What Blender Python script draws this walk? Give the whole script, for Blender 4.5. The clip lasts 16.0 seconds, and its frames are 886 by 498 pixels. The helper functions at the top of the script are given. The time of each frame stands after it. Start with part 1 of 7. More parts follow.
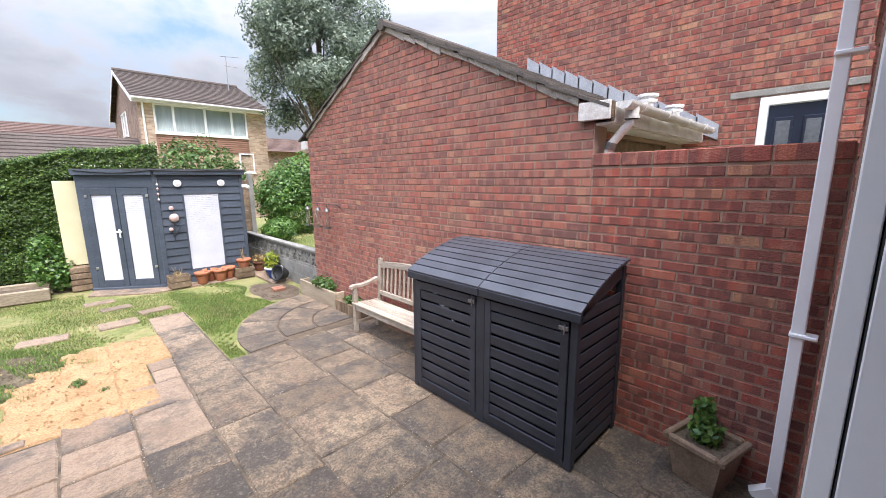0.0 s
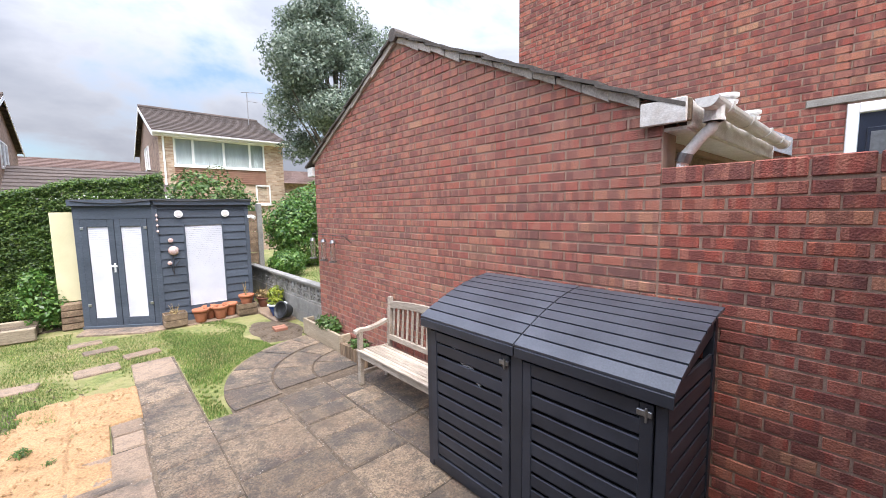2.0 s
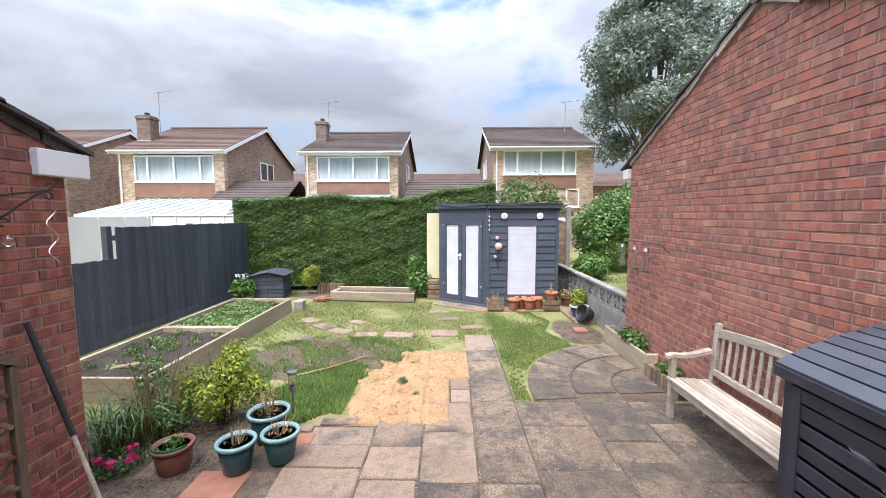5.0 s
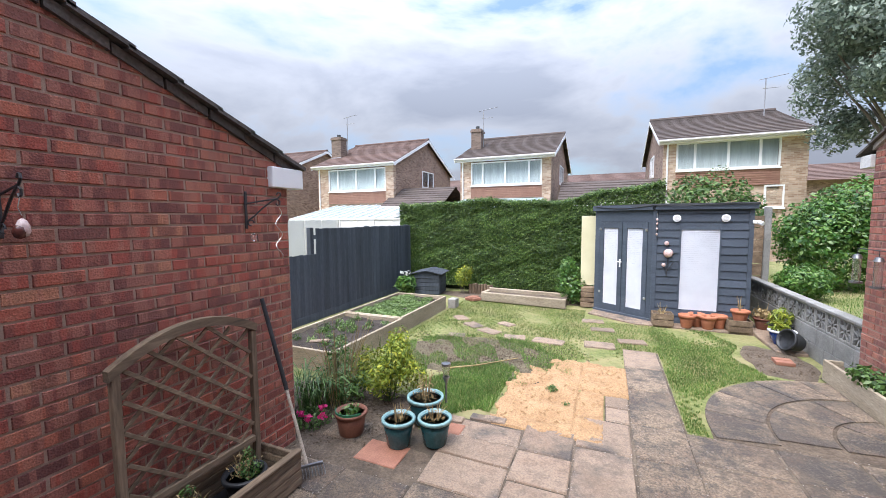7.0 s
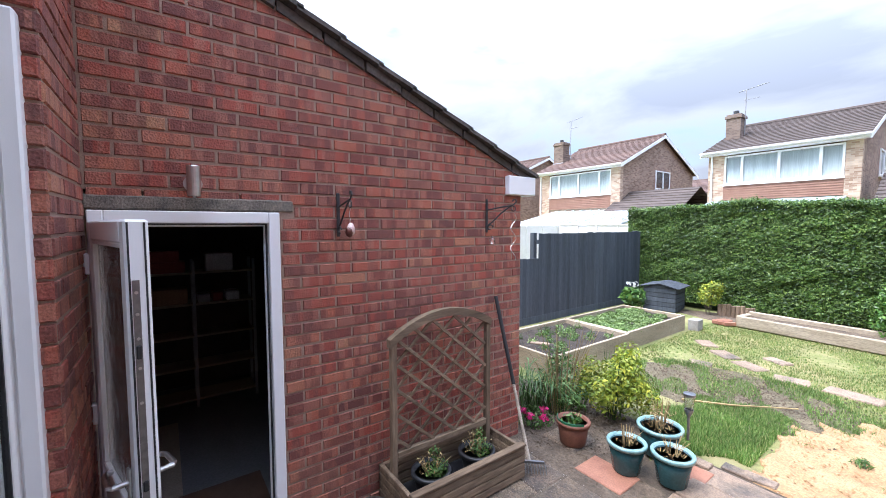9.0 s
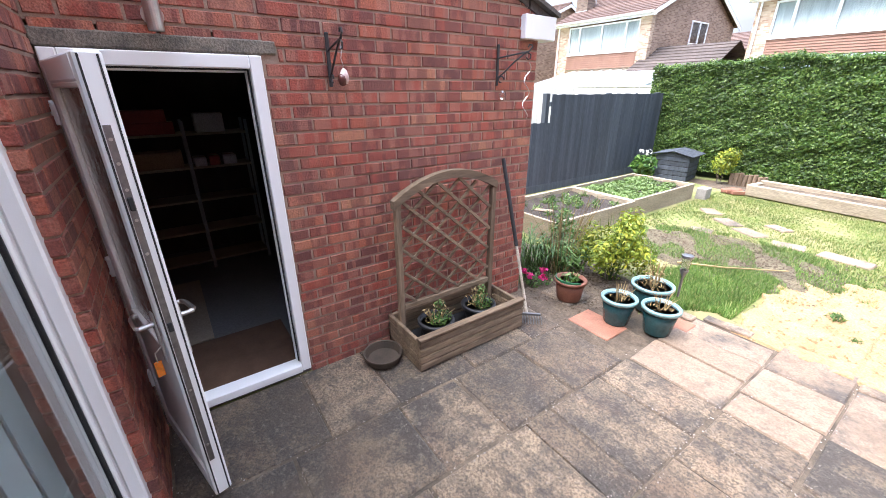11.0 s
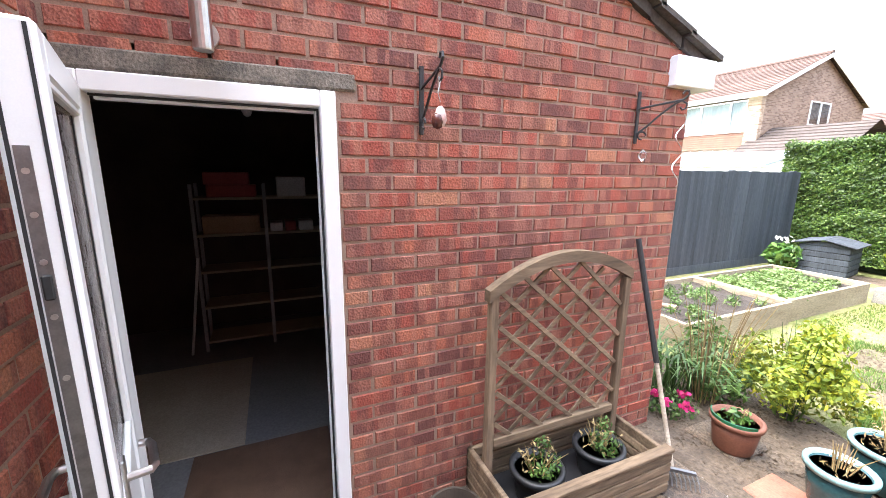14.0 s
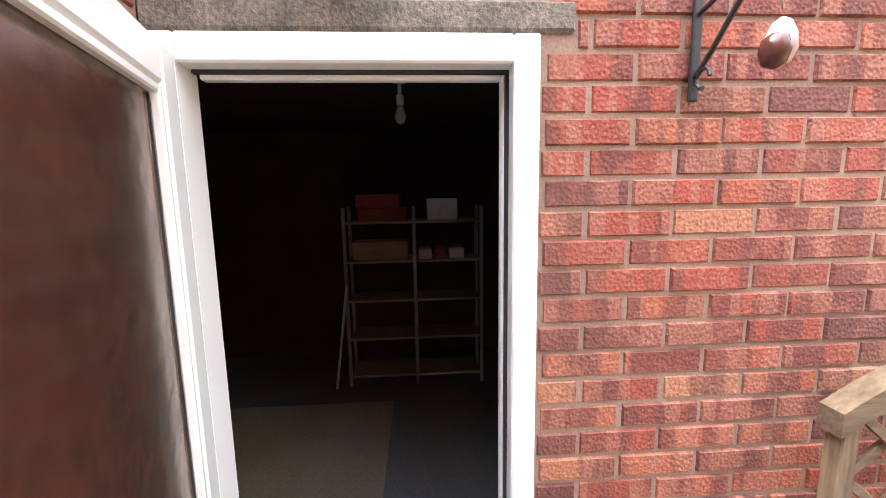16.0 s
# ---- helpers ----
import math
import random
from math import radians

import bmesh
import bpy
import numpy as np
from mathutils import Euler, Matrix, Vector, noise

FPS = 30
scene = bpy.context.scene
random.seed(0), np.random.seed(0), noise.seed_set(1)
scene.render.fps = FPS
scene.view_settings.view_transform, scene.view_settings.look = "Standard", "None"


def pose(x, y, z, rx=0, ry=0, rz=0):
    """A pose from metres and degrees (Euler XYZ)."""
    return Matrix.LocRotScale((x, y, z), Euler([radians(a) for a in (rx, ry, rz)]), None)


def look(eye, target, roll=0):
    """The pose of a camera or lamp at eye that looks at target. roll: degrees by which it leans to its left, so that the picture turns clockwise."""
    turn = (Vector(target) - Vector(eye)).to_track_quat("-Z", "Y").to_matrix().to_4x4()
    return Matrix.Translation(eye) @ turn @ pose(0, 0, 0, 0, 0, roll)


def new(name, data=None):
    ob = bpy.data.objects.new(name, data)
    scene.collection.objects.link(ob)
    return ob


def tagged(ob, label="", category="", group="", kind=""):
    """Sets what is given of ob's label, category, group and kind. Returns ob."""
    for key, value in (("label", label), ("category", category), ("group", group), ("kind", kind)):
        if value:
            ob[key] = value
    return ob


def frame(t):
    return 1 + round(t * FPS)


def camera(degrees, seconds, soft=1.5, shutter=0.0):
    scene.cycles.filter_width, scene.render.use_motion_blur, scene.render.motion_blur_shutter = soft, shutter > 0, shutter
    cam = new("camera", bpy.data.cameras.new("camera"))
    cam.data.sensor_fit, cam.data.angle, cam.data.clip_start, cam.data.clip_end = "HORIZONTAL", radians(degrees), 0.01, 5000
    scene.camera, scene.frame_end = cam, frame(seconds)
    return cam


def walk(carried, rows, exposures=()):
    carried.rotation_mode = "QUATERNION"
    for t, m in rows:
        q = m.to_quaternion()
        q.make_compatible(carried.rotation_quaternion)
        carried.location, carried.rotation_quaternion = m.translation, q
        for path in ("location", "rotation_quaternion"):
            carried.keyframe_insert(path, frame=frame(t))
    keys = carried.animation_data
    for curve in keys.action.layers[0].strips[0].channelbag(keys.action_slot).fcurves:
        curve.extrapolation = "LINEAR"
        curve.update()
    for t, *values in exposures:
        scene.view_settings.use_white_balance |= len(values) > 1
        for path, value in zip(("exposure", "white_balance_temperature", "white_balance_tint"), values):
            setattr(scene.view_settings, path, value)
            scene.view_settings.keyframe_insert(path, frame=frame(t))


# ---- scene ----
cam = camera(97.7, 16.0, soft=0.8)
PATH = [
    (0, (-0.023, -0.107, 2.051), (1.346, 1.307, 1.694), -0.4),
    (0.5, (0.082, 0.126, 2.002), (1.563, 1.443, 1.733), -1.0),
    (1, (0.132, 0.301, 1.987), (1.67, 1.56, 1.767), -1.9),
    (1.5, (0.265, 0.382, 1.979), (1.744, 1.712, 1.771), -1.6),
    (2, (0.454, 0.443, 2.008), (1.777, 1.928, 1.805), -0.9),
    (2.5, (0.528, 0.497, 2.014), (1.675, 2.124, 1.811), -0.7),
    (3, (0.455, 0.542, 2.015), (1.415, 2.285, 1.812), -1.1),
    (3.5, (0.394, 0.562, 2.022), (1.115, 2.417, 1.824), -1.3),
    (4, (0.402, 0.571, 2.029), (0.85, 2.512, 1.844), -0.6),
    (4.5, (0.402, 0.564, 2.037), (0.59, 2.547, 1.858), -0.2),
    (7, (0.37, 0.555, 2.018), (-0.406, 2.392, 1.861), -0.3),
    (7.5, (0.365, 0.535, 2.024), (-0.623, 2.268, 1.88), -0.3),
    (8, (0.346, 0.521, 2.016), (-0.863, 2.108, 1.884), -0.3),
    (8.5, (0.33, 0.498, 2.013), (-1.106, 1.885, 1.893), -0.2),
    (9, (0.309, 0.457, 2.013), (-1.311, 1.624, 1.889), -0.1),
    (9.5, (0.287, 0.437, 2.018), (-1.422, 1.456, 1.82), 0.0),
    (10, (0.258, 0.449, 1.987), (-1.416, 1.466, 1.582), 0.0),
    (10.2, (0.254, 0.457, 1.969), (-1.388, 1.482, 1.468), 0.0),
    (12.3, (0.034, 0.567, 1.893), (-1.378, 1.677, 1.014), -0.4),
    (12.5, (-0.049, 0.565, 1.891), (-1.489, 1.694, 1.083), -0.5),
    (13, (-0.182, 0.605, 1.863), (-1.729, 1.714, 1.247), -0.5),
    (13.5, (-0.327, 0.738, 1.805), (-2.012, 1.712, 1.341), 0.2),
    (14, (-0.51, 0.774, 1.78), (-2.304, 1.563, 1.382), 0.7),
    (14.5, (-0.782, 0.722, 1.768), (-2.653, 1.327, 1.403), 0.3),
    (15, (-0.977, 0.684, 1.759), (-2.904, 1.099, 1.42), -0.2),
    (15.5, (-1.154, 0.725, 1.751), (-3.119, 0.953, 1.455), -0.6),
    (16, (-1.28, 0.745, 1.724), (-3.258, 0.865, 1.448), -1.0),
]
# seconds, stops, kelvin, tint
EXPOSURES = [(0, 1.15, 6700, 14), (4.5, 0.98, 6600, 13), (7.0, 0.95, 6350, 13), (8.5, 1.28, 6080, 13), (10.0, 1.68, 6150, 13),
             (12.5, 2.08, 6900, 16), (14.0, 2.44, 6850, 12), (16.0, 2.95, 7500, 12)]
walk(cam, [(t, look(eye, target, roll)) for t, eye, target, roll in PATH], EXPOSURES)

# ---- world and sun ----
world = bpy.data.worlds.new("sky")
scene.world = world
world.use_nodes = True
wt = world.node_tree
wt.nodes.clear()
w_out = wt.nodes.new("ShaderNodeOutputWorld")
w_bg = wt.nodes.new("ShaderNodeBackground")
w_sky = wt.nodes.new("ShaderNodeTexSky")
w_sky.sky_type = 'NISHITA'
w_sky.sun_disc = False
SUN_ELEV, SUN_ROT = radians(65.4), radians(205.0)
w_sky.sun_elevation, w_sky.sun_rotation = SUN_ELEV, SUN_ROT
w_co = wt.nodes.new("ShaderNodeTexCoord")
w_map = wt.nodes.new("ShaderNodeMapping")
w_map.inputs["Scale"].default_value = (1.0, 1.0, 2.4)
w_map.inputs["Location"].default_value = (0.35, 0.8, 0.1)
w_n = wt.nodes.new("ShaderNodeTexNoise")
w_n.inputs["Scale"].default_value = 1.9
w_n.inputs["Detail"].default_value = 7.0
w_n.inputs["Roughness"].default_value = 0.55
w_n.inputs["Distortion"].default_value = 0.35
w_r = wt.nodes.new("ShaderNodeValToRGB")
w_r.color_ramp.elements[0].position = 0.40
w_r.color_ramp.elements[0].color = (0, 0, 0, 1)
w_r.color_ramp.elements[1].position = 0.52
w_r.color_ramp.elements[1].color = (1, 1, 1, 1)
w_c = wt.nodes.new("ShaderNodeValToRGB")
w_c.color_ramp.elements[0].position = 0.36
w_c.color_ramp.elements[0].color = (4.35, 4.65, 5.2, 1)
w_c.color_ramp.elements[1].position = 0.66
w_c.color_ramp.elements[1].color = (2.2, 2.48, 3.05, 1)
w_m = wt.nodes.new("ShaderNodeMixRGB")
wt.links.new(w_co.outputs["Generated"], w_map.inputs["Vector"])
wt.links.new(w_map.outputs["Vector"], w_n.inputs["Vector"])
wt.links.new(w_n.outputs["Fac"], w_r.inputs["Fac"])
wt.links.new(w_n.outputs["Fac"], w_c.inputs["Fac"])
wt.links.new(w_r.outputs["Color"], w_m.inputs["Fac"])
wt.links.new(w_sky.outputs["Color"], w_m.inputs["Color1"])
wt.links.new(w_c.outputs["Color"], w_m.inputs["Color2"])
# an overcast dome: brighter towards the zenith and round the veiled sun
w_sep = wt.nodes.new("ShaderNodeSeparateXYZ")
wt.links.new(w_co.outputs["Generated"], w_sep.inputs["Vector"])
w_up = wt.nodes.new("ShaderNodeMapRange")
w_up.interpolation_type = 'SMOOTHSTEP'
for k, v in (("From Min", 0.0), ("From Max", 1.0), ("To Min", 0.52), ("To Max", 2.45)):
    w_up.inputs[k].default_value = v
wt.links.new(w_sep.outputs["Z"], w_up.inputs["Value"])
w_dot = wt.nodes.new("ShaderNodeVectorMath")
w_dot.operation = 'DOT_PRODUCT'
SUN_DIR = Vector((-0.17, -0.37, 0.89)).normalized()
w_dot.inputs[1].default_value = SUN_DIR
wt.links.new(w_co.outputs["Generated"], w_dot.inputs[0])
w_glow = wt.nodes.new("ShaderNodeMapRange")
w_glow.interpolation_type = 'SMOOTHSTEP'
for k, v in (("From Min", 0.45), ("From Max", 1.0), ("To Min", 1.0), ("To Max", 2.2)):
    w_glow.inputs[k].default_value = v
wt.links.new(w_dot.outputs["Value"], w_glow.inputs["Value"])
w_mul = wt.nodes.new("ShaderNodeMath")
w_mul.operation = 'MULTIPLY'
wt.links.new(w_up.outputs["Result"], w_mul.inputs[0])
wt.links.new(w_glow.outputs["Result"], w_mul.inputs[1])
w_str = wt.nodes.new("ShaderNodeMath")
w_str.operation = 'MULTIPLY'
w_str.inputs[1].default_value = 0.13
wt.links.new(w_mul.outputs["Value"], w_str.inputs[0])
wt.links.new(w_str.outputs["Value"], w_bg.inputs["Strength"])
wt.links.new(w_m.outputs["Color"], w_bg.inputs["Color"])
wt.links.new(w_bg.outputs["Background"], w_out.inputs["Surface"])

sun = new("sun", bpy.data.lights.new("sun", 'SUN'))
sun.data.energy = 2.4
sun.data.angle = radians(36)
sun.data.color = (1.0, 0.965, 0.93)
sun.matrix_world = look(SUN_DIR * 10, (0, 0, 0))


# ---- materials ----
def material(name):
    m = bpy.data.materials.new(name)
    m.use_nodes = True
    nt = m.node_tree
    return m, nt, nt.nodes["Principled BSDF"]


def noise_node(nt, scale, detail=4.0, rough=0.55, stretch=None, shift=None):
    g = nt.nodes.new("ShaderNodeNewGeometry")
    v = g.outputs["Position"]
    if stretch or shift is not None:
        mp = nt.nodes.new("ShaderNodeMapping")
        if stretch:
            mp.inputs["Scale"].default_value = stretch
        nt.links.new(v, mp.inputs["Vector"])
        if shift is not None:
            nt.links.new(shift, mp.inputs["Location"])
        v = mp.outputs["Vector"]
    n = nt.nodes.new("ShaderNodeTexNoise")
    n.inputs["Scale"].default_value = scale
    n.inputs["Detail"].default_value = detail
    n.inputs["Roughness"].default_value = rough
    nt.links.new(v, n.inputs["Vector"])
    return n.outputs["Fac"]


def ramp(nt, fac, stops):
    r = nt.nodes.new("ShaderNodeValToRGB")
    cr = r.color_ramp
    while len(cr.elements) < len(stops):
        cr.elements.new(0.5)
    for e, (p, c) in zip(cr.elements, stops):
        e.position = p
        e.color = (*c, 1) if len(c) == 3 else c
    nt.links.new(fac, r.inputs["Fac"])
    return r.outputs["Color"]


def mix(nt, fac, a, b, kind='MIX'):
    n = nt.nodes.new("ShaderNodeMixRGB")
    n.blend_type = kind
    for sock, v in zip(("Fac", "Color1", "Color2"), (fac, a, b)):
        if isinstance(v, (int, float)):
            n.inputs[sock].default_value = v
        elif isinstance(v, tuple):
            n.inputs[sock].default_value = (*v, 1)
        else:
            nt.links.new(v, n.inputs[sock])
    return n.outputs["Color"]


def bump(nt, bsdf, height, strength=0.5, distance=0.005):
    b = nt.nodes.new("ShaderNodeBump")
    b.inputs["Strength"].default_value = strength
    b.inputs["Distance"].default_value = distance
    nt.links.new(height, b.inputs["Height"])
    nt.links.new(b.outputs["Normal"], bsdf.inputs["Normal"])


def rand_of(nt, source):
    if source == "object":
        return nt.nodes.new("ShaderNodeObjectInfo").outputs["Random"]
    return nt.nodes.new("ShaderNodeNewGeometry").outputs["Random Per Island"]


def surface(name, dark, light, scale=6.0, fine=90.0, rough=0.8, relief=0.3, dist=0.003, metal=0.0, stretch=None, vary=None, amount=0.25, stain=0.25, spec=None):
    """A general surface: large patches between two colours, fine grain, relief; vary: 'object' or 'island'."""
    m, nt, b = material(name)
    big = noise_node(nt, scale, 5.0, 0.6, stretch)
    col = ramp(nt, big, [(0.3, dark), (0.7, light)])
    grain = noise_node(nt, fine, 3.0, 0.6, stretch)
    g = ramp(nt, grain, [(0.3, (1 - stain,) * 3), (0.7, (1 + stain * 0.25,) * 3)])
    col = mix(nt, 1.0, col, g, 'MULTIPLY')
    if vary:
        v = ramp(nt, rand_of(nt, vary), [(0.0, (1 - amount,) * 3), (1.0, (1 + amount * 0.4,) * 3)])
        col = mix(nt, 1.0, col, v, 'MULTIPLY')
    nt.links.new(col, b.inputs["Base Color"])
    b.inputs["Roughness"].default_value = rough
    b.inputs["Metallic"].default_value = metal
    if spec is not None:
        b.inputs["Specular IOR Level"].default_value = spec
    if relief > 0:
        bump(nt, b, grain, relief, dist)
    return m


def brick_material(name, source, tone=1.0, fade=0.0):
    m, nt, b = material(name)
    rnd = rand_of(nt, source)
    t = tone
    base = ramp(nt, rnd, [(0.0, (0.18 * t, 0.068 * t, 0.056 * t)), (0.15, (0.27 * t, 0.082 * t, 0.062 * t)), (0.36, (0.375 * t, 0.086 * t, 0.058 * t)), (0.58, (0.41 * t, 0.098 * t, 0.065 * t)),
                          (0.78, (0.45 * t, 0.135 * t, 0.080 * t)), (0.92, (0.47 * t, 0.165 * t, 0.100 * t)), (1.0, (0.50 * t, 0.255 * t, 0.145 * t))])
    off = nt.nodes.new("ShaderNodeMath")
    off.operation = 'MULTIPLY'
    off.inputs[1].default_value = 37.0
    nt.links.new(rnd, off.inputs[0])
    # dark and pale kiss marks across the face, left by the stacking in the kiln
    smudge = noise_node(nt, 10.0, 1.5, 0.5, (1.0, 1.0, 0.06), off.outputs[0])
    fac = ramp(nt, smudge, [(0.47, (0, 0, 0)), (0.505, (0.60, 0.60, 0.60)), (0.60, (0.72, 0.72, 0.72))])
    col = mix(nt, fac, base, (0.165 * t, 0.057 * t, 0.049 * t))
    kiss = noise_node(nt, 13.0, 1.0, 0.5, (1.0, 1.0, 0.05), off.outputs[0])
    col = mix(nt, ramp(nt, kiss, [(0.545, (0, 0, 0)), (0.57, (0.55, 0.55, 0.55))]), col, (0.47 * t, 0.190 * t, 0.130 * t))
    pale = ramp(nt, noise_node(nt, 11.0, 4.0, 0.6, None, off.outputs[0]), [(0.52, (0, 0, 0)), (0.68, (0.45, 0.45, 0.45))])
    col = mix(nt, pale, col, (0.49 * t, 0.190 * t, 0.122 * t))
    grain = noise_node(nt, 120.0, 4.0, 0.75)
    col = mix(nt, 1.0, col, ramp(nt, grain, [(0.34, (0.52, 0.52, 0.52)), (0.64, (1.18, 1.18, 1.18))]), 'MULTIPLY')
    wash = ramp(nt, noise_node(nt, 0.9, 5.0, 0.6), [(0.45, (0, 0, 0)), (0.7, (0.35, 0.35, 0.35))])
    col = mix(nt, wash, col, (0.28 * t, 0.145 * t, 0.112 * t))
    lime = ramp(nt, noise_node(nt, 5.0, 6.0, 0.75), [(0.64, (0, 0, 0)), (0.76, (0.28, 0.28, 0.28))])
    col = mix(nt, lime, col, (0.46, 0.36, 0.31))
    if fade:
        col = mix(nt, fade, col, (0.34, 0.225, 0.185))
    nt.links.new(col, b.inputs["Base Color"])
    b.inputs["Roughness"].default_value = 0.82
    g = nt.nodes.new("ShaderNodeNewGeometry")
    v = nt.nodes.new("ShaderNodeTexVoronoi")
    v.inputs["Scale"].default_value = 95.0
    nt.links.new(g.outputs["Position"], v.inputs["Vector"])
    add = nt.nodes.new("ShaderNodeMath")
    add.operation = 'ADD'
    nt.links.new(v.outputs["Distance"], add.inputs[0])
    nt.links.new(noise_node(nt, 38.0, 4.0, 0.65), add.inputs[1])
    bump(nt, b, add.outputs[0], 0.5, 0.006)
    return m


def leaf_material(name, stops, rough=0.5, trans=0.25):
    m, nt, b = material(name)
    rnd = rand_of(nt, "island")
    col = ramp(nt, rnd, stops)
    patch = noise_node(nt, 2.2, 3.0)
    col = mix(nt, 1.0, col, ramp(nt, patch, [(0.35, (0.7, 0.7, 0.7)), (0.65, (1.15, 1.15, 1.15))]), 'MULTIPLY')
    nt.links.new(col, b.inputs["Base Color"])
    b.inputs["Roughness"].default_value = rough
    tr = nt.nodes.new("ShaderNodeBsdfTranslucent")
    nt.links.new(col, tr.inputs["Color"])
    mx = nt.nodes.new("ShaderNodeMixShader")
    mx.inputs["Fac"].default_value = trans
    out = nt.nodes["Material Output"]
    nt.links.new(b.outputs[0], mx.inputs[1])
    nt.links.new(tr.outputs[0], mx.inputs[2])
    nt.links.new(mx.outputs[0], out.inputs["Surface"])
    return m


def glass_material(name, tint=(0.9, 0.95, 0.95), rough=0.02):
    m, nt, b = material(name)
    b.inputs["Base Color"].default_value = (*tint, 1)
    b.inputs["Roughness"].default_value = rough
    b.inputs["Transmission Weight"].default_value = 1.0
    b.inputs["IOR"].default_value = 1.45
    return m


def slab_material(name, source, dark, light, stain):
    m, nt, b = material(name)
    rnd = rand_of(nt, source)
    off = nt.nodes.new("ShaderNodeMath")
    off.operation = 'MULTIPLY'
    off.inputs[1].default_value = 23.0
    nt.links.new(rnd, off.inputs[0])
    tone = ramp(nt, rnd, [(0.0, dark), (0.5, tuple((a + c) / 2 for a, c in zip(dark, light))), (1.0, light)])
    worn = noise_node(nt, 1.7, 7.0, 0.7, None, off.outputs[0])
    col = mix(nt, ramp(nt, worn, [(0.56 - 0.2 * stain, (0, 0, 0)), (0.70 - 0.2 * stain, (0.9, 0.9, 0.9))]), tone, (0.085, 0.075, 0.066))
    rust = noise_node(nt, 2.3, 4.0, 0.65, None, off.outputs[0])
    col = mix(nt, ramp(nt, rust, [(0.52, (0, 0, 0)), (0.72, (0.55, 0.55, 0.55))]), col, (0.30, 0.185, 0.12))
    spot = noise_node(nt, 60.0, 7.0, 0.8)
    k = 0.15 + 0.9 * stain
    col = mix(nt, ramp(nt, spot, [(0.45, (0, 0, 0)), (0.58, (k, k, k))]), col, (0.045, 0.04, 0.035))
    lichen = noise_node(nt, 34.0, 8.0, 0.85)
    col = mix(nt, ramp(nt, lichen, [(0.53, (0, 0, 0)), (0.66, (k, k, k))]), col, (0.37, 0.31, 0.25))
    mott = noise_node(nt, 9.0, 9.0, 0.82)
    col = mix(nt, ramp(nt, mott, [(0.50, (0, 0, 0)), (0.56, (min(k, 1.0) * 0.85,) * 3)]), col, (0.075, 0.063, 0.053))
    grime = noise_node(nt, 0.8, 5.0, 0.65)
    col = mix(nt, ramp(nt, grime, [(0.5, (0, 0, 0)), (0.68, (0.5, 0.5, 0.5))]), col, (0.17, 0.120, 0.080))
    nt.links.new(col, b.inputs["Base Color"])
    b.inputs["Roughness"].default_value = 0.78
    relief = nt.nodes.new("ShaderNodeMath")
    relief.operation = 'ADD'
    nt.links.new(spot, relief.inputs[0])
    nt.links.new(noise_node(nt, 7.0, 7.0, 0.75), relief.inputs[1])
    bump(nt, b, relief.outputs[0], min(1.0, 0.55 + stain), 0.024)
    return m


M = {}
M["brick_obj"] = brick_material("red_brick", "object")
M["brick_isl"] = brick_material("red_brick_joined", "island")
M["faded_obj"] = brick_material("faded_brick", "object", 1.0, 0.17)
M["faded_isl"] = brick_material("faded_brick_joined", "island", 1.0, 0.17)
M["mortar"] = surface("mortar", (0.295, 0.195, 0.146), (0.42, 0.295, 0.226), 3.0, 120.0, 0.95, 0.5, 0.004)
M["concrete"] = surface("concrete", (0.26, 0.24, 0.21), (0.40, 0.38, 0.34), 7.0, 90.0, 0.92, 0.6, 0.005, stain=0.4)
M["lintel"] = surface("weathered_lintel", (0.13, 0.12, 0.10), (0.33, 0.28, 0.225), 10.0, 90.0, 0.93, 0.9, 0.006, stain=0.5)
M["screen_block"] = surface("screen_block", (0.20, 0.195, 0.18), (0.36, 0.35, 0.32), 3.0, 70.0, 0.92, 0.5, 0.004, stain=0.4)
M["slab"] = slab_material("paving", "object", (0.245, 0.176, 0.116), (0.455, 0.335, 0.222), 0.66)
M["slab_warm"] = slab_material("paving_warm", "object", (0.275, 0.195, 0.134), (0.395, 0.285, 0.200), 0.24)
M["joint"] = surface("sandy_joint", (0.035, 0.028, 0.021), (0.19, 0.142, 0.098), 3.5, 70.0, 0.97, 0.8, 0.008, stain=0.4)
M["terracotta_tile"] = surface("terracotta_tile", (0.25, 0.105, 0.065), (0.38, 0.175, 0.11), 5.0, 80.0, 0.8, 0.4)
M["soil"] = surface("soil", (0.085, 0.062, 0.043), (0.175, 0.13, 0.088), 5.0, 45.0, 0.97, 1.0, 0.02, stain=0.5)
M["bed_soil"] = surface("dark_bed_soil", (0.030, 0.023, 0.018), (0.07, 0.053, 0.04), 8.0, 55.0, 0.97, 1.0, 0.02, stain=0.5)
M["sand"] = surface("sand", (0.36, 0.21, 0.10), (0.47, 0.30, 0.155), 4.0, 60.0, 0.97, 1.0, 0.015, stain=0.4)
M["upvc"] = surface("white_plastic", (0.86, 0.86, 0.85), (0.90, 0.90, 0.89), 2.0, 300.0, 0.32, 0.03, 0.001, stain=0.03)
M["gasket"] = surface("rubber_gasket", (0.02, 0.02, 0.02), (0.035, 0.035, 0.035), 9.0, 90.0, 0.7, 0.1)
M["steel"] = surface("brushed_steel", (0.55, 0.54, 0.52), (0.68, 0.67, 0.65), 30.0, 200.0, 0.32, 0.1, 0.001, metal=1.0, stain=0.1)
M["dull_steel"] = surface("dull_steel", (0.22, 0.22, 0.22), (0.33, 0.33, 0.33), 30.0, 200.0, 0.45, 0.1, 0.001, metal=1.0, stain=0.1)
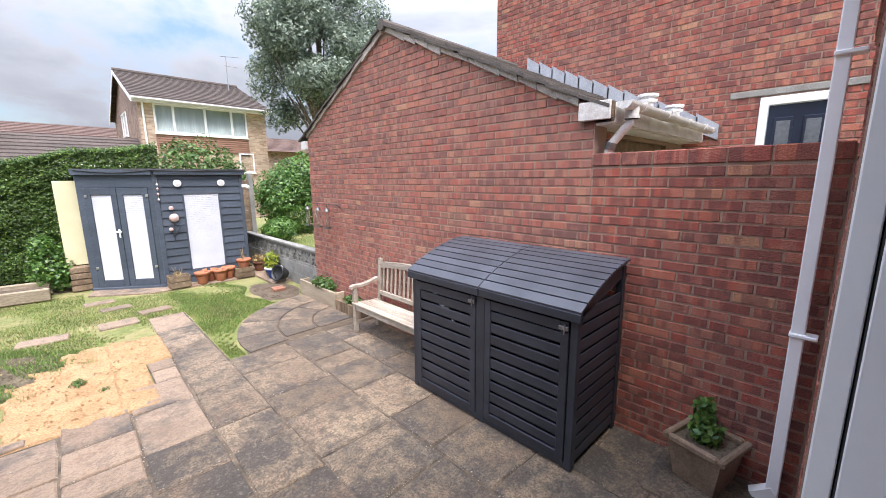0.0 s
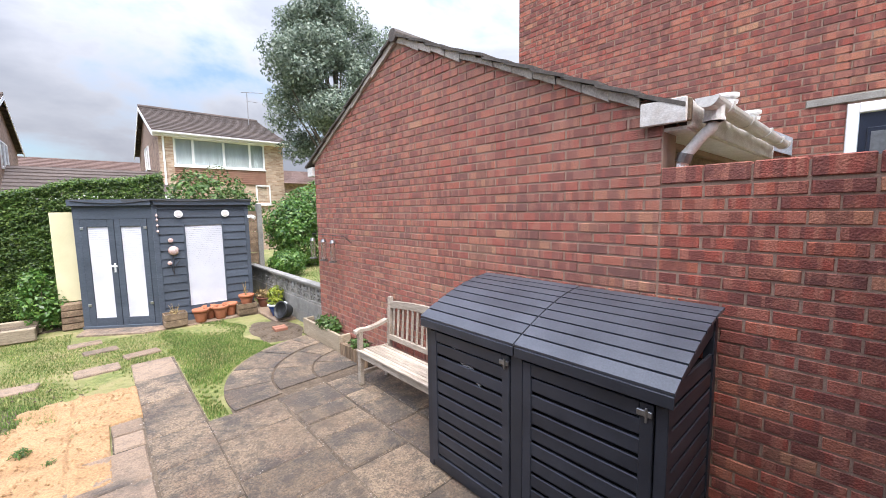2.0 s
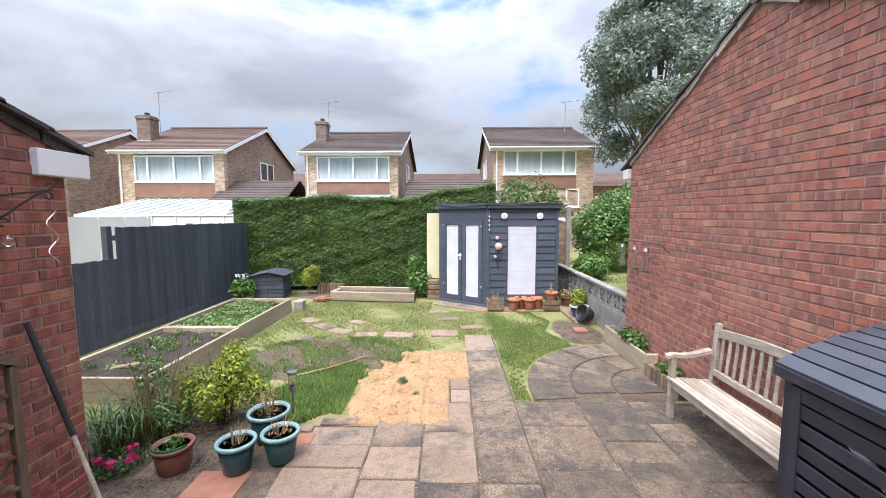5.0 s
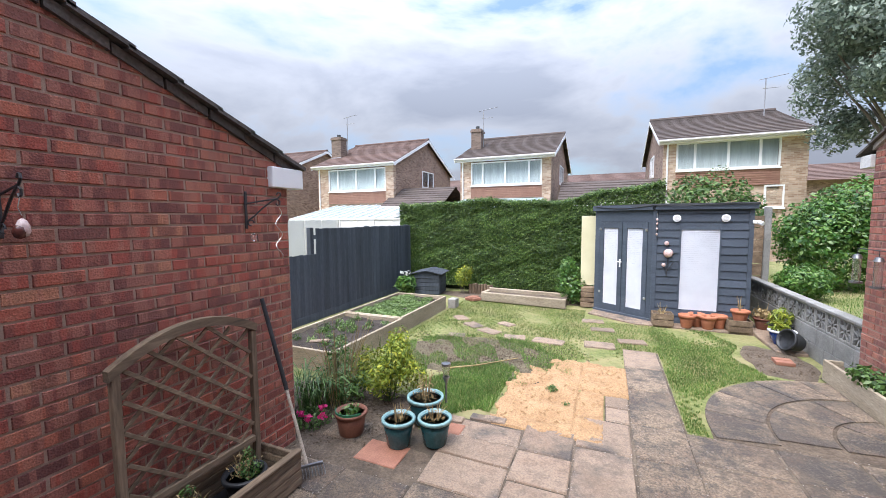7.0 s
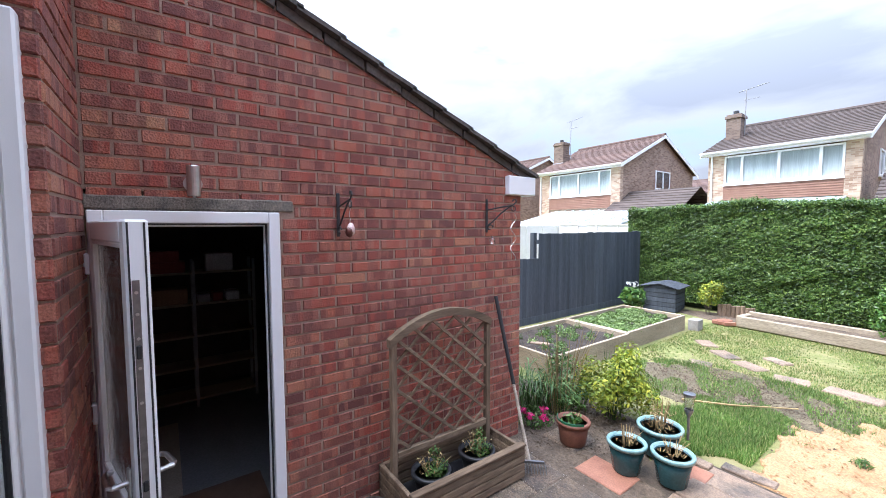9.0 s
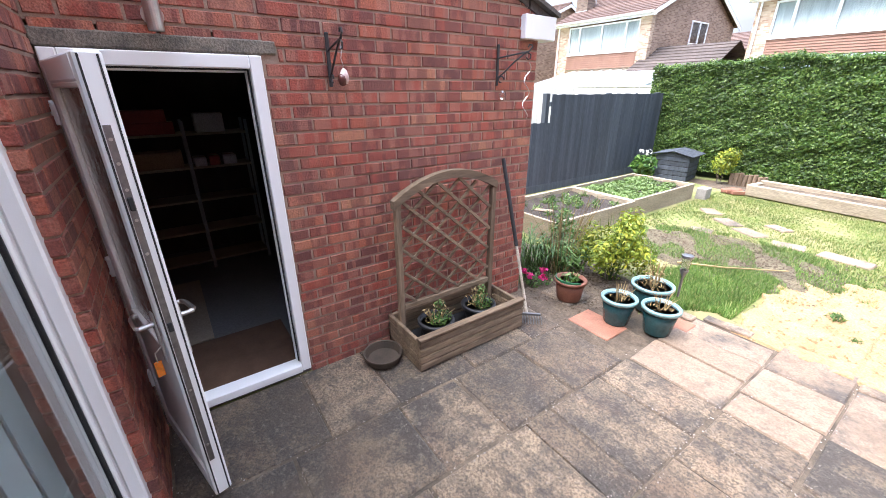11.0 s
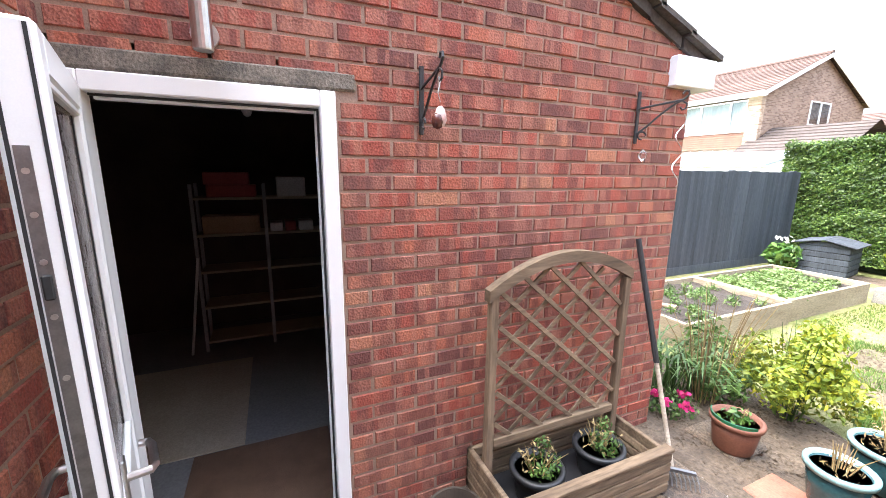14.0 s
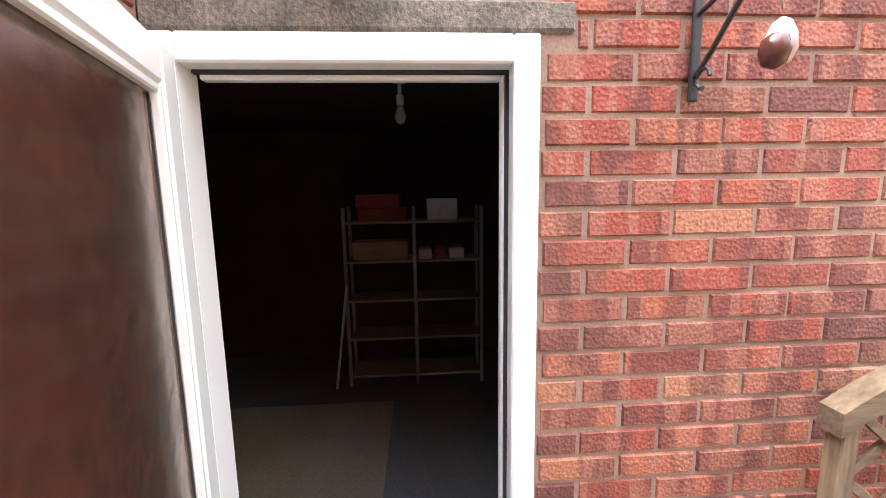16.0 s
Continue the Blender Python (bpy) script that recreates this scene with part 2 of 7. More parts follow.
M["black_iron"] = surface("black_iron", (0.018, 0.018, 0.02), (0.04, 0.04, 0.042), 40.0, 200.0, 0.5, 0.3, 0.001)
M["old_wood"] = surface("weathered_wood", (0.135, 0.090, 0.056), (0.33, 0.235, 0.150), 9.0, 60.0, 0.88, 0.7, 0.003, stretch=(1, 0.12, 1), vary="object", stain=0.45)
M["old_wood_x"] = surface("weathered_wood_long", (0.145, 0.098, 0.060), (0.32, 0.225, 0.145), 9.0, 60.0, 0.88, 0.7, 0.003, stretch=(1, 1, 0.12), vary="object", stain=0.45)
M["bench_wood"] = surface("silvered_bench_wood", (0.34, 0.28, 0.215), (0.55, 0.475, 0.39), 8.0, 70.0, 0.85, 0.6, 0.002, stretch=(1, 0.15, 1), vary="object", stain=0.35)
M["sleeper"] = surface("sleeper_timber", (0.34, 0.27, 0.18), (0.52, 0.43, 0.31), 5.0, 60.0, 0.9, 0.6, 0.004, stretch=(0.3, 0.3, 1.5), vary="object", stain=0.4)
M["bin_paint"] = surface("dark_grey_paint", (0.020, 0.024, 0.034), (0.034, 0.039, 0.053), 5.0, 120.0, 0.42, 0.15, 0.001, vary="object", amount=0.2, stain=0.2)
# Same paint made lighter and bluer: the sky's sheen on the lid as colour.
M["bin_lid_skylit"] = surface("dark_grey_paint_skylit", (0.050, 0.056, 0.071), (0.080, 0.089, 0.110), 3.0, 100.0, 0.36, 0.15, 0.001, vary="object", amount=0.15, stain=0.25)
# Near-black colour standing for the shade inside hollow things.
M["dark_inside"] = surface("shaded_inside", (0.012, 0.012, 0.014), (0.022, 0.022, 0.025), 5.0, 60.0, 0.9, 0.1)
M["shed_paint"] = surface("slate_blue_paint", (0.052, 0.068, 0.09), (0.08, 0.10, 0.13), 4.0, 80.0, 0.6, 0.4, 0.002, stretch=(0.25, 0.25, 1.5), vary="object", amount=0.2, stain=0.3)
M["fence_paint"] = surface("slate_fence_paint", (0.045, 0.055, 0.07), (0.085, 0.10, 0.12), 5.0, 70.0, 0.75, 0.5, 0.003, stretch=(1.5, 1.5, 0.12), vary="object", amount=0.3, stain=0.35)
M["blind"] = surface("white_blind", (0.53, 0.54, 0.58), (0.62, 0.63, 0.66), 3.0, 120.0, 0.6, 0.05, 0.001, stain=0.06)
M["cream"] = surface("cream_board", (0.66, 0.60, 0.37), (0.76, 0.70, 0.46), 2.0, 100.0, 0.7, 0.1, stain=0.1)
M["felt"] = surface("roof_felt", (0.04, 0.045, 0.05), (0.07, 0.075, 0.08), 6.0, 120.0, 0.9, 0.5)
M["tile_roof"] = surface("roof_tile", (0.075, 0.066, 0.058), (0.15, 0.13, 0.115), 3.0, 50.0, 0.9, 0.6, 0.004, vary="island", stain=0.4)
M["far_tile"] = surface("brown_roof_tile", (0.075, 0.058, 0.050), (0.12, 0.092, 0.08), 0.8, 9.0, 0.9, 0.4, 0.01, vary="object", amount=0.2, stain=0.3)
M["far_tile_red"] = surface("red_brown_roof_tile", (0.115, 0.070, 0.056), (0.165, 0.105, 0.085), 0.8, 9.0, 0.9, 0.4, 0.01, vary="object", amount=0.2, stain=0.3)
M["verge"] = surface("verge_mortar", (0.36, 0.31, 0.27), (0.58, 0.52, 0.46), 6.0, 60.0, 0.95, 0.8, 0.008, stain=0.4)
M["lead"] = surface("lead_flashing", (0.40, 0.42, 0.45), (0.55, 0.57, 0.60), 5.0, 60.0, 0.5, 0.3, metal=0.4)
M["flaky_white"] = surface("flaking_white_paint", (0.52, 0.47, 0.42), (0.80, 0.79, 0.76), 9.0, 70.0, 0.7, 0.6, 0.003, stretch=(0.6, 1, 1.6), stain=0.25)
M["dirty_white"] = surface("dirty_white_plastic", (0.64, 0.62, 0.58), (0.80, 0.79, 0.77), 5.0, 60.0, 0.45, 0.1, stain=0.2)
M["navy"] = surface("navy_paint", (0.012, 0.018, 0.035), (0.02, 0.028, 0.05), 4.0, 100.0, 0.35, 0.05)
M["terracotta"] = surface("terracotta", (0.40, 0.135, 0.065), (0.55, 0.21, 0.11), 6.0, 80.0, 0.8, 0.3, vary="object", amount=0.2, stain=0.25)
M["aged_terracotta"] = surface("aged_terracotta", (0.17, 0.115, 0.075), (0.32, 0.22, 0.15), 7.0, 70.0, 0.9, 0.5, stain=0.35)
M["brown_plastic"] = surface("brown_plastic", (0.16, 0.06, 0.035), (0.22, 0.085, 0.05), 6.0, 80.0, 0.6, 0.1)
M["teal_glaze"] = surface("teal_glaze", (0.012, 0.055, 0.062), (0.03, 0.10, 0.11), 6.0, 60.0, 0.22, 0.1, vary="object", amount=0.2)
M["teal_rim"] = surface("pale_teal_rim", (0.14, 0.27, 0.27), (0.24, 0.38, 0.37), 12.0, 60.0, 0.3, 0.1)
M["blue_glaze"] = surface("blue_glaze", (0.01, 0.03, 0.16), (0.02, 0.06, 0.26), 6.0, 60.0, 0.2, 0.1)
M["black_plastic"] = surface("black_plastic", (0.015, 0.016, 0.018), (0.03, 0.031, 0.033), 6.0, 60.0, 0.5, 0.1)
M["green_plastic"] = surface("green_plastic", (0.01, 0.09, 0.04), (0.02, 0.14, 0.06), 6.0, 60.0, 0.4, 0.1)
M["orange"] = surface("orange_tag", (0.8, 0.22, 0.02), (0.85, 0.26, 0.03), 6.0, 60.0, 0.5, 0.05)
M["pink_shell"] = surface("pale_pink_ceramic", (0.55, 0.30, 0.26), (0.80, 0.68, 0.64), 22.0, 60.0, 0.25, 0.05)
M["saucer_brown"] = surface("dark_brown_plastic", (0.045, 0.034, 0.025), (0.10, 0.075, 0.055), 9.0, 80.0, 0.6, 0.2)
M["bauble_brown"] = surface("dark_brown_glaze", (0.06, 0.018, 0.014), (0.14, 0.045, 0.035), 30.0, 90.0, 0.25, 0.1)
M["seedling_soil"] = surface("raked_soil", (0.075, 0.062, 0.034), (0.175, 0.14, 0.082), 6.0, 45.0, 0.97, 1.0, 0.02, stain=0.5)
M["grey_blind"] = surface("grey_green_blind", (0.34, 0.385, 0.375), (0.46, 0.505, 0.49), 3.0, 90.0, 0.8, 0.1, stretch=(2.0, 1, 0.1))
# Unseen floor, kept pale to bounce light onto the door jamb.
M["bounce_floor"] = surface("unseen_bounce_floor", (0.36, 0.29, 0.21), (0.50, 0.41, 0.31), 5.0, 60.0, 0.5, 0.2, stretch=(1, 0.15, 1))
M["grey_floor"] = surface("concrete_floor", (0.15, 0.148, 0.146), (0.21, 0.205, 0.20), 1.5, 60.0, 0.8, 0.3, stain=0.25)
M["mat"] = surface("brown_doormat", (0.10, 0.055, 0.034), (0.15, 0.085, 0.052), 8.0, 200.0, 0.97, 0.8, 0.004)
M["board"] = surface("beige_board", (0.34, 0.28, 0.20), (0.42, 0.35, 0.26), 2.0, 80.0, 0.85, 0.2)
# Very dark so that the dimness of the unlit interior sits in the colour.
M["block_wall"] = surface("inner_wall_dimmed", (0.050, 0.036, 0.032), (0.08, 0.058, 0.05), 3.0, 60.0, 0.95, 0.5)
M["card"] = surface("brown_card", (0.30, 0.20, 0.12), (0.38, 0.27, 0.17), 4.0, 80.0, 0.9, 0.1)
M["red_card"] = surface("red_card", (0.28, 0.05, 0.05), (0.36, 0.08, 0.07), 4.0, 80.0, 0.8, 0.1)
M["white_card"] = surface("white_card", (0.60, 0.60, 0.60), (0.72, 0.72, 0.72), 4.0, 80.0, 0.8, 0.1)
M["plaster"] = surface("plaster", (0.70, 0.68, 0.64), (0.78, 0.76, 0.72), 1.5, 60.0, 0.9, 0.1)


def far_brick(name, one, two, joint):
    """Brickwork seen from far off: stretcher courses, each brick a little lighter or darker, with broad weathering."""
    m, nt, b = material(name)
    g = nt.nodes.new("ShaderNodeNewGeometry")
    sep = nt.nodes.new("ShaderNodeSeparateXYZ")
    nt.links.new(g.outputs["Position"], sep.inputs["Vector"])
    add = nt.nodes.new("ShaderNodeMath")
    nt.links.new(sep.outputs["X"], add.inputs[0])
    nt.links.new(sep.outputs["Y"], add.inputs[1])
    com = nt.nodes.new("ShaderNodeCombineXYZ")
    nt.links.new(add.outputs[0], com.inputs["X"])
    nt.links.new(sep.outputs["Z"], com.inputs["Y"])
    br = nt.nodes.new("ShaderNodeTexBrick")
    for k, v in (("Scale", 1.0), ("Brick Width", 0.225), ("Row Height", 0.075), ("Mortar Size", 0.006), ("Bias", 0.0)):
        br.inputs[k].default_value = v
    for k, v in (("Color1", one), ("Color2", two), ("Mortar", joint)):
        br.inputs[k].default_value = (*v, 1)
    nt.links.new(com.outputs["Vector"], br.inputs["Vector"])
    worn = ramp(nt, noise_node(nt, 1.3, 5.0, 0.6), [(0.3, (0.78, 0.78, 0.78)), (0.7, (1.12, 1.12, 1.12))])
    nt.links.new(mix(nt, 1.0, br.outputs["Color"], worn, 'MULTIPLY'), b.inputs["Base Color"])
    b.inputs["Roughness"].default_value = 0.9
    return m


M["buff"] = far_brick("buff_brick", (0.33, 0.205, 0.135), (0.60, 0.46, 0.34), (0.50, 0.41, 0.33))
M["brown_far"] = far_brick("brown_brick", (0.20, 0.125, 0.09), (0.40, 0.275, 0.205), (0.36, 0.28, 0.22))
M["chimney"] = far_brick("chimney_brick", (0.13, 0.092, 0.072), (0.25, 0.18, 0.14), (0.22, 0.18, 0.15))
M["clad"] = surface("brown_cladding", (0.26, 0.13, 0.085), (0.34, 0.18, 0.12), 2.0, 30.0, 0.7, 0.1, vary="island", amount=0.15)
M["net"] = surface("net_curtain", (0.52, 0.57, 0.58), (0.74, 0.78, 0.78), 1.8, 14.0, 0.8, 0.2, 0.01, stretch=(2.5, 1, 0.15), stain=0.2)
# Flat dark colour that stands for unlit rooms behind glass.
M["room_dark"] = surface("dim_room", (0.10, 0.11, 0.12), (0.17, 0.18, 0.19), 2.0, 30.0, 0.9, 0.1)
M["poly_roof"] = surface("polycarbonate", (0.27, 0.34, 0.36), (0.36, 0.43, 0.45), 1.0, 30.0, 0.6, 0.05, stain=0.1, spec=0.15)
M["aerial"] = surface("grey_metal", (0.25, 0.25, 0.26), (0.32, 0.32, 0.33), 6.0, 60.0, 0.5, 0.1)
M["bark"] = surface("bark", (0.13, 0.10, 0.08), (0.23, 0.19, 0.15), 6.0, 40.0, 0.95, 0.8, 0.01, stain=0.4)
M["glass"] = glass_material("window_glass")
M["glass_obscure"] = glass_material("obscure_glass", (0.66, 0.60, 0.54), 0.22)
_g = M["glass_obscure"].node_tree
bump(_g, _g.nodes["Principled BSDF"], noise_node(_g, 11.0, 2.0, 0.45), 0.22, 0.02)
M["lamp_glass"] = glass_material("lamp_glass", (0.95, 0.95, 0.93), 0.25)
M["grass"] = leaf_material("grass_blades", [(0.0, (0.080, 0.140, 0.026)), (0.45, (0.140, 0.215, 0.044)), (0.75, (0.24, 0.275, 0.080)), (1.0, (0.46, 0.38, 0.18))], 0.6, 0.2)
M["lush_grass"] = leaf_material("lush_grass_blades", [(0.0, (0.065, 0.140, 0.022)), (0.5, (0.115, 0.215, 0.038)), (0.85, (0.20, 0.29, 0.07)), (1.0, (0.38, 0.35, 0.15))], 0.6, 0.25)
M["hedge"] = leaf_material("hedge_leaves", [(0.0, (0.024, 0.058, 0.011)), (0.35, (0.062, 0.130, 0.021)), (0.75, (0.115, 0.205, 0.034)), (1.0, (0.22, 0.31, 0.07))], 0.45, 0.3)
M["laurel"] = leaf_material("laurel_leaves", [(0.0, (0.03, 0.095, 0.014)), (0.5, (0.085, 0.20, 0.035)), (1.0, (0.20, 0.33, 0.07))], 0.38, 0.3)
M["grey_leaf"] = leaf_material("grey_green_leaves", [(0.0, (0.09, 0.13, 0.092)), (0.5, (0.20, 0.26, 0.19)), (1.0, (0.40, 0.46, 0.37))], 0.5, 0.35)
M["mid_leaf"] = leaf_material("garden_leaves", [(0.0, (0.035, 0.085, 0.018)), (0.5, (0.075, 0.155, 0.03)), (1.0, (0.15, 0.24, 0.06))], 0.5, 0.25)
M["yellow_leaf"] = leaf_material("golden_leaves", [(0.0, (0.105, 0.170, 0.020)), (0.4, (0.22, 0.285, 0.028)), (0.78, (0.31, 0.36, 0.035)), (1.0, (0.50, 0.47, 0.045))], 0.5, 0.25)
M["crop"] = leaf_material("vegetable_leaves", [(0.0, (0.085, 0.150, 0.036)), (0.5, (0.15, 0.235, 0.060)), (1.0, (0.26, 0.35, 0.13))], 0.5, 0.25)
M["dry"] = leaf_material("dry_stems", [(0.0, (0.22, 0.14, 0.06)), (0.5, (0.36, 0.26, 0.12)), (1.0, (0.50, 0.38, 0.18))], 0.8, 0.15)
M["pink_flower"] = leaf_material("pink_petals", [(0.0, (0.55, 0.02, 0.12)), (1.0, (0.80, 0.05, 0.28))], 0.5, 0.3)
M["white_flower"] = leaf_material("white_petals", [(0.0, (0.7, 0.7, 0.68)), (1.0, (0.85, 0.85, 0.8))], 0.5, 0.3)


def lawn_material():
    m, nt, b = material("lawn_and_soil")
    a = noise_node(nt, 1.3, 6.0, 0.65)
    c = ramp(nt, noise_node(nt, 14.0, 5.0, 0.7), [(0.3, (0.085, 0.105, 0.030)), (0.55, (0.17, 0.19, 0.055)), (0.75, (0.28, 0.25, 0.11))])
    straw = ramp(nt, a, [(0.45, (0, 0, 0)), (0.60, (0.85, 0.85, 0.85))])
    col = mix(nt, straw, c, (0.28, 0.240, 0.112))
    nt.links.new(col, b.inputs["Base Color"])
    b.inputs["Roughness"].default_value = 0.95
    bump(nt, b, noise_node(nt, 60.0, 4.0, 0.7), 0.8, 0.02)
    return m


M["lawn"] = lawn_material()


# ---- mesh helpers ----
def mesh_of(name, verts, faces, mat, smooth=False):
    me = bpy.data.meshes.new(name)
    me.from_pydata([tuple(v) for v in verts], [], [tuple(f) for f in faces])
    me.materials.append(M[mat] if isinstance(mat, str) else mat)
    if smooth:
        me.polygons.foreach_set("use_smooth", [True] * len(me.polygons))
    me.update()
    return me


class Geo:
    """Collects boxes, tubes, lathes and prisms into one mesh."""

    def __init__(self):
        self.v, self.f = [], []

    def add(self, verts, faces):
        n = len(self.v)
        self.v += [Vector(p) for p in verts]
        self.f += [tuple(n + i for i in f) for f in faces]
        return self

    def box(self, x0, x1, y0, y1, z0, z1, bev=0.0, m=None):
        b = min(bev, (x1 - x0) / 2.2, (y1 - y0) / 2.2, (z1 - z0) / 2.2)
        if b <= 0:
            vs = [(x, y, z) for z in (z0, z1) for y in (y0, y1) for x in (x0, x1)]
            fs = [(0, 2, 3, 1), (4, 5, 7, 6), (0, 1, 5, 4), (2, 6, 7, 3), (0, 4, 6, 2), (1, 3, 7, 5)]
        else:
            bm = bmesh.new()
            bmesh.ops.create_cube(bm, size=1.0, matrix=Matrix.LocRotScale(((x0 + x1) / 2, (y0 + y1) / 2, (z0 + z1) / 2), None, (x1 - x0, y1 - y0, z1 - z0)))
            bmesh.ops.bevel(bm, geom=bm.edges[:], offset=b, segments=1, affect='EDGES')
            bm.verts.index_update()
            vs = [v.co.copy() for v in bm.verts]
            fs = [[v.index for v in f.verts] for f in bm.faces]
            bm.free()
        if m is not None:
            vs = [m @ Vector(p) for p in vs]
        return self.add(vs, fs)

    def bar(self, a, b, w, t, up=(0, 0, 1), bev=0.0):
        """A rectangular bar from a to b, w wide across, t thick along up."""
        a, b = Vector(a), Vector(b)
        d = (b - a)
        L = d.length
        z = d.normalized()
        u = Vector(up)
        x = u.cross(z)
        if x.length < 1e-4:
            x = Vector((1, 0, 0)).cross(z)
        x.normalize()
        y = z.cross(x)
        m = Matrix((x, y, z)).transposed().to_4x4()
        m.translation = a
        return self.box(-w / 2, w / 2, -t / 2, t / 2, 0, L, bev, m)

    def tube(self, pts, r, n=8, cap=True):
        pts = [Vector(p) for p in pts]
        rr = r if isinstance(r, (list, tuple)) else [r] * len(pts)
        vs, fs = [], []
        ref = None
        for i, p in enumerate(pts):
            d = (pts[min(i + 1, len(pts) - 1)] - pts[max(i - 1, 0)]).normalized()
            if ref is None:
                ref = Vector((0, 0, 1)) if abs(d.z) < 0.9 else Vector((1, 0, 0))
            x = (ref - d * ref.dot(d)).normalized()
            ref = x
            y = d.cross(x)
            for k in range(n):
                a = 2 * math.pi * k / n
                vs.append(p + (x * math.cos(a) + y * math.sin(a)) * rr[i])
        for i in range(len(pts) - 1):
            for k in range(n):
                fs.append((i * n + k, i * n + (k + 1) % n, (i + 1) * n + (k + 1) % n, (i + 1) * n + k))
        if cap:
            fs.append(tuple(range(n - 1, -1, -1)))
            fs.append(tuple(range((len(pts) - 1) * n, len(pts) * n)))
        return self.add(vs, fs)

    def lathe(self, prof, c=(0, 0, 0), n=24):
        c = Vector(c)
        vs, fs = [], []
        for r, z in prof:
            for k in range(n):
                a = 2 * math.pi * k / n
                vs.append(c + Vector((r * math.cos(a), r * math.sin(a), z)))
        for i in range(len(prof) - 1):
            for k in range(n):
                fs.append((i * n + k, i * n + (k + 1) % n, (i + 1) * n + (k + 1) % n, (i + 1) * n + k))
        fs.append(tuple(range(n - 1, -1, -1)))
        fs.append(tuple(range((len(prof) - 1) * n, len(prof) * n)))
        return self.add(vs, fs)

    def prism(self, poly, lo, hi, axis="x"):
        """poly: outline in the other two axes (y, z), (x, z) or (x, y); drawn out from lo to hi along axis."""
        def at(p, h):
            return {"x": (h, p[0], p[1]), "y": (p[0], h, p[1]), "z": (p[0], p[1], h)}[axis]
        n = len(poly)
        vs = [at(p, lo) for p in poly] + [at(p, hi) for p in poly]
        fs = [tuple(range(n - 1, -1, -1)), tuple(range(n, 2 * n))] + [(i, (i + 1) % n, n + (i + 1) % n, n + i) for i in range(n)]
        bm = bmesh.new()
        bv = [bm.verts.new(v) for v in vs]
        for f in fs:
            bm.faces.new([bv[i] for i in f])
        bmesh.ops.recalc_face_normals(bm, faces=bm.faces[:])
        bm.verts.index_update()
        fs = [[v.index for v in f.verts] for f in bm.faces]
        bm.free()
        return self.add(vs, fs)

    def moved(self, m):
        self.v = [m @ p for p in self.v]
        return self

    def mesh(self, name, mat, smooth=False):
        return mesh_of(name, self.v, self.f, mat, smooth)


def part(name, geo, mat, parent=None, label="", smooth=False):
    ob = new(name, geo.mesh(name, mat, smooth))
    if parent is not None:
        ob.parent = parent
    if label:
        ob["label"] = label
    return ob


def thing(name, label, category, at=None, group="", kind=""):
    ob = new(name)
    if at is not None:
        ob.matrix_basis = at if isinstance(at, Matrix) else Matrix.Translation(at)
    return tagged(ob, label, category, group, kind)


def solid(name, geo, mat, label, category, kind="", group="", smooth=False):
    return tagged(part(name, geo, mat, None, "", smooth), label, category, group, kind)


def leaf_mesh(name, centres, normals, size, mat, rng, aspect=0.5, fold=0.25, vary=0.4):
    """Small folded leaves, four corners each, at the given places, turned about the given directions."""
    c = np.asarray(centres, float)
    n = len(c)
    d = np.asarray(normals, float) + rng.normal(0, 0.55, (n, 3))
    d /= np.linalg.norm(d, axis=1)[:, None] + 1e-9
    r = rng.normal(0, 1, (n, 3))
    u = np.cross(d, r)
    u /= np.linalg.norm(u, axis=1)[:, None] + 1e-9
    w = np.cross(d, u)
    s = size * (1 + rng.uniform(-vary, vary, n))[:, None]
    a = c - u * s * 0.5
    b = c + w * s * aspect * 0.5 + d * s * fold * 0.4
    e = c + u * s * 0.5
    g = c - w * s * aspect * 0.5 + d * s * fold * 0.4
    v = np.stack([a, b, e, g], 1).reshape(-1, 3)
    me = bpy.data.meshes.new(name)
    me.vertices.add(4 * n)
    me.vertices.foreach_set("co", v.astype(np.float32).ravel())
    me.loops.add(4 * n)
    me.loops.foreach_set("vertex_index", np.arange(4 * n, dtype=np.int32))
    me.polygons.add(n)
    me.polygons.foreach_set("loop_start", np.arange(0, 4 * n, 4, dtype=np.int32))
    me.polygons.foreach_set("loop_total", np.full(n, 4, np.int32))
    me.materials.append(M[mat])
    me.update(calc_edges=True)
    return me


def blob_points(rng, blobs, n, shell=0.55):
    """Points in the outer shell of ellipsoids (x, y, z, rx, ry, rz), with the outward direction."""
    bl = np.array(blobs, float)
    vol = bl[:, 3] * bl[:, 4] * bl[:, 5]
    pick = rng.choice(len(bl), n, p=vol ** 0.75 / (vol ** 0.75).sum())
    d = rng.normal(0, 1, (n, 3))
    d /= np.linalg.norm(d, axis=1)[:, None]
    r = shell + (1 - shell) * rng.uniform(0, 1, n) ** 0.6
    r *= 1 + 0.12 * np.sin(d[:, 0] * 7 + pick) * np.cos(d[:, 2] * 6)
    p = bl[pick, :3] + d * bl[pick, 3:] * r[:, None]
    return p, d


def stems(geo, rng, base, n, spread, height, r=0.004):
    for _ in range(n):
        a = rng.uniform(0, 2 * math.pi)
        k = rng.uniform(0.2, 1.0)
        p0 = Vector(base) + Vector((math.cos(a), math.sin(a), 0)) * spread * 0.2
        p2 = Vector(base) + Vector((math.cos(a) * spread * k, math.sin(a) * spread * k, height * rng.uniform(0.6, 1.0)))
        p1 = (p0 + p2) / 2 + Vector((0, 0, height * 0.12))
        geo.tube([p0, p1, p2], [r, r * 0.8, r * 0.4], 5)
    return geo

# ---- large structure ----
LX, RX = -2.225, 3.075          # faces of the outbuilding wall and of the garage gable
COURSE, LONG = 0.075, 0.225
rng = np.random.default_rng(7)
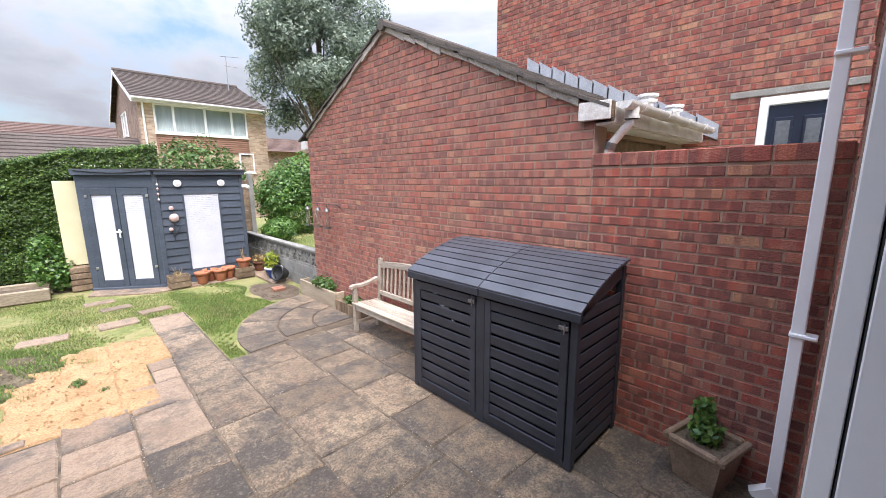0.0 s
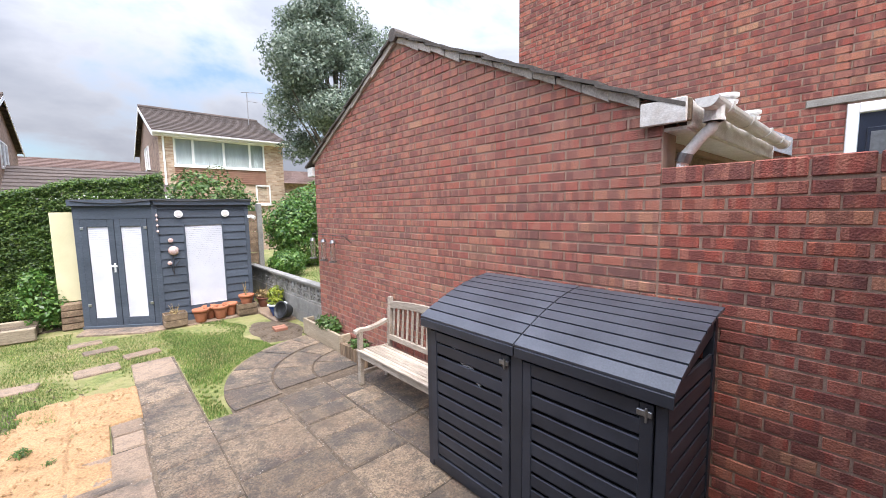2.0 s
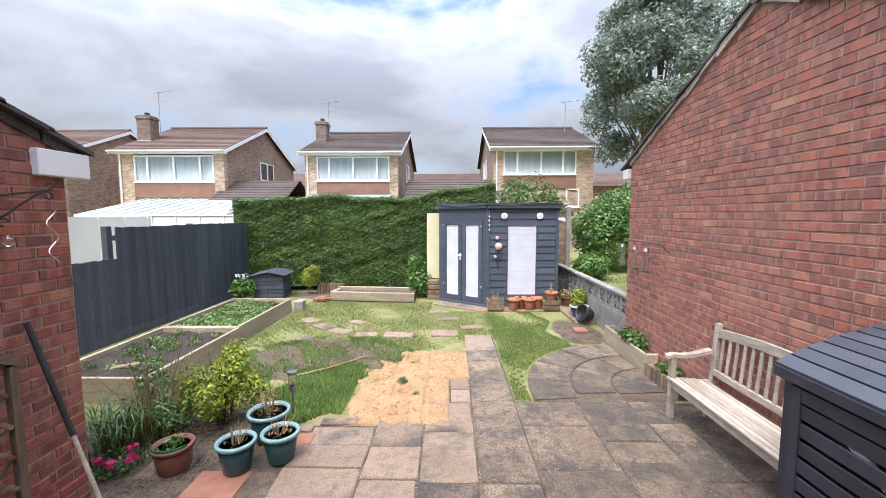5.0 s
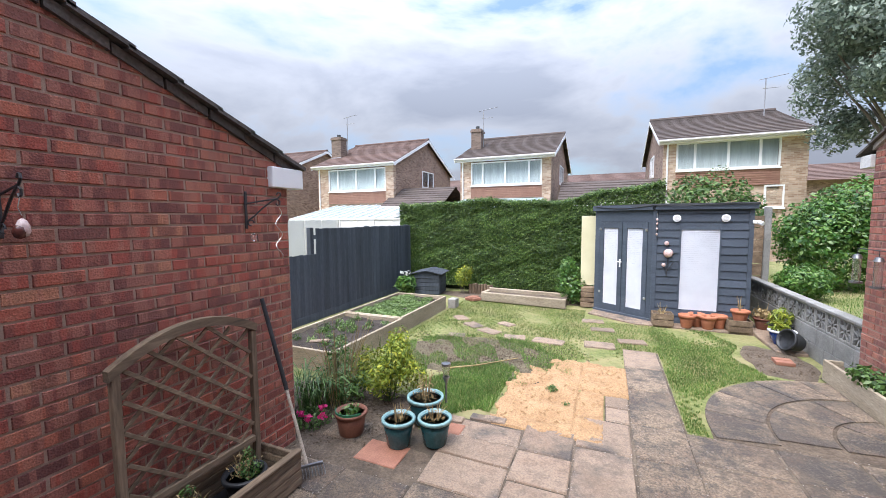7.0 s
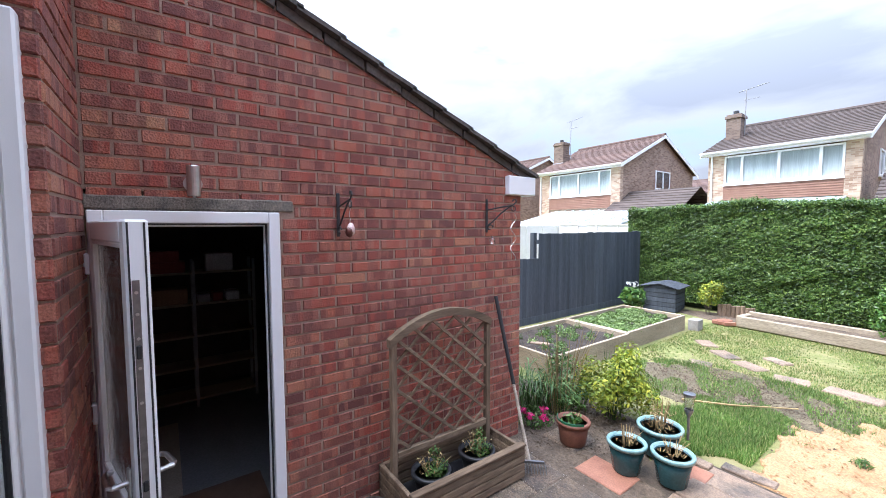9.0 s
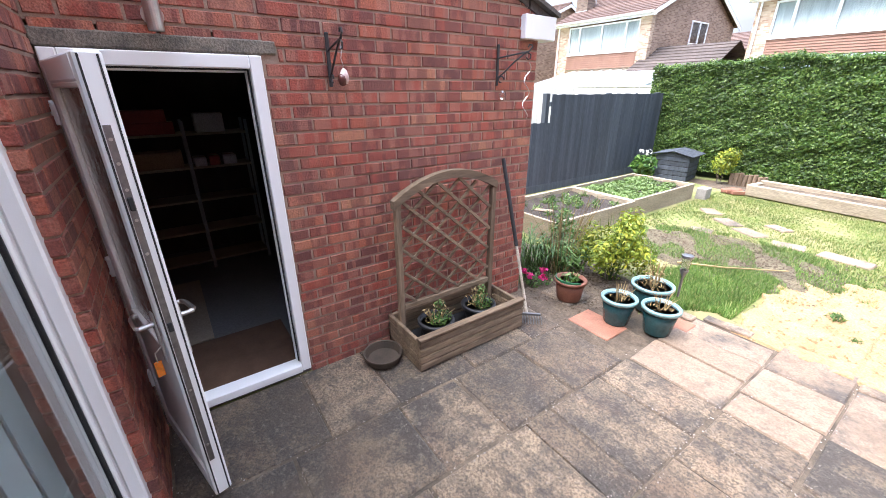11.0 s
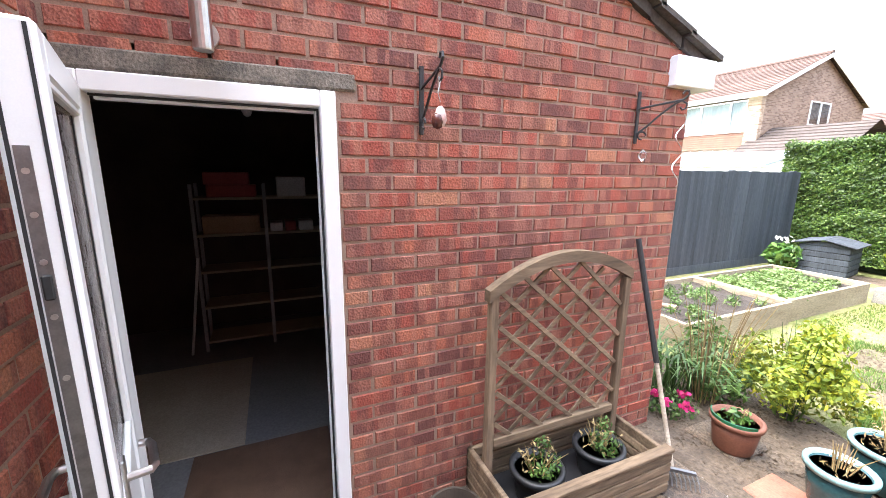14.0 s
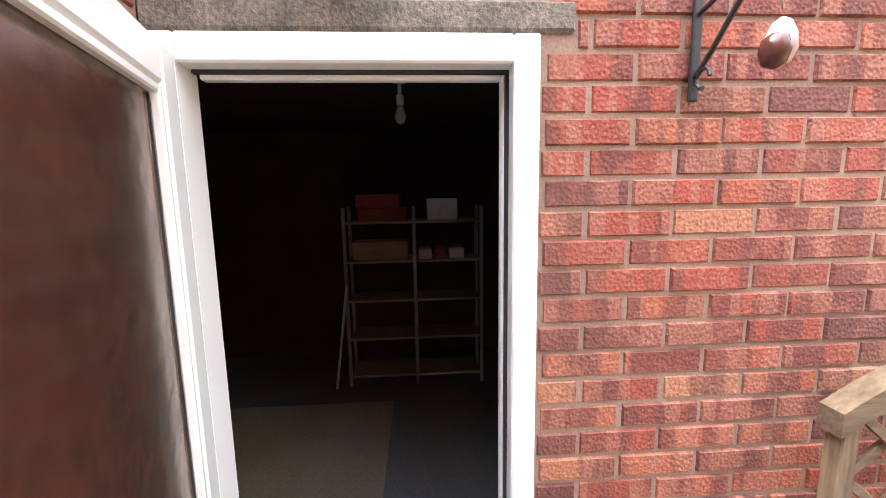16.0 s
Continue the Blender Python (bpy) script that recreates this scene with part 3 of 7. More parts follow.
BRICKS = []                     # walls of bricks, laid at the end of the file


def flat_ground():
    g = Geo()
    n = 40
    xs = [-300] + [-12 + 24 * i / n for i in range(n + 1)] + [300]
    ys = [-300] + [-6 + 24 * i / n for i in range(n + 1)] + [400]
    vs, fs = [], []
    for y in ys:
        for x in xs:
            inside = -2.0 < x < 2.9 and 7.0 < y < 9.0
            h = 0.012 * noise.noise((x * 0.9, y * 0.9, 0.0)) if inside else 0.0
            vs.append((x, y, -0.02 + h))
    w = len(xs)
    for j in range(len(ys) - 1):
        for i in range(w - 1):
            fs.append((j * w + i, j * w + i + 1, (j + 1) * w + i + 1, (j + 1) * w + i))
    g.add(vs, fs)
    return solid("ground", g, "lawn", "patchy green and straw coloured lawn", "ground", "structure")


flat_ground()
solid("neighbour_lawn", Geo().box(3.34, 14.0, 6.47, 17.0, -0.3, 0.5, 0.02), "lawn", "raised green lawn behind the low wall", "lawn", "structure")

# outbuilding with the open door: walls of mortar, bricks laid on later
DOOR0, DOOR1, DOORZ0, DOORZ1 = 0.15, 1.04, 0.02, 2.09


def left_roof(y):
    return 3.69 - 0.40 * (y - 0.15) if y > 0.15 else 3.69


wl = Geo()
T = 0.23
wl.prism([(DOOR1, -0.1), (3.19, -0.1), (3.19, left_roof(3.19)), (DOOR1, left_roof(DOOR1))], LX - T, LX - 0.008, "x")
wl.prism([(-0.4, DOORZ1 + 0.10), (DOOR1, DOORZ1 + 0.10), (DOOR1, left_roof(DOOR1)), (0.15, left_roof(0.15)), (-0.4, left_roof(0.0))], LX - T, LX - 0.008, "x")
wl.box(LX - T, LX - 0.008, -1.6, 0.13, -0.1, DOORZ1 + 0.1)
wl.box(LX - T, LX - 0.008, -1.6, -0.4, DOORZ1 + 0.1, 3.69)
outbuilding_wall = solid("wall_outbuilding", wl, "mortar", "red multi brick wall of the outbuilding", "wall", "structure")
solid("lintel_outbuilding", Geo().box(LX - T + 0.01, LX + 0.004, 0.14, 1.125, DOORZ1 + 0.004, DOORZ1 + 0.077, 0.009), "lintel", "rough grey concrete lintel over the door", "lintel", "structure")
solid("wall_outbuilding_end", Geo().prism([(LX - T, -0.1), (-5.6, -0.1), (-5.6, 2.4), (LX - T, 2.4)], 2.96, 3.18, "y"), "mortar", "end wall of the outbuilding", "wall", "structure")
# block_wall carries the interior's gloom in its colour, ceiling included.
solid("wall_outbuilding_back", Geo().box(-5.6, -5.4, -1.6, 2.95, -0.1, 3.6), "block_wall", "inner wall behind the shelving, dimness put into its colour", "wall", "structure")
solid("wall_outbuilding_inner", Geo().box(-5.4, LX - T, -1.6, -1.4, -0.1, 3.6), "block_wall", "inner side wall, dimness put into its colour", "wall", "structure")
solid("floor_outbuilding", Geo().box(-5.4, LX - 0.02, -1.4, 2.95, -0.1, 0.012), "grey_floor", "grey concrete floor inside the outbuilding", "floor", "structure")
solid("ceiling_outbuilding", Geo().box(-5.4, LX - T, -1.4, 2.95, 2.38, 2.43), "block_wall", "ceiling inside the outbuilding, dimness put into its colour", "ceiling", "structure")
rf = Geo()
for i in range(14):
    y1 = 3.36 - i * 0.27
    y0 = y1 - 0.31
    z1, z0 = left_roof(y1) + 0.02, left_roof(max(y0, -0.4)) + 0.02 if y0 > 0.15 else 3.71
    if y0 < -0.3:
        break
    rf.prism([(y0, z0 + 0.012), (y1, z1 + 0.028), (y1, z1 + 0.058), (y0, z0 + 0.042)], -5.7, LX + 0.06, "x")
solid("roof_outbuilding", rf, "tile_roof", "dark grey tiled mono-pitch roof with a stepped edge", "roof", "structure")
vg = Geo()
for i in range(11):
    y0 = 0.2 + i * 0.285
    vg.prism([(y0, left_roof(y0) - 0.03), (y0 + 0.27, left_roof(y0 + 0.27) - 0.03), (y0 + 0.27, left_roof(y0 + 0.27) + 0.03), (y0, left_roof(y0) + 0.03)], LX - 0.05, LX + 0.012 + 0.006 * (i % 3), "x")
solid("verge_outbuilding", vg, "tile_roof", "dark verge edge under the roof tiles", "verge", "structure")
sb = thing("soffit_box", "white boxed soffit end at the eaves", "soffit", kind="structure")
part("box", Geo().box(LX - 0.15, LX + 0.05, 2.98, 3.33, 2.285, 2.455, 0.006), "upvc", sb)
part("fascia", Geo().box(-5.6, LX - 0.15, 3.26, 3.29, 2.29, 2.45, 0.004), "upvc", sb)

# garage with its gable
EAVE_L, APEX, EAVE_R = (6.36, 2.80), (4.10, 3.88), (1.35, 2.60)


def right_roof(y):
    if y > APEX[0]:
        return APEX[1] + (y - APEX[0]) * (EAVE_L[1] - APEX[1]) / (EAVE_L[0] - APEX[0])
    return APEX[1] + (APEX[0] - y) * (EAVE_R[1] - APEX[1]) / (APEX[0] - EAVE_R[0])


solid("wall_garage", Geo().prism([(1.35, -0.1), (6.40, -0.1), (6.40, right_roof(6.40)), APEX, (1.35, right_roof(1.35))], RX + 0.008, RX + 0.23, "x"), "mortar",
      "red brick gable wall of the garage", "wall", "structure")
solid("wall_garage_back", Geo().box(RX + 0.23, 5.8, 6.18, 6.39, -0.1, 2.75), "mortar", "back wall of the garage", "wall", "structure")
wg = Geo()
wg.box(RX + 0.23, 3.62, 1.45, 1.67, -0.1, 2.5)
wg.box(5.2, 5.8, 1.45, 1.67, -0.1, 2.5)
wg.box(3.62, 5.2, 1.45, 1.67, 2.42, 2.55)
solid("wall_garage_side", wg, "mortar", "brick side wall of the garage under the gutter", "wall", "structure")
gd = thing("garage_door", "white panelled side door under a timber head", "door", kind="structure")
part("panel", Geo().box(3.70, 5.12, 1.53, 1.57, 0.0, 2.30, 0.005), "upvc", gd)
part("head", Geo().box(3.62, 5.2, 1.50, 1.60, 2.30, 2.42, 0.006), "old_wood", gd, "weathered timber head")
part("rail", Geo().box(3.72, 5.10, 1.515, 1.53, 2.02, 2.06, 0.004), "dirty_white", gd)
for nm, p, q in (("roof_garage_north", APEX, (6.62, right_roof(6.62))), ("roof_garage_south", APEX, (1.25, right_roof(1.25)))):
    g = Geo()
    n = 11
    rg = random.Random(3)
    for i in range(n):
        a, b = i / n, (i + 1.12) / n
        ya, yb = p[0] + (q[0] - p[0]) * a, p[0] + (q[0] - p[0]) * b
        za, zb = p[1] + (q[1] - p[1]) * a, p[1] + (q[1] - p[1]) * b
        for k in range(9):
            x0 = RX - 0.05 + rg.uniform(-0.012, 0.012) + k * 0.306
            dz = rg.uniform(-0.006, 0.008)
            g.prism([(ya, za + 0.018 + dz), (yb, zb + 0.036 + dz), (yb, zb + 0.062 + dz), (ya, za + 0.044 + dz)], x0, x0 + 0.302, "x")
    solid(nm, g, "tile_roof", "dark weathered roof tiles of the garage", "roof", "structure")
vg = Geo()
rg = random.Random(5)
for p, q, n in ((APEX, (6.42, right_roof(6.42)), 9), (APEX, (1.48, right_roof(1.48)), 13)):
    for i in range(n):
        a, b = i / n, (i + 0.97) / n
        ya, yb = p[0] + (q[0] - p[0]) * a, p[0] + (q[0] - p[0]) * b
        za, zb = p[1] + (q[1] - p[1]) * a, p[1] + (q[1] - p[1]) * b
        lo = 0.022 + rg.uniform(0, 0.022)
        vg.prism([(ya, za - lo), (yb, zb - lo - rg.uniform(-0.01, 0.02)), (yb, zb + 0.034), (ya, za + 0.016)], RX - 0.018 - rg.uniform(0, 0.012), RX + 0.1, "x")
solid("verge_garage", vg, "verge", "crumbling grey verge mortar under the tiles", "verge", "structure")
solid("ridge_garage", Geo().tube([(RX - 0.06, APEX[0], APEX[1] + 0.03), (5.8, APEX[0], APEX[1] + 0.03)], 0.07, 10), "tile_roof", "dark ridge tiles of the garage", "ridge", "structure")
part_box = thing("eaves_box", "white boxed eaves end of the garage", "soffit", kind="structure")
part("box", Geo().box(RX - 0.03, RX + 0.2, 6.41, 6.60, 2.56, 2.70, 0.005), "dirty_white", part_box)

# bargeboard end, gutter and pipe of the garage
gt = thing("gutter", "dirty white gutter with brackets and a swan-neck pipe", "gutter", kind="structure")
GY, GZ = 1.125, 2.615
gut = []
for k in range(11):
    a = math.pi * k / 10
    gut.append((GY - 0.058 * math.cos(a), GZ - 0.058 * math.sin(a)))
part("channel", Geo().prism(gut + [(GY + (p[0] - GY) * 0.9, p[1] + 0.004) for p in reversed(gut)], RX + 0.0, 5.62, "x"), "dirty_white", gt)
part("stop_end", Geo().prism(gut, RX - 0.015, RX + 0.008, "x"), "dirty_white", gt)
for x in (3.35, 3.95, 4.6, 5.2, 5.58):
    part("bracket", Geo().prism([(GY + (p[0] - GY) * 1.12, p[1] - 0.004) for p in gut] + [(GY + 0.09, GZ + 0.02), (GY - 0.068, GZ + 0.012)], x, x + 0.05, "x"), "dirty_white", gt)
for x in (3.75, 4.5):
    part("tile_vent", Geo().lathe([(0.05, -0.03), (0.05, 0.03), (0.075, 0.035), (0.08, 0.055), (0.055, 0.06), (0.055, 0.075), (0.085, 0.08), (0.085, 0.10), (0.02, 0.11)], (x, 1.20, 2.66), 16), "upvc", gt)
part("outlet", Geo().tube([(3.22, GY, 2.60), (3.22, GY, 2.50)], 0.052, 14).tube([(3.22, GY, 2.52), (3.22, GY, 2.50)], 0.058, 14), "dirty_white", gt)
part("swan_neck", Geo().tube([(3.22, GY, 2.50), (3.22, GY + 0.01, 2.465), (3.22, GY + 0.05, 2.43), (3.20, 1.24, 2.34), (3.20, 1.27, 2.31), (3.20, 1.275, 2.25)], 0.034, 14), "dirty_white", gt, smooth=True)
part("collar", Geo().tube([(3.20, 1.258, 2.33), (3.20, 1.275, 2.275)], 0.044, 14), "dull_steel", gt)
part("downpipe", Geo().tube([(3.20, 1.275, 2.28), (3.20, 1.275, 2.0)], 0.034, 14), "upvc", gt, smooth=True)
bb = thing("bargeboard", "flaking white painted bargeboard end", "bargeboard", kind="structure")
part("board", Geo().box(RX - 0.05, RX - 0.02, 1.215, 1.47, 2.495, 2.635, 0.004), "flaky_white", bb)
part("end_grain", Geo().box(RX - 0.018, RX + 0.02, 1.20, 1.46, 2.50, 2.63, 0.006), "old_wood", bb)
part("fascia", Geo().box(RX + 0.02, 5.7, 1.20, 1.23, 2.47, 2.62, 0.005), "flaky_white", bb)
part("soffit", Geo().box(RX + 0.02, 5.7, 1.23, 1.46, 2.46, 2.48), "dirty_white", bb)

# garden wall between garage and house
solid("wall_garden", Geo().box(RX + 0.008, RX + 0.21, -0.2, 1.35, -0.1, 2.225), "mortar", "red brick garden wall with a soldier course top", "wall", "structure")

# tall side wall of the neighbouring house
solid("wall_neighbour", Geo().prism([(-6.0, -0.1), (0.02, -0.1), (0.02, 7.5), (-6.0, 7.5)], 5.818, 6.1, "x").prism([(0.70, -0.1), (4.52, -0.1), (4.52, 7.5), (0.70, 7.5)], 5.818, 6.1, "x")
      .prism([(0.0, 2.93), (0.72, 2.93), (0.72, 7.5), (0.0, 7.5)], 5.818, 6.1, "x"), "mortar", "tall red brick side wall of the neighbouring house", "wall", "structure")
solid("roof_neighbour", Geo().prism([(-6.3, 7.5), (4.8, 7.5), (-0.8, 10.2)], 5.6, 13.0, "x"), "far_tile", "pitched roof of the neighbouring house", "roof", "structure")
solid("wall_neighbour_back", Geo().box(6.1, 12.8, 4.2, 4.5, -0.1, 7.5), "brown_far", "rear wall of the neighbouring house", "wall", "structure")
solid("lintel_neighbour", Geo().box(5.80, 6.0, -0.14, 0.99, 2.95, 3.02, 0.005), "concrete", "thin concrete lintel over the navy door", "lintel", "structure")
nd = thing("door_neighbour", "navy panelled door in a white frame", "door", kind="structure")
part("frame", Geo().box(5.80, 5.87, 0.62, 0.70, 0.0, 2.93, 0.005).box(5.80, 5.87, 0.02, 0.08, 0.0, 2.93, 0.005).box(5.80, 5.87, 0.08, 0.62, 2.84, 2.93, 0.005), "upvc", nd)
leafdoor = part("leaf", Geo().box(5.83, 5.875, 0.085, 0.615, 0.0, 2.835, 0.004), "navy", nd)
for y in (0.14, 0.39):
    part("moulding", Geo().box(5.815, 5.832, y, y + 0.17, 2.25, 2.70, 0.006), "navy", nd)
    # Dark insert: the gloom behind the door glass put into colour.
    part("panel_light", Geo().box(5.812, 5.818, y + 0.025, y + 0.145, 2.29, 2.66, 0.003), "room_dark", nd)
fl = Geo()
for i in range(12):
    y = 3.85 - i * 0.23
    z = right_roof(y) + 0.05
    fl.prism([(y, z + 0.20), (y, z - 0.02), (y - 0.25, right_roof(y - 0.25) + 0.03), (y - 0.25, z + 0.04)], 5.79, 5.817, "x")
solid("flashing", fl, "lead", "stepped pale lead flashing on the brick wall", "flashing", "structure")

# own house: piers, wide glazed door, room behind
solid("wall_house_west", Geo().box(LX - 0.0, -1.562, -0.40, 0.142, -0.1, 3.6), "mortar", "red brick pier beside the glazed door", "wall", "structure")
solid("wall_house_east", Geo().box(2.44, RX + 0.2, -0.40, -0.130, -0.1, 2.75), "mortar", "red brick pier beside the glazed door", "wall", "structure")
# Tall wall is unseen, set far back so it does not shade the patio.
solid("wall_house_upper", Geo().box(-1.5, RX + 0.2, -0.40, -0.118, 2.75, 3.3).box(-6.0, RX + 0.2, -5.5, -5.2, -0.1, 5.4), "mortar", "upper brick wall of the house", "wall", "structure")
# Added roof out of view; its low height leaves the patio open to sky.
solid("roof_extension", Geo().prism([(0.0, 3.3), (-5.2, 4.2), (-5.2, 4.3), (0.0, 3.4)], -2.3, RX + 0.4, "x"), "far_tile", "added unseen roof over the room, kept low to let skylight in", "roof", "structure")
solid("floor_house", Geo().box(-1.6, 2.6, -5.0, 0.10, -0.1, 0.10), "bounce_floor", "unseen pale floor of the room behind, added to bounce light", "floor", "structure")
# Unseen room shell; its pale plaster also throws light back at the jamb.
solid("wall_room", Geo().box(-1.8, 2.8, -5.1, -4.9, -0.1, 2.6).box(-1.9, -1.7, -4.9, -0.4, -0.1, 2.6).box(2.7, 2.9, -4.9, -0.4, -0.1, 2.6), "plaster", "plain wall of the room behind", "wall", "structure")
solid("ceiling_house", Geo().box(-1.9, 2.9, -5.1, -0.24, 2.55, 2.75).box(-1.55, -0.55, -0.24, 0.06, 2.70, 2.78), "plaster", "plain ceiling of the room behind", "ceiling", "structure")
pd = thing("door_patio", "white framed sliding glazed door standing open in the middle", "door", kind="structure")
def glazing(x0, x1, y, pane0, pane1, sash_y):
    """An outer frame at y from x0 to x1 with one fixed sash from pane0 to pane1 at sash_y."""
    m = Matrix.Translation((0, y, 0))
    g = Geo().box(x0, x0 + 0.09, -0.08, 0.012, 0.02, 2.70, 0.006, m).box(x1 - 0.09, x1, -0.08, 0.012, 0.02, 2.70, 0.006, m).box(x0 + 0.09, x1 - 0.09, -0.08, 0.010, 2.60, 2.70, 0.006, m).box(x0 + 0.09, x1 - 0.09, -0.08, 0.010, 0.02, 0.09, 0.006, m)
    part("frame", g, "upvc", pd)
    a, b = pane0, pane1
    m = Matrix.Translation((0, sash_y, 0))
    s = part("sash", Geo().box(a, a + 0.030, -0.05, -0.002, 0.10, 2.6, 0.006, m).box(b - 0.075, b, -0.05, -0.002, 0.10, 2.6, 0.006, m)
             .box(a + 0.030, b - 0.075, -0.05, -0.002, 2.52, 2.6, 0.006, m).box(a + 0.030, b - 0.075, -0.05, -0.002, 0.10, 0.20, 0.006, m), "upvc", pd)
    part("gasket", Geo().box(a + 0.030, a + 0.040, -0.032, -0.012, 0.2, 2.52, 0, m).box(b - 0.083, b - 0.075, -0.032, -0.012, 0.2, 2.52, 0, m)
         .box(b, b + 0.006, -0.06, 0.0, 0.1, 2.6, 0, m), "gasket", s)
    p = part("pane", Geo().box(a + 0.040, b - 0.083, -0.026, -0.020, 0.2, 2.52, 0, m), "glass", s)
    p.visible_shadow = False


glazing(-1.49, 2.438, -0.150, -1.500, -0.66, 0.044)
for k in range(8):
    part("blind_slat", Geo().box(-1.42 + k * 0.088, -1.345 + k * 0.088, -0.090 + 0.006 * (k % 2), -0.084 + 0.006 * (k % 2), 0.14, 2.56), "grey_blind", pd, "grey green vertical blind slat")
part("inner_jamb", Geo().box(2.335, 2.438, -0.40, -0.243, 0.02, 2.70, 0.006), "upvc", pd)
part("inner_seal", Geo().box(2.342, 2.438, -0.243, -0.236, 0.02, 2.70), "gasket", pd)
part("inner_reveal", Geo().box(2.40, 2.70, -0.62, -0.402, 0.10, 2.55, 0.004), "plaster", pd)
part("jamb", Geo().box(-1.60, -1.500, 0.045, 0.100, 0.02, 2.70, 0.008).box(-1.60, -1.508, -0.032, 0.045, 0.02, 2.70, 0.006), "upvc", pd)
dp = thing("downpipe", "square white plastic downpipe with clips in the wall corner", "pipe", kind="structure")
part("pipe", Geo().box(2.925, 2.99, -0.045, 0.02, 0.02, 3.35, 0.006), "upvc", dp)
for z in (1.13, 2.66):
    part("clip", Geo().box(2.905, 2.99, -0.10, 0.025, z, z + 0.022, 0.004), "upvc", dp)
part("shoe", Geo().bar((2.948, -0.02, 0.10), (2.93, 0.08, 0.03), 0.066, 0.066), "upvc", dp)

# paving
COLUMNS = [(-2.215, -1.545, (0.16, 0.95, 1.42, 2.05, 2.68, 3.02)), (-1.53, -0.962, (0.12, 0.72, 1.386, 1.85, 2.45, 3.02)),
           (-0.947, -0.312, (0.08, 0.62, 1.25, 1.96, 2.18, 2.72, 3.087, 3.50, 3.81, 4.12)), (-0.297, 0.150, (0.05, 0.55, 1.15, 1.85, 2.486, 2.784, 3.085, 3.372, 3.80, 4.24)),
           (0.165, 0.630, (0.0, 0.6, 1.2, 1.8, 2.4, 2.85, 3.353, 4.05, 4.60)), (0.645, 1.095, (-0.02, 0.45, 1.05, 1.7, 2.3, 2.9, 3.35, 4.05, 4.65, 5.5, 6.25, 7.0)),
           (1.11, 1.77, (-0.05, 0.5, 1.1, 1.75, 2.4, 3.05, 3.5, 4.17, 4.65)), (1.785, 2.33, (-0.06, 0.6, 1.3, 1.9, 2.45, 3.05, 3.61, 3.905, 4.18, 4.66)),
           (2.345, 2.70, (-0.1, 0.55, 1.25, 2.0, 2.76, 3.39, 3.90, 4.21, 4.66)), (2.715, 3.065, (-0.1, 0.4, 1.0, 1.7, 2.5, 3.4, 4.0, 4.66)),
           (0.405, 0.630, (4.615, 4.93, 5.2))]
paving = tagged(part("paving", Geo().box(-2.22, RX, -0.1, 3.02, -0.1, -0.013).box(-1.25, RX, 3.02, 4.14, -0.1, -0.013).box(0.40, 1.12, 4.14, 5.2, -0.1, -0.013).box(1.12, RX, 4.14, 4.66, -0.1, -0.013).box(0.65, 1.12, 5.2, 7.0, -0.1, -0.016), "joint"),
                "worn stone paving slabs with dark joints", "paving", "", "structure")


def slab_piece(x0, x1, y0, y1, mat, parent, name="slab", r=None):
    """One slab with slightly uneven corners, a sloped edge and a small tilt."""
    r = r or random
    j = lambda: r.uniform(-0.009, 0.007)
    h = r.uniform(-0.006, 0.004)
    top = [(x0 + 0.002 + j(), y0 + 0.002 + j()), (x1 - 0.002 + j(), y0 + 0.002 + j()), (x1 - 0.002 + j(), y1 - 0.002 + j()), (x0 + 0.002 + j(), y1 - 0.002 + j())]
    cx, cy = (x0 + x1) / 2, (y0 + y1) / 2
    g = Geo()
    ins = []
    for p in top:
        d = Vector((cx - p[0], cy - p[1])).normalized() * r.uniform(0.010, 0.020)
        ins.append((p[0] + d.x, p[1] + d.y))
    tz = [h + r.uniform(-0.004, 0.004) for _ in top]
    vs = [(p[0], p[1], -0.04) for p in top] + [(p[0], p[1], t - 0.010) for p, t in zip(top, tz)] + [(p[0], p[1], t) for p, t in zip(ins, tz)]
    fs = [(8, 9, 10, 11)]
    for i in range(4):
        k = (i + 1) % 4
        fs += [(i, k, 4 + k, 4 + i), (4 + i, 4 + k, 8 + k, 8 + i)]
    g.add(vs, fs)
    return part(name, g, mat, parent)


SLABS = []
for x0, x1, cuts in COLUMNS:
    for a, b in zip(cuts, cuts[1:]):
        warm = x0 < 0.6 and a > 2.9 or a > 6.2
        SLABS.append((x0, x1, a + 0.004, b - 0.004, "slab_warm" if warm else "slab"))
fan = tagged(part("fan_paving", Geo().prism([(3.06, 4.66), (3.06, 6.6)] + [(3.0 + 1.66 * math.cos(radians(a)), 4.9 + 1.66 * math.sin(radians(a))) for a in range(92, 186, 6)] + [(1.33, 4.66)], -0.1, -0.012, "z"), "soil"),
             "quarter circle of curved stone paving", "paving", "", "structure")
for r0, r1, cuts in ((0.06, 0.66, (90, 138, 186)), (0.69, 1.13, (90, 117, 148, 183)), (1.16, 1.66, (88, 104, 124, 147, 168, 188))):
    for a, b in zip(cuts, cuts[1:]):
        g = Geo()
        n = 7
        aa = [radians(a + 0.5 / r1 + (b - a - 1.0 / r1) * i / n) for i in range(n + 1)]
        poly = [(3.0 + r1 * math.cos(t), 4.9 + r1 * math.sin(t)) for t in aa] + [(3.0 + r0 * math.cos(t), 4.9 + r0 * math.sin(t)) for t in reversed(aa)]
        poly = [(x, max(y, 4.675)) for x, y in poly]
        g.prism(poly, -0.05, random.uniform(-0.002, 0.004), "z")
        part("slab", g, "slab", fan)

# sand patch with tool ridges, stepping stones, soil
sd = Geo()
n = 100


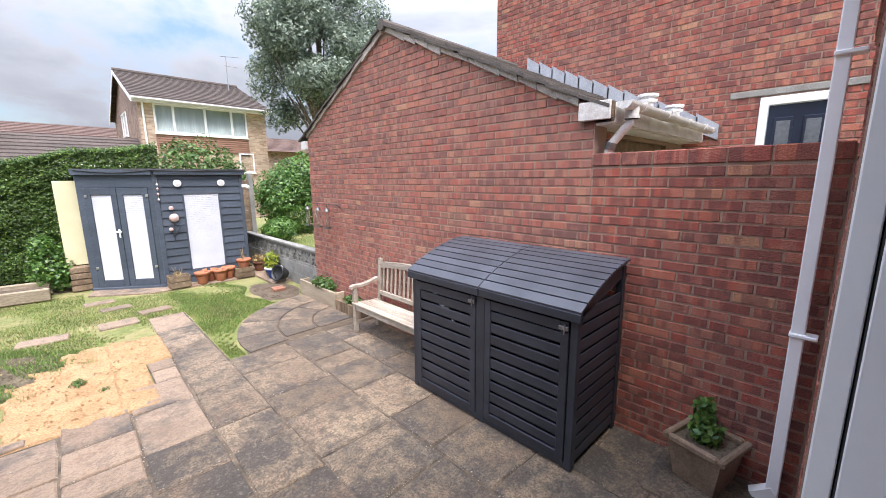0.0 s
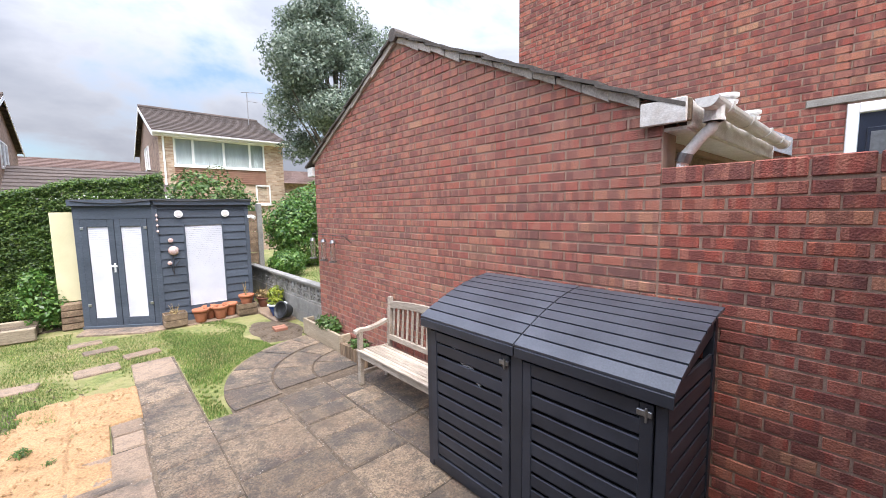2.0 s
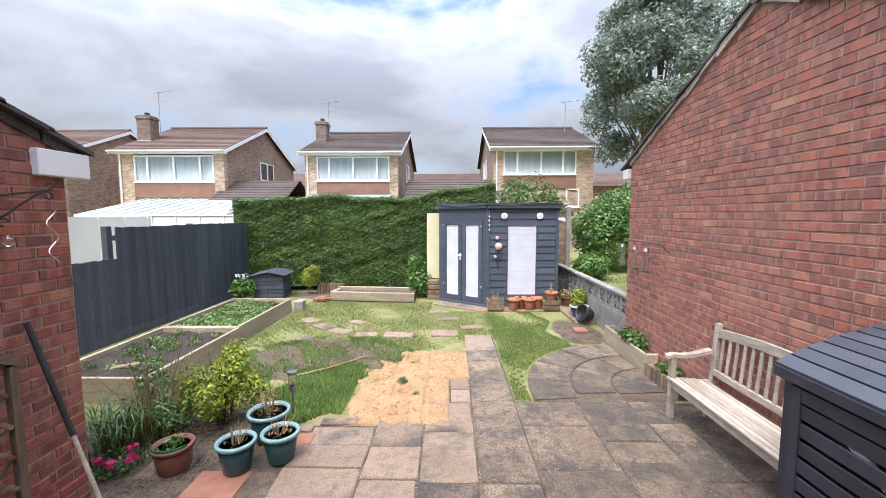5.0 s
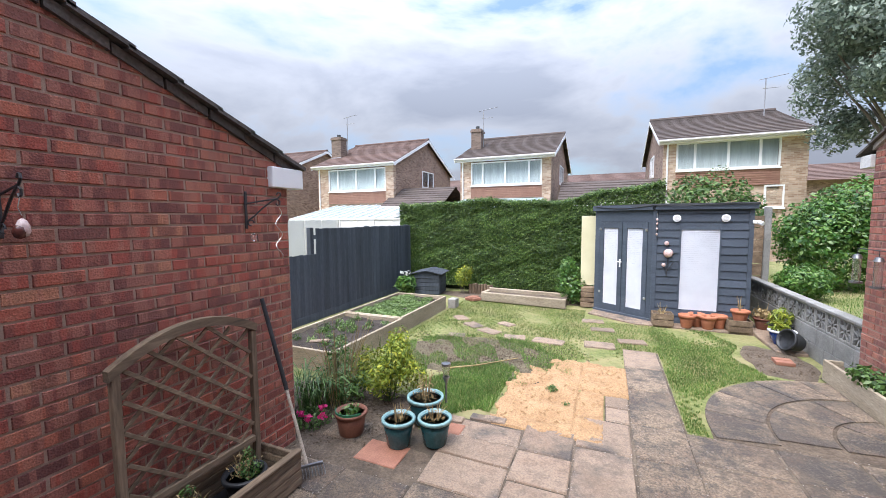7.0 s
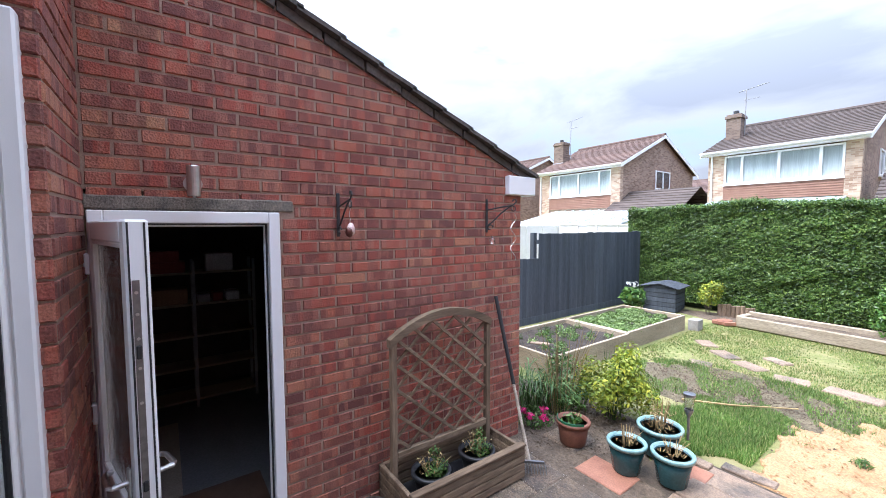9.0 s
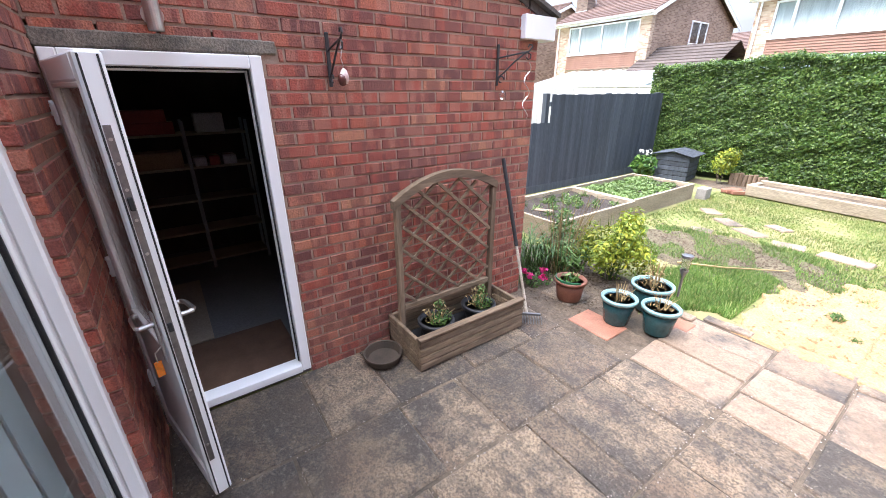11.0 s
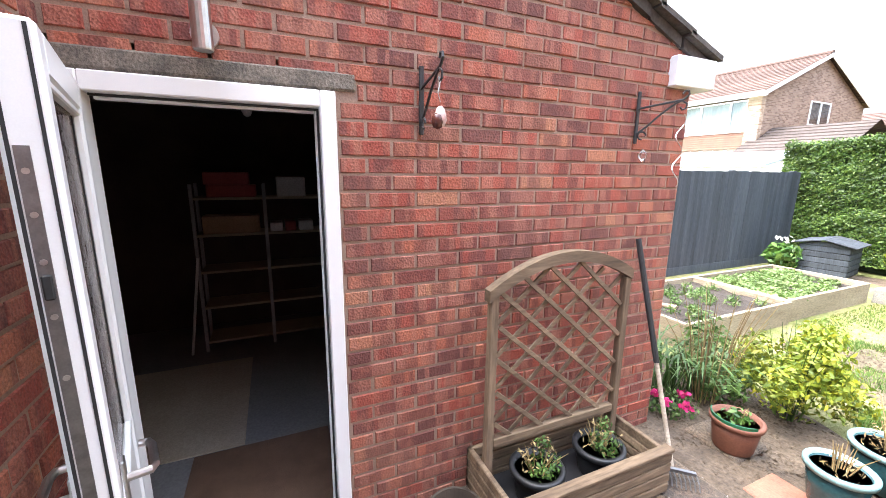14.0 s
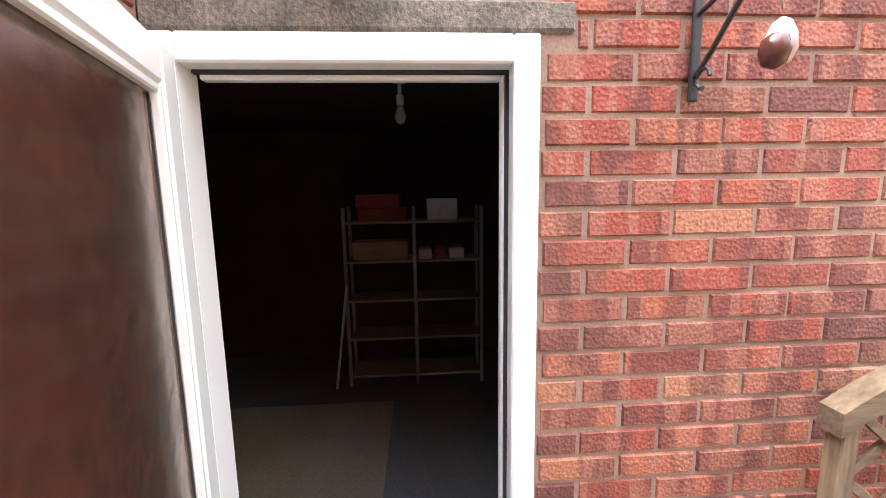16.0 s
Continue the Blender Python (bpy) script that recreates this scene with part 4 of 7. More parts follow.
def in_sand(x, y):
    w = 0.09 * noise.noise((x * 4, y * 4, 2.0)) + 0.05 * noise.noise((x * 14, y * 14, 2.0))
    if y < 4.14 or y > 6.16 + w or x > 0.66 - 0.0:
        return False
    if x > 0.39 and y < 5.22:
        return False
    left = -0.68 + w if y < 5.5 else (-0.30 + w if y > 5.75 else -0.52 + w)
    return x > left


vs, idx, fs = [], {}, []
X0, X1, Y0, Y1 = -0.85, 0.68, 4.1, 6.3
for j in range(n + 1):
    for i in range(n + 1):
        x, y = X0 + (X1 - X0) * i / n, Y0 + (Y1 - Y0) * j / n
        if in_sand(x, y):
            h = 0.010 + 0.022 * noise.fractal((x * 4, y * 4, 5.0), 0.6, 2.2, 6) - 0.02 * max(0, 1 - abs(x - 0.13) / 0.03) - 0.02 * max(0, 1 - abs(y - 5.25) / 0.03) * (x > 0.1)
            idx[i, j] = len(vs)
            vs.append((x, y, h))
for j in range(n):
    for i in range(n):
        q = [(i, j), (i + 1, j), (i + 1, j + 1), (i, j + 1)]
        if all(k in idx for k in q):
            fs.append([idx[k] for k in q])
edges = {}
for f in fs:
    for a, b in zip(f, f[1:] + f[:1]):
        edges[frozenset((a, b))] = edges.get(frozenset((a, b)), []) + [(a, b)]
low = {}
for e in edges.values():
    if len(e) == 1:
        a, b = e[0]
        for k in (a, b):
            if k not in low:
                low[k] = len(vs)
                vs.append((vs[k][0], vs[k][1], -0.06))
        fs.append([b, a, low[a], low[b]])
solid("sand_bed", Geo().add(vs, fs), "sand", "patch of pale orange building sand where slabs were lifted", "sand", "structure", smooth=True)

STONES = ((0.31, 7.09, 0.46, 0.30, 4), (-0.47, 6.99, 0.50, 0.26, -6), (-1.03, 6.99, 0.36, 0.24, 12), (-1.53, 7.18, 0.40, 0.25, -30), (-1.92, 7.47, 0.40, 0.25, -40), (-2.33, 7.88, 0.36, 0.24, -50),
          (0.80, 7.46, 0.42, 0.22, 10), (0.35, 8.02, 0.40, 0.22, 8), (0.17, 8.58, 0.40, 0.25, 5), (-1.35, 7.75, 0.32, 0.2, -30), (-2.0, 6.75, 0.3, 0.2, 10))
for x, y, w, d, a in STONES:
    st = new("stepping_stone", Geo().box(-w / 2, w / 2, -d / 2, d / 2, -0.05, 0.002, 0.012).mesh("stepping_stone", "slab_warm"))
    st.matrix_basis = pose(x, y, 0.0, 0, 0, a)
    tagged(st, "worn buff stepping stone set in the lawn", "stepping stone", "stepping stones across the lawn")


def patch(name, cx, cy, rx, ry, z, mat, label, seed):
    """An irregular low mound of soil."""
    n, k = 48, 7
    vs, fs = [(cx, cy, z)], []
    for j in range(1, k + 1):
        for i in range(n):
            t = 2 * math.pi * i / n
            w = 1 + 0.22 * noise.noise((math.cos(t) * 1.7 + seed, math.sin(t) * 1.7, seed))
            r = j / k * w
            x, y = cx + rx * r * math.cos(t), cy + ry * r * math.sin(t)
            vs.append((x, y, (z + 0.012 * noise.noise((x * 6, y * 6, seed))) if j < k else -0.03))
    for i in range(n):
        fs.append((0, 1 + i, 1 + (i + 1) % n))
    for j in range(k - 1):
        for i in range(n):
            a, b = 1 + j * n + i, 1 + j * n + (i + 1) % n
            fs.append((a, a + n, b + n, b))
    return solid(name, Geo().add(vs, fs), mat, label, "soil", "structure", smooth=True)


patch("soil_patch", -1.35, 5.95, 1.35, 0.85, -0.008, "seedling_soil", "bare raked soil with seedlings", 1.3)
patch("soil_border", -2.3, 3.72, 1.25, 0.76, -0.012, "soil", "dark soil border by the pots", 4.1)
patch("soil_pots", -1.45, 3.22, 0.62, 0.34, -0.009, "soil", "dark soil between the pots and the paving", 2.9)
patch("soil_corner", 2.62, 7.2, 0.42, 0.75, -0.004, "soil", "dark soil below the low wall", 7.7)
patch("soil_back", -1.7, 10.25, 2.2, 0.5, 0.0, "soil", "dark soil at the foot of the hedge", 9.2)
solid("shed_base", Geo().box(0.9, 3.0, 8.62, 8.98, -0.1, 0.012, 0.008).prism([(0.05, 9.2), (0.95, 8.60), (1.25, 8.95), (0.2, 9.75)], -0.1, 0.008, "z"), "slab_warm", "pale concrete apron in front of the shed", "paving", "structure")

# ---- open white door of the outbuilding ----
dr = thing("door_outbuilding", "white plastic door standing open, obscured glass pane", "door", kind="structure")
fx0, fx1 = LX - 0.085, LX + 0.012
fg = Geo().box(fx0, fx1, DOOR0 + 0.004, DOOR0 + 0.066, DOORZ0, DOORZ1, 0.005).box(fx0, fx1, DOOR1 - 0.066, DOOR1 - 0.002, DOORZ0, DOORZ1, 0.005)
fg.box(fx0, fx1, DOOR0 + 0.066, DOOR1 - 0.066, DOORZ1 - 0.066, DOORZ1, 0.005).box(fx0, fx1 + 0.012, DOOR0 + 0.066, DOOR1 - 0.066, DOORZ0, DOORZ0 + 0.06, 0.005)
part("frame", fg, "upvc", dr)
gk = Geo().box(fx0 + 0.03, fx0 + 0.045, DOOR1 - 0.074, DOOR1 - 0.066, DOORZ0 + 0.06, DOORZ1 - 0.066).box(fx0 + 0.03, fx0 + 0.045, DOOR0 + 0.074, DOOR1 - 0.074, DOORZ1 - 0.074, DOORZ1 - 0.066)
part("gasket", gk, "gasket", dr)
part("rebate", Geo().box(fx0, fx0 + 0.028, DOOR1 - 0.082, DOOR1 - 0.066, DOORZ0 + 0.06, DOORZ1 - 0.066, 0.003).box(fx0, fx0 + 0.028, DOOR0 + 0.082, DOOR1 - 0.082, DOORZ1 - 0.084, DOORZ1 - 0.066, 0.003), "upvc", dr)
LW, LT = 0.735, 0.075
lm = pose(-2.176, 0.157, 0, 0, 0, 14.4)   # leaf along local x, local y is the inner side
lf = Geo()
ZT, ZB = 2.035, 0.07                    # top and bottom of the leaf
lf.box(0, 0.085, 0, LT, ZB, ZT, 0.008, lm).box(LW - 0.07, LW, 0, LT, ZB, ZT, 0.008, lm)
lf.box(0.085, LW - 0.07, 0, LT, ZT - 0.088, ZT, 0.008, lm).box(0.085, LW - 0.07, 0, LT, ZB, 0.19, 0.008, lm).box(0.085, LW - 0.07, 0.008, LT - 0.008, 0.19, 0.86, 0.004, lm)
leaf = part("leaf", lf, "upvc", dr)
bead = Geo()
for y0 in (0.003, LT - 0.023):
    bead.box(0.085, 0.103, y0, y0 + 0.02, 0.885, ZT - 0.088, 0.004, lm).box(LW - 0.088, LW - 0.07, y0, y0 + 0.02, 0.885, ZT - 0.088, 0.004, lm)
    bead.box(0.103, LW - 0.088, y0, y0 + 0.02, ZT - 0.106, ZT - 0.088, 0.004, lm).box(0.085, LW - 0.07, y0, y0 + 0.02, 0.855, 0.885, 0.004, lm)
part("glazing_bead", bead, "upvc", leaf)
part("pane", Geo().box(0.10, LW - 0.085, LT / 2 - 0.012, LT / 2 + 0.012, 0.88, ZT - 0.10, 0, lm), "glass_obscure", leaf)
part("pane_gasket", Geo().box(0.103, 0.107, LT / 2 + 0.012, LT / 2 + 0.016, 0.885, ZT - 0.106, 0, lm).box(LW - 0.092, LW - 0.088, LT / 2 + 0.012, LT / 2 + 0.016, 0.885, ZT - 0.106, 0, lm), "gasket", leaf)
part("seal", Geo().box(LW, LW + 0.002, 0.008, 0.014, 0.08, ZT - 0.01, 0, lm).box(LW, LW + 0.002, 0.058, 0.064, 0.08, ZT - 0.01, 0, lm), "gasket", leaf)
lk = part("lock_strip", Geo().box(LW - 0.002, LW + 0.003, 0.017, 0.039, 0.30, 1.815, 0, lm), "dull_steel", leaf, "grey steel lock strip")
for z in (0.4, 0.72, 1.36, 1.49, 1.60, 1.69, 1.77):
    part("screw", Geo().tube([lm @ Vector((LW + 0.001, 0.028, z)), lm @ Vector((LW + 0.0055, 0.028, z))], 0.006, 8), "steel", lk)
part("latch", Geo().box(LW, LW + 0.010, 0.020, 0.036, 1.525, 1.575, 0.003, lm).box(LW, LW + 0.010, 0.020, 0.036, 1.02, 1.06, 0.003, lm), "gasket", lk)
for side, y in (("out", -0.004), ("in", LT + 0.004)):
    s = -1 if side == "out" else 1
    h = part("handle", Geo().box(LW - 0.082, LW - 0.048, min(y, y + s * 0.008), max(y, y + s * 0.008), 0.86, 1.10, 0.003, lm)
             .tube([lm @ Vector(p) for p in ((LW - 0.065, y, 1.045), (LW - 0.065, y + s * 0.055, 1.045), (LW - 0.08, y + s * 0.062, 1.045), (LW - 0.17, y + s * 0.058, 1.045), (LW - 0.20, y + s * 0.05, 1.04), (LW - 0.205, y + s * 0.03, 1.04))], 0.0105, 10), "steel", leaf, "bright steel lever handle", smooth=False)
for z in (0.35, 1.05, 1.78):
    part("hinge", Geo().box(-0.02, 0.03, -0.02, 0.012, z, z + 0.10, 0.006, lm), "upvc", leaf)
kt = thing("key_tag", "orange key tag hanging from the door lock", "key tag")
part("tag", Geo().box(LW - 0.068, LW - 0.064, -0.052, -0.024, 0.80, 0.875, 0.0015, lm), "orange", kt)
part("ring", Geo().tube([lm @ Vector((LW - 0.065, -0.012, 0.935)), lm @ Vector((LW - 0.066, -0.038, 0.915)), lm @ Vector((LW - 0.066, -0.038, 0.87))], 0.003, 6), "steel", kt)

wlamp = thing("wall_lamp", "brushed steel cylinder wall lamp above the door", "lamp")
part("cylinder", Geo().lathe([(0.002, 0), (0.030, 0.0), (0.032, 0.004), (0.032, 0.156), (0.030, 0.16), (0.002, 0.16)], (LX + 0.085, 0.595, 2.168), 20), "steel", wlamp, smooth=False)
part("mount", Geo().tube([(LX + 0.006, 0.595, 2.238), (LX + 0.02, 0.595, 2.238)], 0.045, 20).box(LX + 0.015, LX + 0.06, 0.585, 0.605, 2.228, 2.248), "steel", wlamp)


def bracket(y, z, swing, ball):
    b = thing("hanging_bracket", "black wrought iron hanging basket bracket", "bracket", group="wall brackets")
    part("back_bar", Geo().box(LX + 0.004, LX + 0.016, y - 0.011, y + 0.011, z - 0.27, z + 0.02, 0.003), "black_iron", b)
    d = Vector((math.cos(swing), math.sin(swing), 0))
    o = Vector((LX + 0.014, y, z))
    pts = [o + d * k + Vector((0, 0, h)) for k, h in ((0, -0.215), (0.05, -0.175), (0.12, -0.105), (0.19, -0.05), (0.23, -0.028), (0.252, -0.003), (0.247, 0.014), (0.229, 0.016), (0.22, -0.002))]
    part("brace", Geo().tube(pts, 0.006, 6), "black_iron", b)
    part("arm", Geo().tube([o + d * k + Vector((0, 0, h)) for k, h in ((0, -0.075), (0.10, -0.055), (0.22, -0.033))], 0.006, 6), "black_iron", b)
    part("scroll", Geo().tube([o + d * (0.03 + 0.022 * math.cos(a)) + Vector((0, 0, -0.225 + 0.022 * math.sin(a))) for a in [k * 0.6 for k in range(9)]], 0.005, 6), "black_iron", b)
    part("hook", Geo().tube([o + d * k + Vector((0, 0, h)) for k, h in ((0.215, -0.035), (0.245, -0.052), (0.243, -0.078), (0.225, -0.086), (0.212, -0.07))], 0.005, 6), "black_iron", b)
    tip = o + d * 0.23 + Vector((0, 0, -0.08))
    if ball:
        w = thing("hanging_bauble", "pink and white ceramic bauble on a wire", "ornament")
        part("wire", Geo().tube([tip, tip + Vector((0.003, -0.012, -0.05)), tip + Vector((0, 0, -0.085))], 0.0022, 5), "steel", w)
        part("bauble", Geo().lathe([(0.004, -0.050), (0.018, -0.045), (0.026, -0.024), (0.024, 0.0), (0.015, 0.023), (0.004, 0.032)], tip + Vector((0, 0, -0.130)), 18), "pink_shell", w, smooth=True)
        part("dark_lobe", Geo().lathe([(0.003, -0.050), (0.018, -0.042), (0.025, -0.020), (0.021, 0.002), (0.003, 0.016)], tip + Vector((0.004, -0.013, -0.138)), 18), "bauble_brown", w, smooth=True)
    else:
        w = thing("wind_spinner", "twisted silver wire wind spinner on a chain", "ornament")
        part("spiral", Geo().tube([tip + Vector((0.012 * math.cos(a), 0.03 * math.sin(a), -0.03 - 0.028 * a)) for a in [k * 0.5 for k in range(30)]], 0.003, 5), "steel", w)
        part("drop", Geo().lathe([(0.002, 0), (0.022, 0.02), (0.026, 0.04), (0.002, 0.07)], o + d * 0.03 + Vector((0.02, 0, -0.37)), 12), "lamp_glass", w)


bracket(1.410, 2.206, radians(-2), True)
bracket(2.745, 2.216, radians(52), False)

# ---- arched trellis planter ----
tp = thing("trellis_planter", "weathered timber trough planter with an arched lattice trellis", "planter")
PX0, PX1, PY0, PY1 = -2.205, -1.715, 1.68, 2.715
for side, y in (("a", PY0), ("b", PY1 - 0.03)):
    for k in range(4):
        part("end_board", Geo().box(PX0, PX1 - 0.032, y, y + 0.03, 0.012 + k * 0.063, 0.068 + k * 0.063, 0.005), "old_wood", tp)
for x in (PX1 - 0.03, PX0):
    for k in range(4):
        part("side_board", Geo().box(x, x + 0.03, PY0, PY1, 0.012 + k * 0.063, 0.068 + k * 0.063, 0.005), "old_wood", tp)
part("rim", Geo().box(PX1 - 0.05, PX1 + 0.008, PY0 - 0.005, PY1 + 0.005, 0.265, 0.285, 0.004), "old_wood", tp)
part("base", Geo().box(PX0 + 0.03, PX1 - 0.03, PY0 + 0.03, PY1 - 0.03, 0.02, 0.04), "dark_inside", tp)
TX = -2.07
for y in (1.735, 2.625):
    part("post", Geo().box(TX - 0.022, TX + 0.022, y - 0.022, y + 0.022, 0.06, 1.19, 0.004), "old_wood_x", tp)
arch = Geo()
ap = []
for k in range(15):
    u = k / 14
    ap.append((1.70 + u * 0.95, 1.183 + 0.150 * (1 - (2 * u - 1) ** 2) + 0.025 * u))
arch.prism([(y, z + 0.03) for y, z in ap] + [(y, z - 0.03) for y, z in reversed(ap)], TX - 0.028, TX + 0.028, "x")
part("arch_rail", arch, "old_wood", tp)
part("bottom_rail", Geo().box(TX - 0.02, TX + 0.02, 1.757, 2.603, 0.335, 0.385, 0.004), "old_wood", tp)


def arch_z(y):
    u = min(max((y - 1.70) / 0.95, 0), 1)
    return 1.183 + 0.150 * (1 - (2 * u - 1) ** 2) + 0.025 * u - 0.03


for sgn, xx in ((-1, TX + 0.009), (1, TX - 0.009)):
    for k in range(9):
        c = (1.757 + (k - 3.5) * 0.21) if sgn > 0 else (2.603 - (k - 3.5) * 0.21)
        pts = []
        for i in range(81):
            z = 0.38 + i * 0.0135
            y = c + sgn * (z - 0.38) * 1.15
            if 1.757 < y < 2.603 and z < arch_z(y):
                pts.append((y, z))
        if len(pts) > 6:
            part("lattice_slat", Geo().bar((xx, *pts[0]), (xx, *pts[-1]), 0.024, 0.012, (1, 0, 0), 0.002), "old_wood", tp)
prng = np.random.default_rng(21)


def pot(name, label, cat, at, r0, r1, h, mat, rim_mat=None, fill="soil", group="", lip=0.02, n=28, tilt=(0, 0)):
    """A flower pot: wall with an inside, a rolled rim, soil."""
    t = thing(name, label, cat, pose(*at, tilt[0], tilt[1], 0), group)
    w = 0.014
    part("body", Geo().lathe([(r0 * 0.3, 0.0), (r0 * 0.94, 0.0), (r0, 0.012), (r0 + (r1 - r0) * 0.5, h * 0.5), (r1, h - lip), (r1 - w, h - lip), (r0 - w * 0.5, 0.03), (r0 * 0.3, 0.03)], (0, 0, 0), n), mat, t, smooth=True)
    part("rim", Geo().lathe([(r1 - w, h - lip * 1.6), (r1 + 0.012, h - lip * 1.5), (r1 + 0.014, h - 0.006), (r1 + 0.006, h), (r1 - w + 0.003, h), (r1 - w - 0.001, h - lip * 1.6)], (0, 0, 0), n), rim_mat or mat, t, smooth=True)
    if fill:
        g = Geo()
        vs, fs = [(0, 0, h - 0.05)], []
        for j in (1, 2, 3):
            for i in range(18):
                a = 2 * math.pi * i / 18
                rr = (r1 - w) * 0.97 * j / 3
                vs.append((rr * math.cos(a), rr * math.sin(a), h - 0.055 + 0.014 * noise.noise((math.cos(a) * j + at[0] * 7, math.sin(a) * j, at[1] * 5))))
        for i in range(18):
            fs.append((0, 1 + i, 1 + (i + 1) % 18))
            for j in (0, 1):
                a, b = 1 + j * 18 + i, 1 + j * 18 + (i + 1) % 18
                fs.append((a, a + 18, b + 18, b))
        part("soil", g.add(vs, fs), fill, t)
    return t


def plant(name, label, at, blobs, n, size, mat, seed, stem_n=8, stem_h=0.2, spread=0.15, stem_mat="bark", aspect=0.5, category="plant", shell=0.3):
    t = thing(name, label, category, at)
    r = np.random.default_rng(seed)
    p, d = blob_points(r, blobs, n, shell)
    p[:, 2] = np.maximum(p[:, 2], 0.005)
    d[:, 2] += 0.35
    lv = new("leaves", leaf_mesh("leaves", p, d, size, mat, r, aspect))
    lv.parent = t
    if stem_n:
        part("stalk_tuft", stems(Geo(), r, (0, 0, 0), stem_n, spread, stem_h), stem_mat, t)
    return t


for y, sd_, hh in ((1.98, 31, 0.16), (2.42, 32, 0.20)):
    pot("flower_pot", "dark plastic pot standing in the planter", "pot", (-1.96, y, 0.041), 0.10, 0.135, 0.19, "black_plastic", group="pots in the planter")
    plant("small_plant", "straggly green plant with dry stems in the planter", (-1.96, y, 0.18), [(0.03, 0.02, 0.07, 0.09, 0.10, 0.07), (-0.03, 0.05, 0.13, 0.05, 0.05, 0.06)], 260, 0.026, "mid_leaf", sd_, 0)
    plant("dry_stalks", "dry brown stalks in the planter", (-1.96, y, 0.18), [(0, 0, 0.1, 0.12, 0.13, 0.09)], 60, 0.03, "dry", sd_ + 50, 16, hh, 0.16, "dry", 0.3)
sc = solid("saucer", Geo().lathe([(0.02, 0.0), (0.125, 0.0), (0.14, 0.055), (0.15, 0.06), (0.148, 0.068), (0.136, 0.066), (0.118, 0.012), (0.02, 0.012)], (-2.02, 1.53, 0.004), 36), "saucer_brown", "dark brown plant saucer on the paving", "saucer")

rk = thing("rake", "garden rake leaning on the wall, black grip", "rake")
ra, rb = Vector((-2.19, 2.835, 1.38)), Vector((-1.80, 2.86, 0.05))
mid_ = ra.lerp(rb, 0.55)
part("grip", Geo().tube([ra, mid_], 0.017, 10), "black_plastic", rk)
part("shaft", Geo().tube([mid_, rb], 0.013, 10), "bench_wood", rk)
rh = Geo().bar((-1.86, 2.76, 0.055), (-1.70, 2.93, 0.055), 0.02, 0.02)
part("head", rh, "dull_steel", rk)
for k in range(11):
    p = Vector((-1.86, 2.76, 0.05)).lerp(Vector((-1.70, 2.93, 0.05)), k / 10)
    part("tine", Geo().tube([p, p + Vector((0.045, -0.035, -0.012)), p + Vector((0.065, -0.05, -0.045))], 0.004, 5), "dull_steel", rk)

# ---- pots and border ----
bpot = pot("flower_pot", "brown plastic pot with a green plastic rim strip", "pot", (-1.80, 3.45, 0.012), 0.115, 0.140, 0.215, "brown_plastic")
plant("pot_plant", "small green plant in the brown pot", (-1.80, 3.45, 0.17), [(0, 0, 0.05, 0.10, 0.10, 0.07)], 120, 0.045, "laurel", 611, 6, 0.12, 0.08, "dry", 0.4)
part("green_strip", Geo().prism([(0.158 * 0.93 * math.cos(radians(a)), 0.158 * 0.93 * math.sin(radians(a))) for a in range(200, 345, 12)] + [(0.150 * 0.93 * math.cos(radians(a)), 0.150 * 0.93 * math.sin(radians(a))) for a in range(332, 199, -12)], 0.185, 0.235, "z"), "green_plastic", bpot)
solid("border_stone", Geo().box(-2.06, -1.70, 3.34, 3.68, -0.04, 0.012, 0.015), "slab", "flat grey stone under the brown pot", "stone")
for (x, y, r0, r1, h) in ((-1.30, 3.465, 0.104, 0.140, 0.25), (-1.005, 3.60, 0.104, 0.142, 0.25), (-1.25, 3.92, 0.13, 0.172, 0.26)):
    pot("glazed_pot", "dark teal glazed pot with a pale worn rim", "pot", (x, y, 0.002), r0, r1, h, "teal_glaze", "teal_rim", group="teal glazed pots")
    plant("dry_plant", "withered brown plant in the teal pot", (x, y, h - 0.06), [(0, 0, 0.06, r1 * 0.75, r1 * 0.75, 0.08 + 0.12 * (y > 3.8))], 50 + 240 * (y > 3.8), 0.035, "dry", int(x * 100) + 500, 11, 0.22 + 0.12 * (y > 3.8), 0.13, "dry", 0.22)
sl = thing("solar_lamp", "small glass and metal solar stake lamp", "lamp")
part("stake", Geo().tube([(-1.05, 3.98, 0.2), (-1.05, 3.98, 0.42)], 0.011, 8), "dull_steel", sl)
part("cone", Geo().lathe([(0.012, 0.40), (0.034, 0.45), (0.034, 0.465), (0.012, 0.465)], (-1.05, 3.98, 0), 14), "dull_steel", sl)
part("shade", Geo().lathe([(0.03, 0.465), (0.04, 0.58), (0.036, 0.58), (0.027, 0.465)], (-1.05, 3.98, 0), 14), "lamp_glass", sl)
part("cap", Geo().lathe([(0.005, 0.578), (0.046, 0.578), (0.046, 0.60), (0.005, 0.606)], (-1.05, 3.98, 0), 14), "dull_steel", sl)
for x, y, w, d in ((-1.37, 3.30, 0.40, 0.30), (-0.98, 3.86, 0.26, 0.26)):
    solid("terracotta_tile", Geo().box(x - w / 2, x + w / 2, y - d / 2, y + d / 2, -0.04, 0.001, 0.006), "terracotta_tile", "square orange terracotta floor tile", "tile", group="terracotta tiles")
for i, (x, y) in enumerate(((-0.74, 4.19), (-0.60, 4.2), (-1.0, 4.06))):
    solid("edging_brick", Geo().box(x - 0.12, x + 0.10, y - 0.055, y + 0.05, -0.04, 0.012 + 0.004 * i, 0.008), "slab_warm", "loose pale edging brick at the paving edge", "brick", group="edging bricks")
gs_ = np.random.default_rng(612)
clumps = []
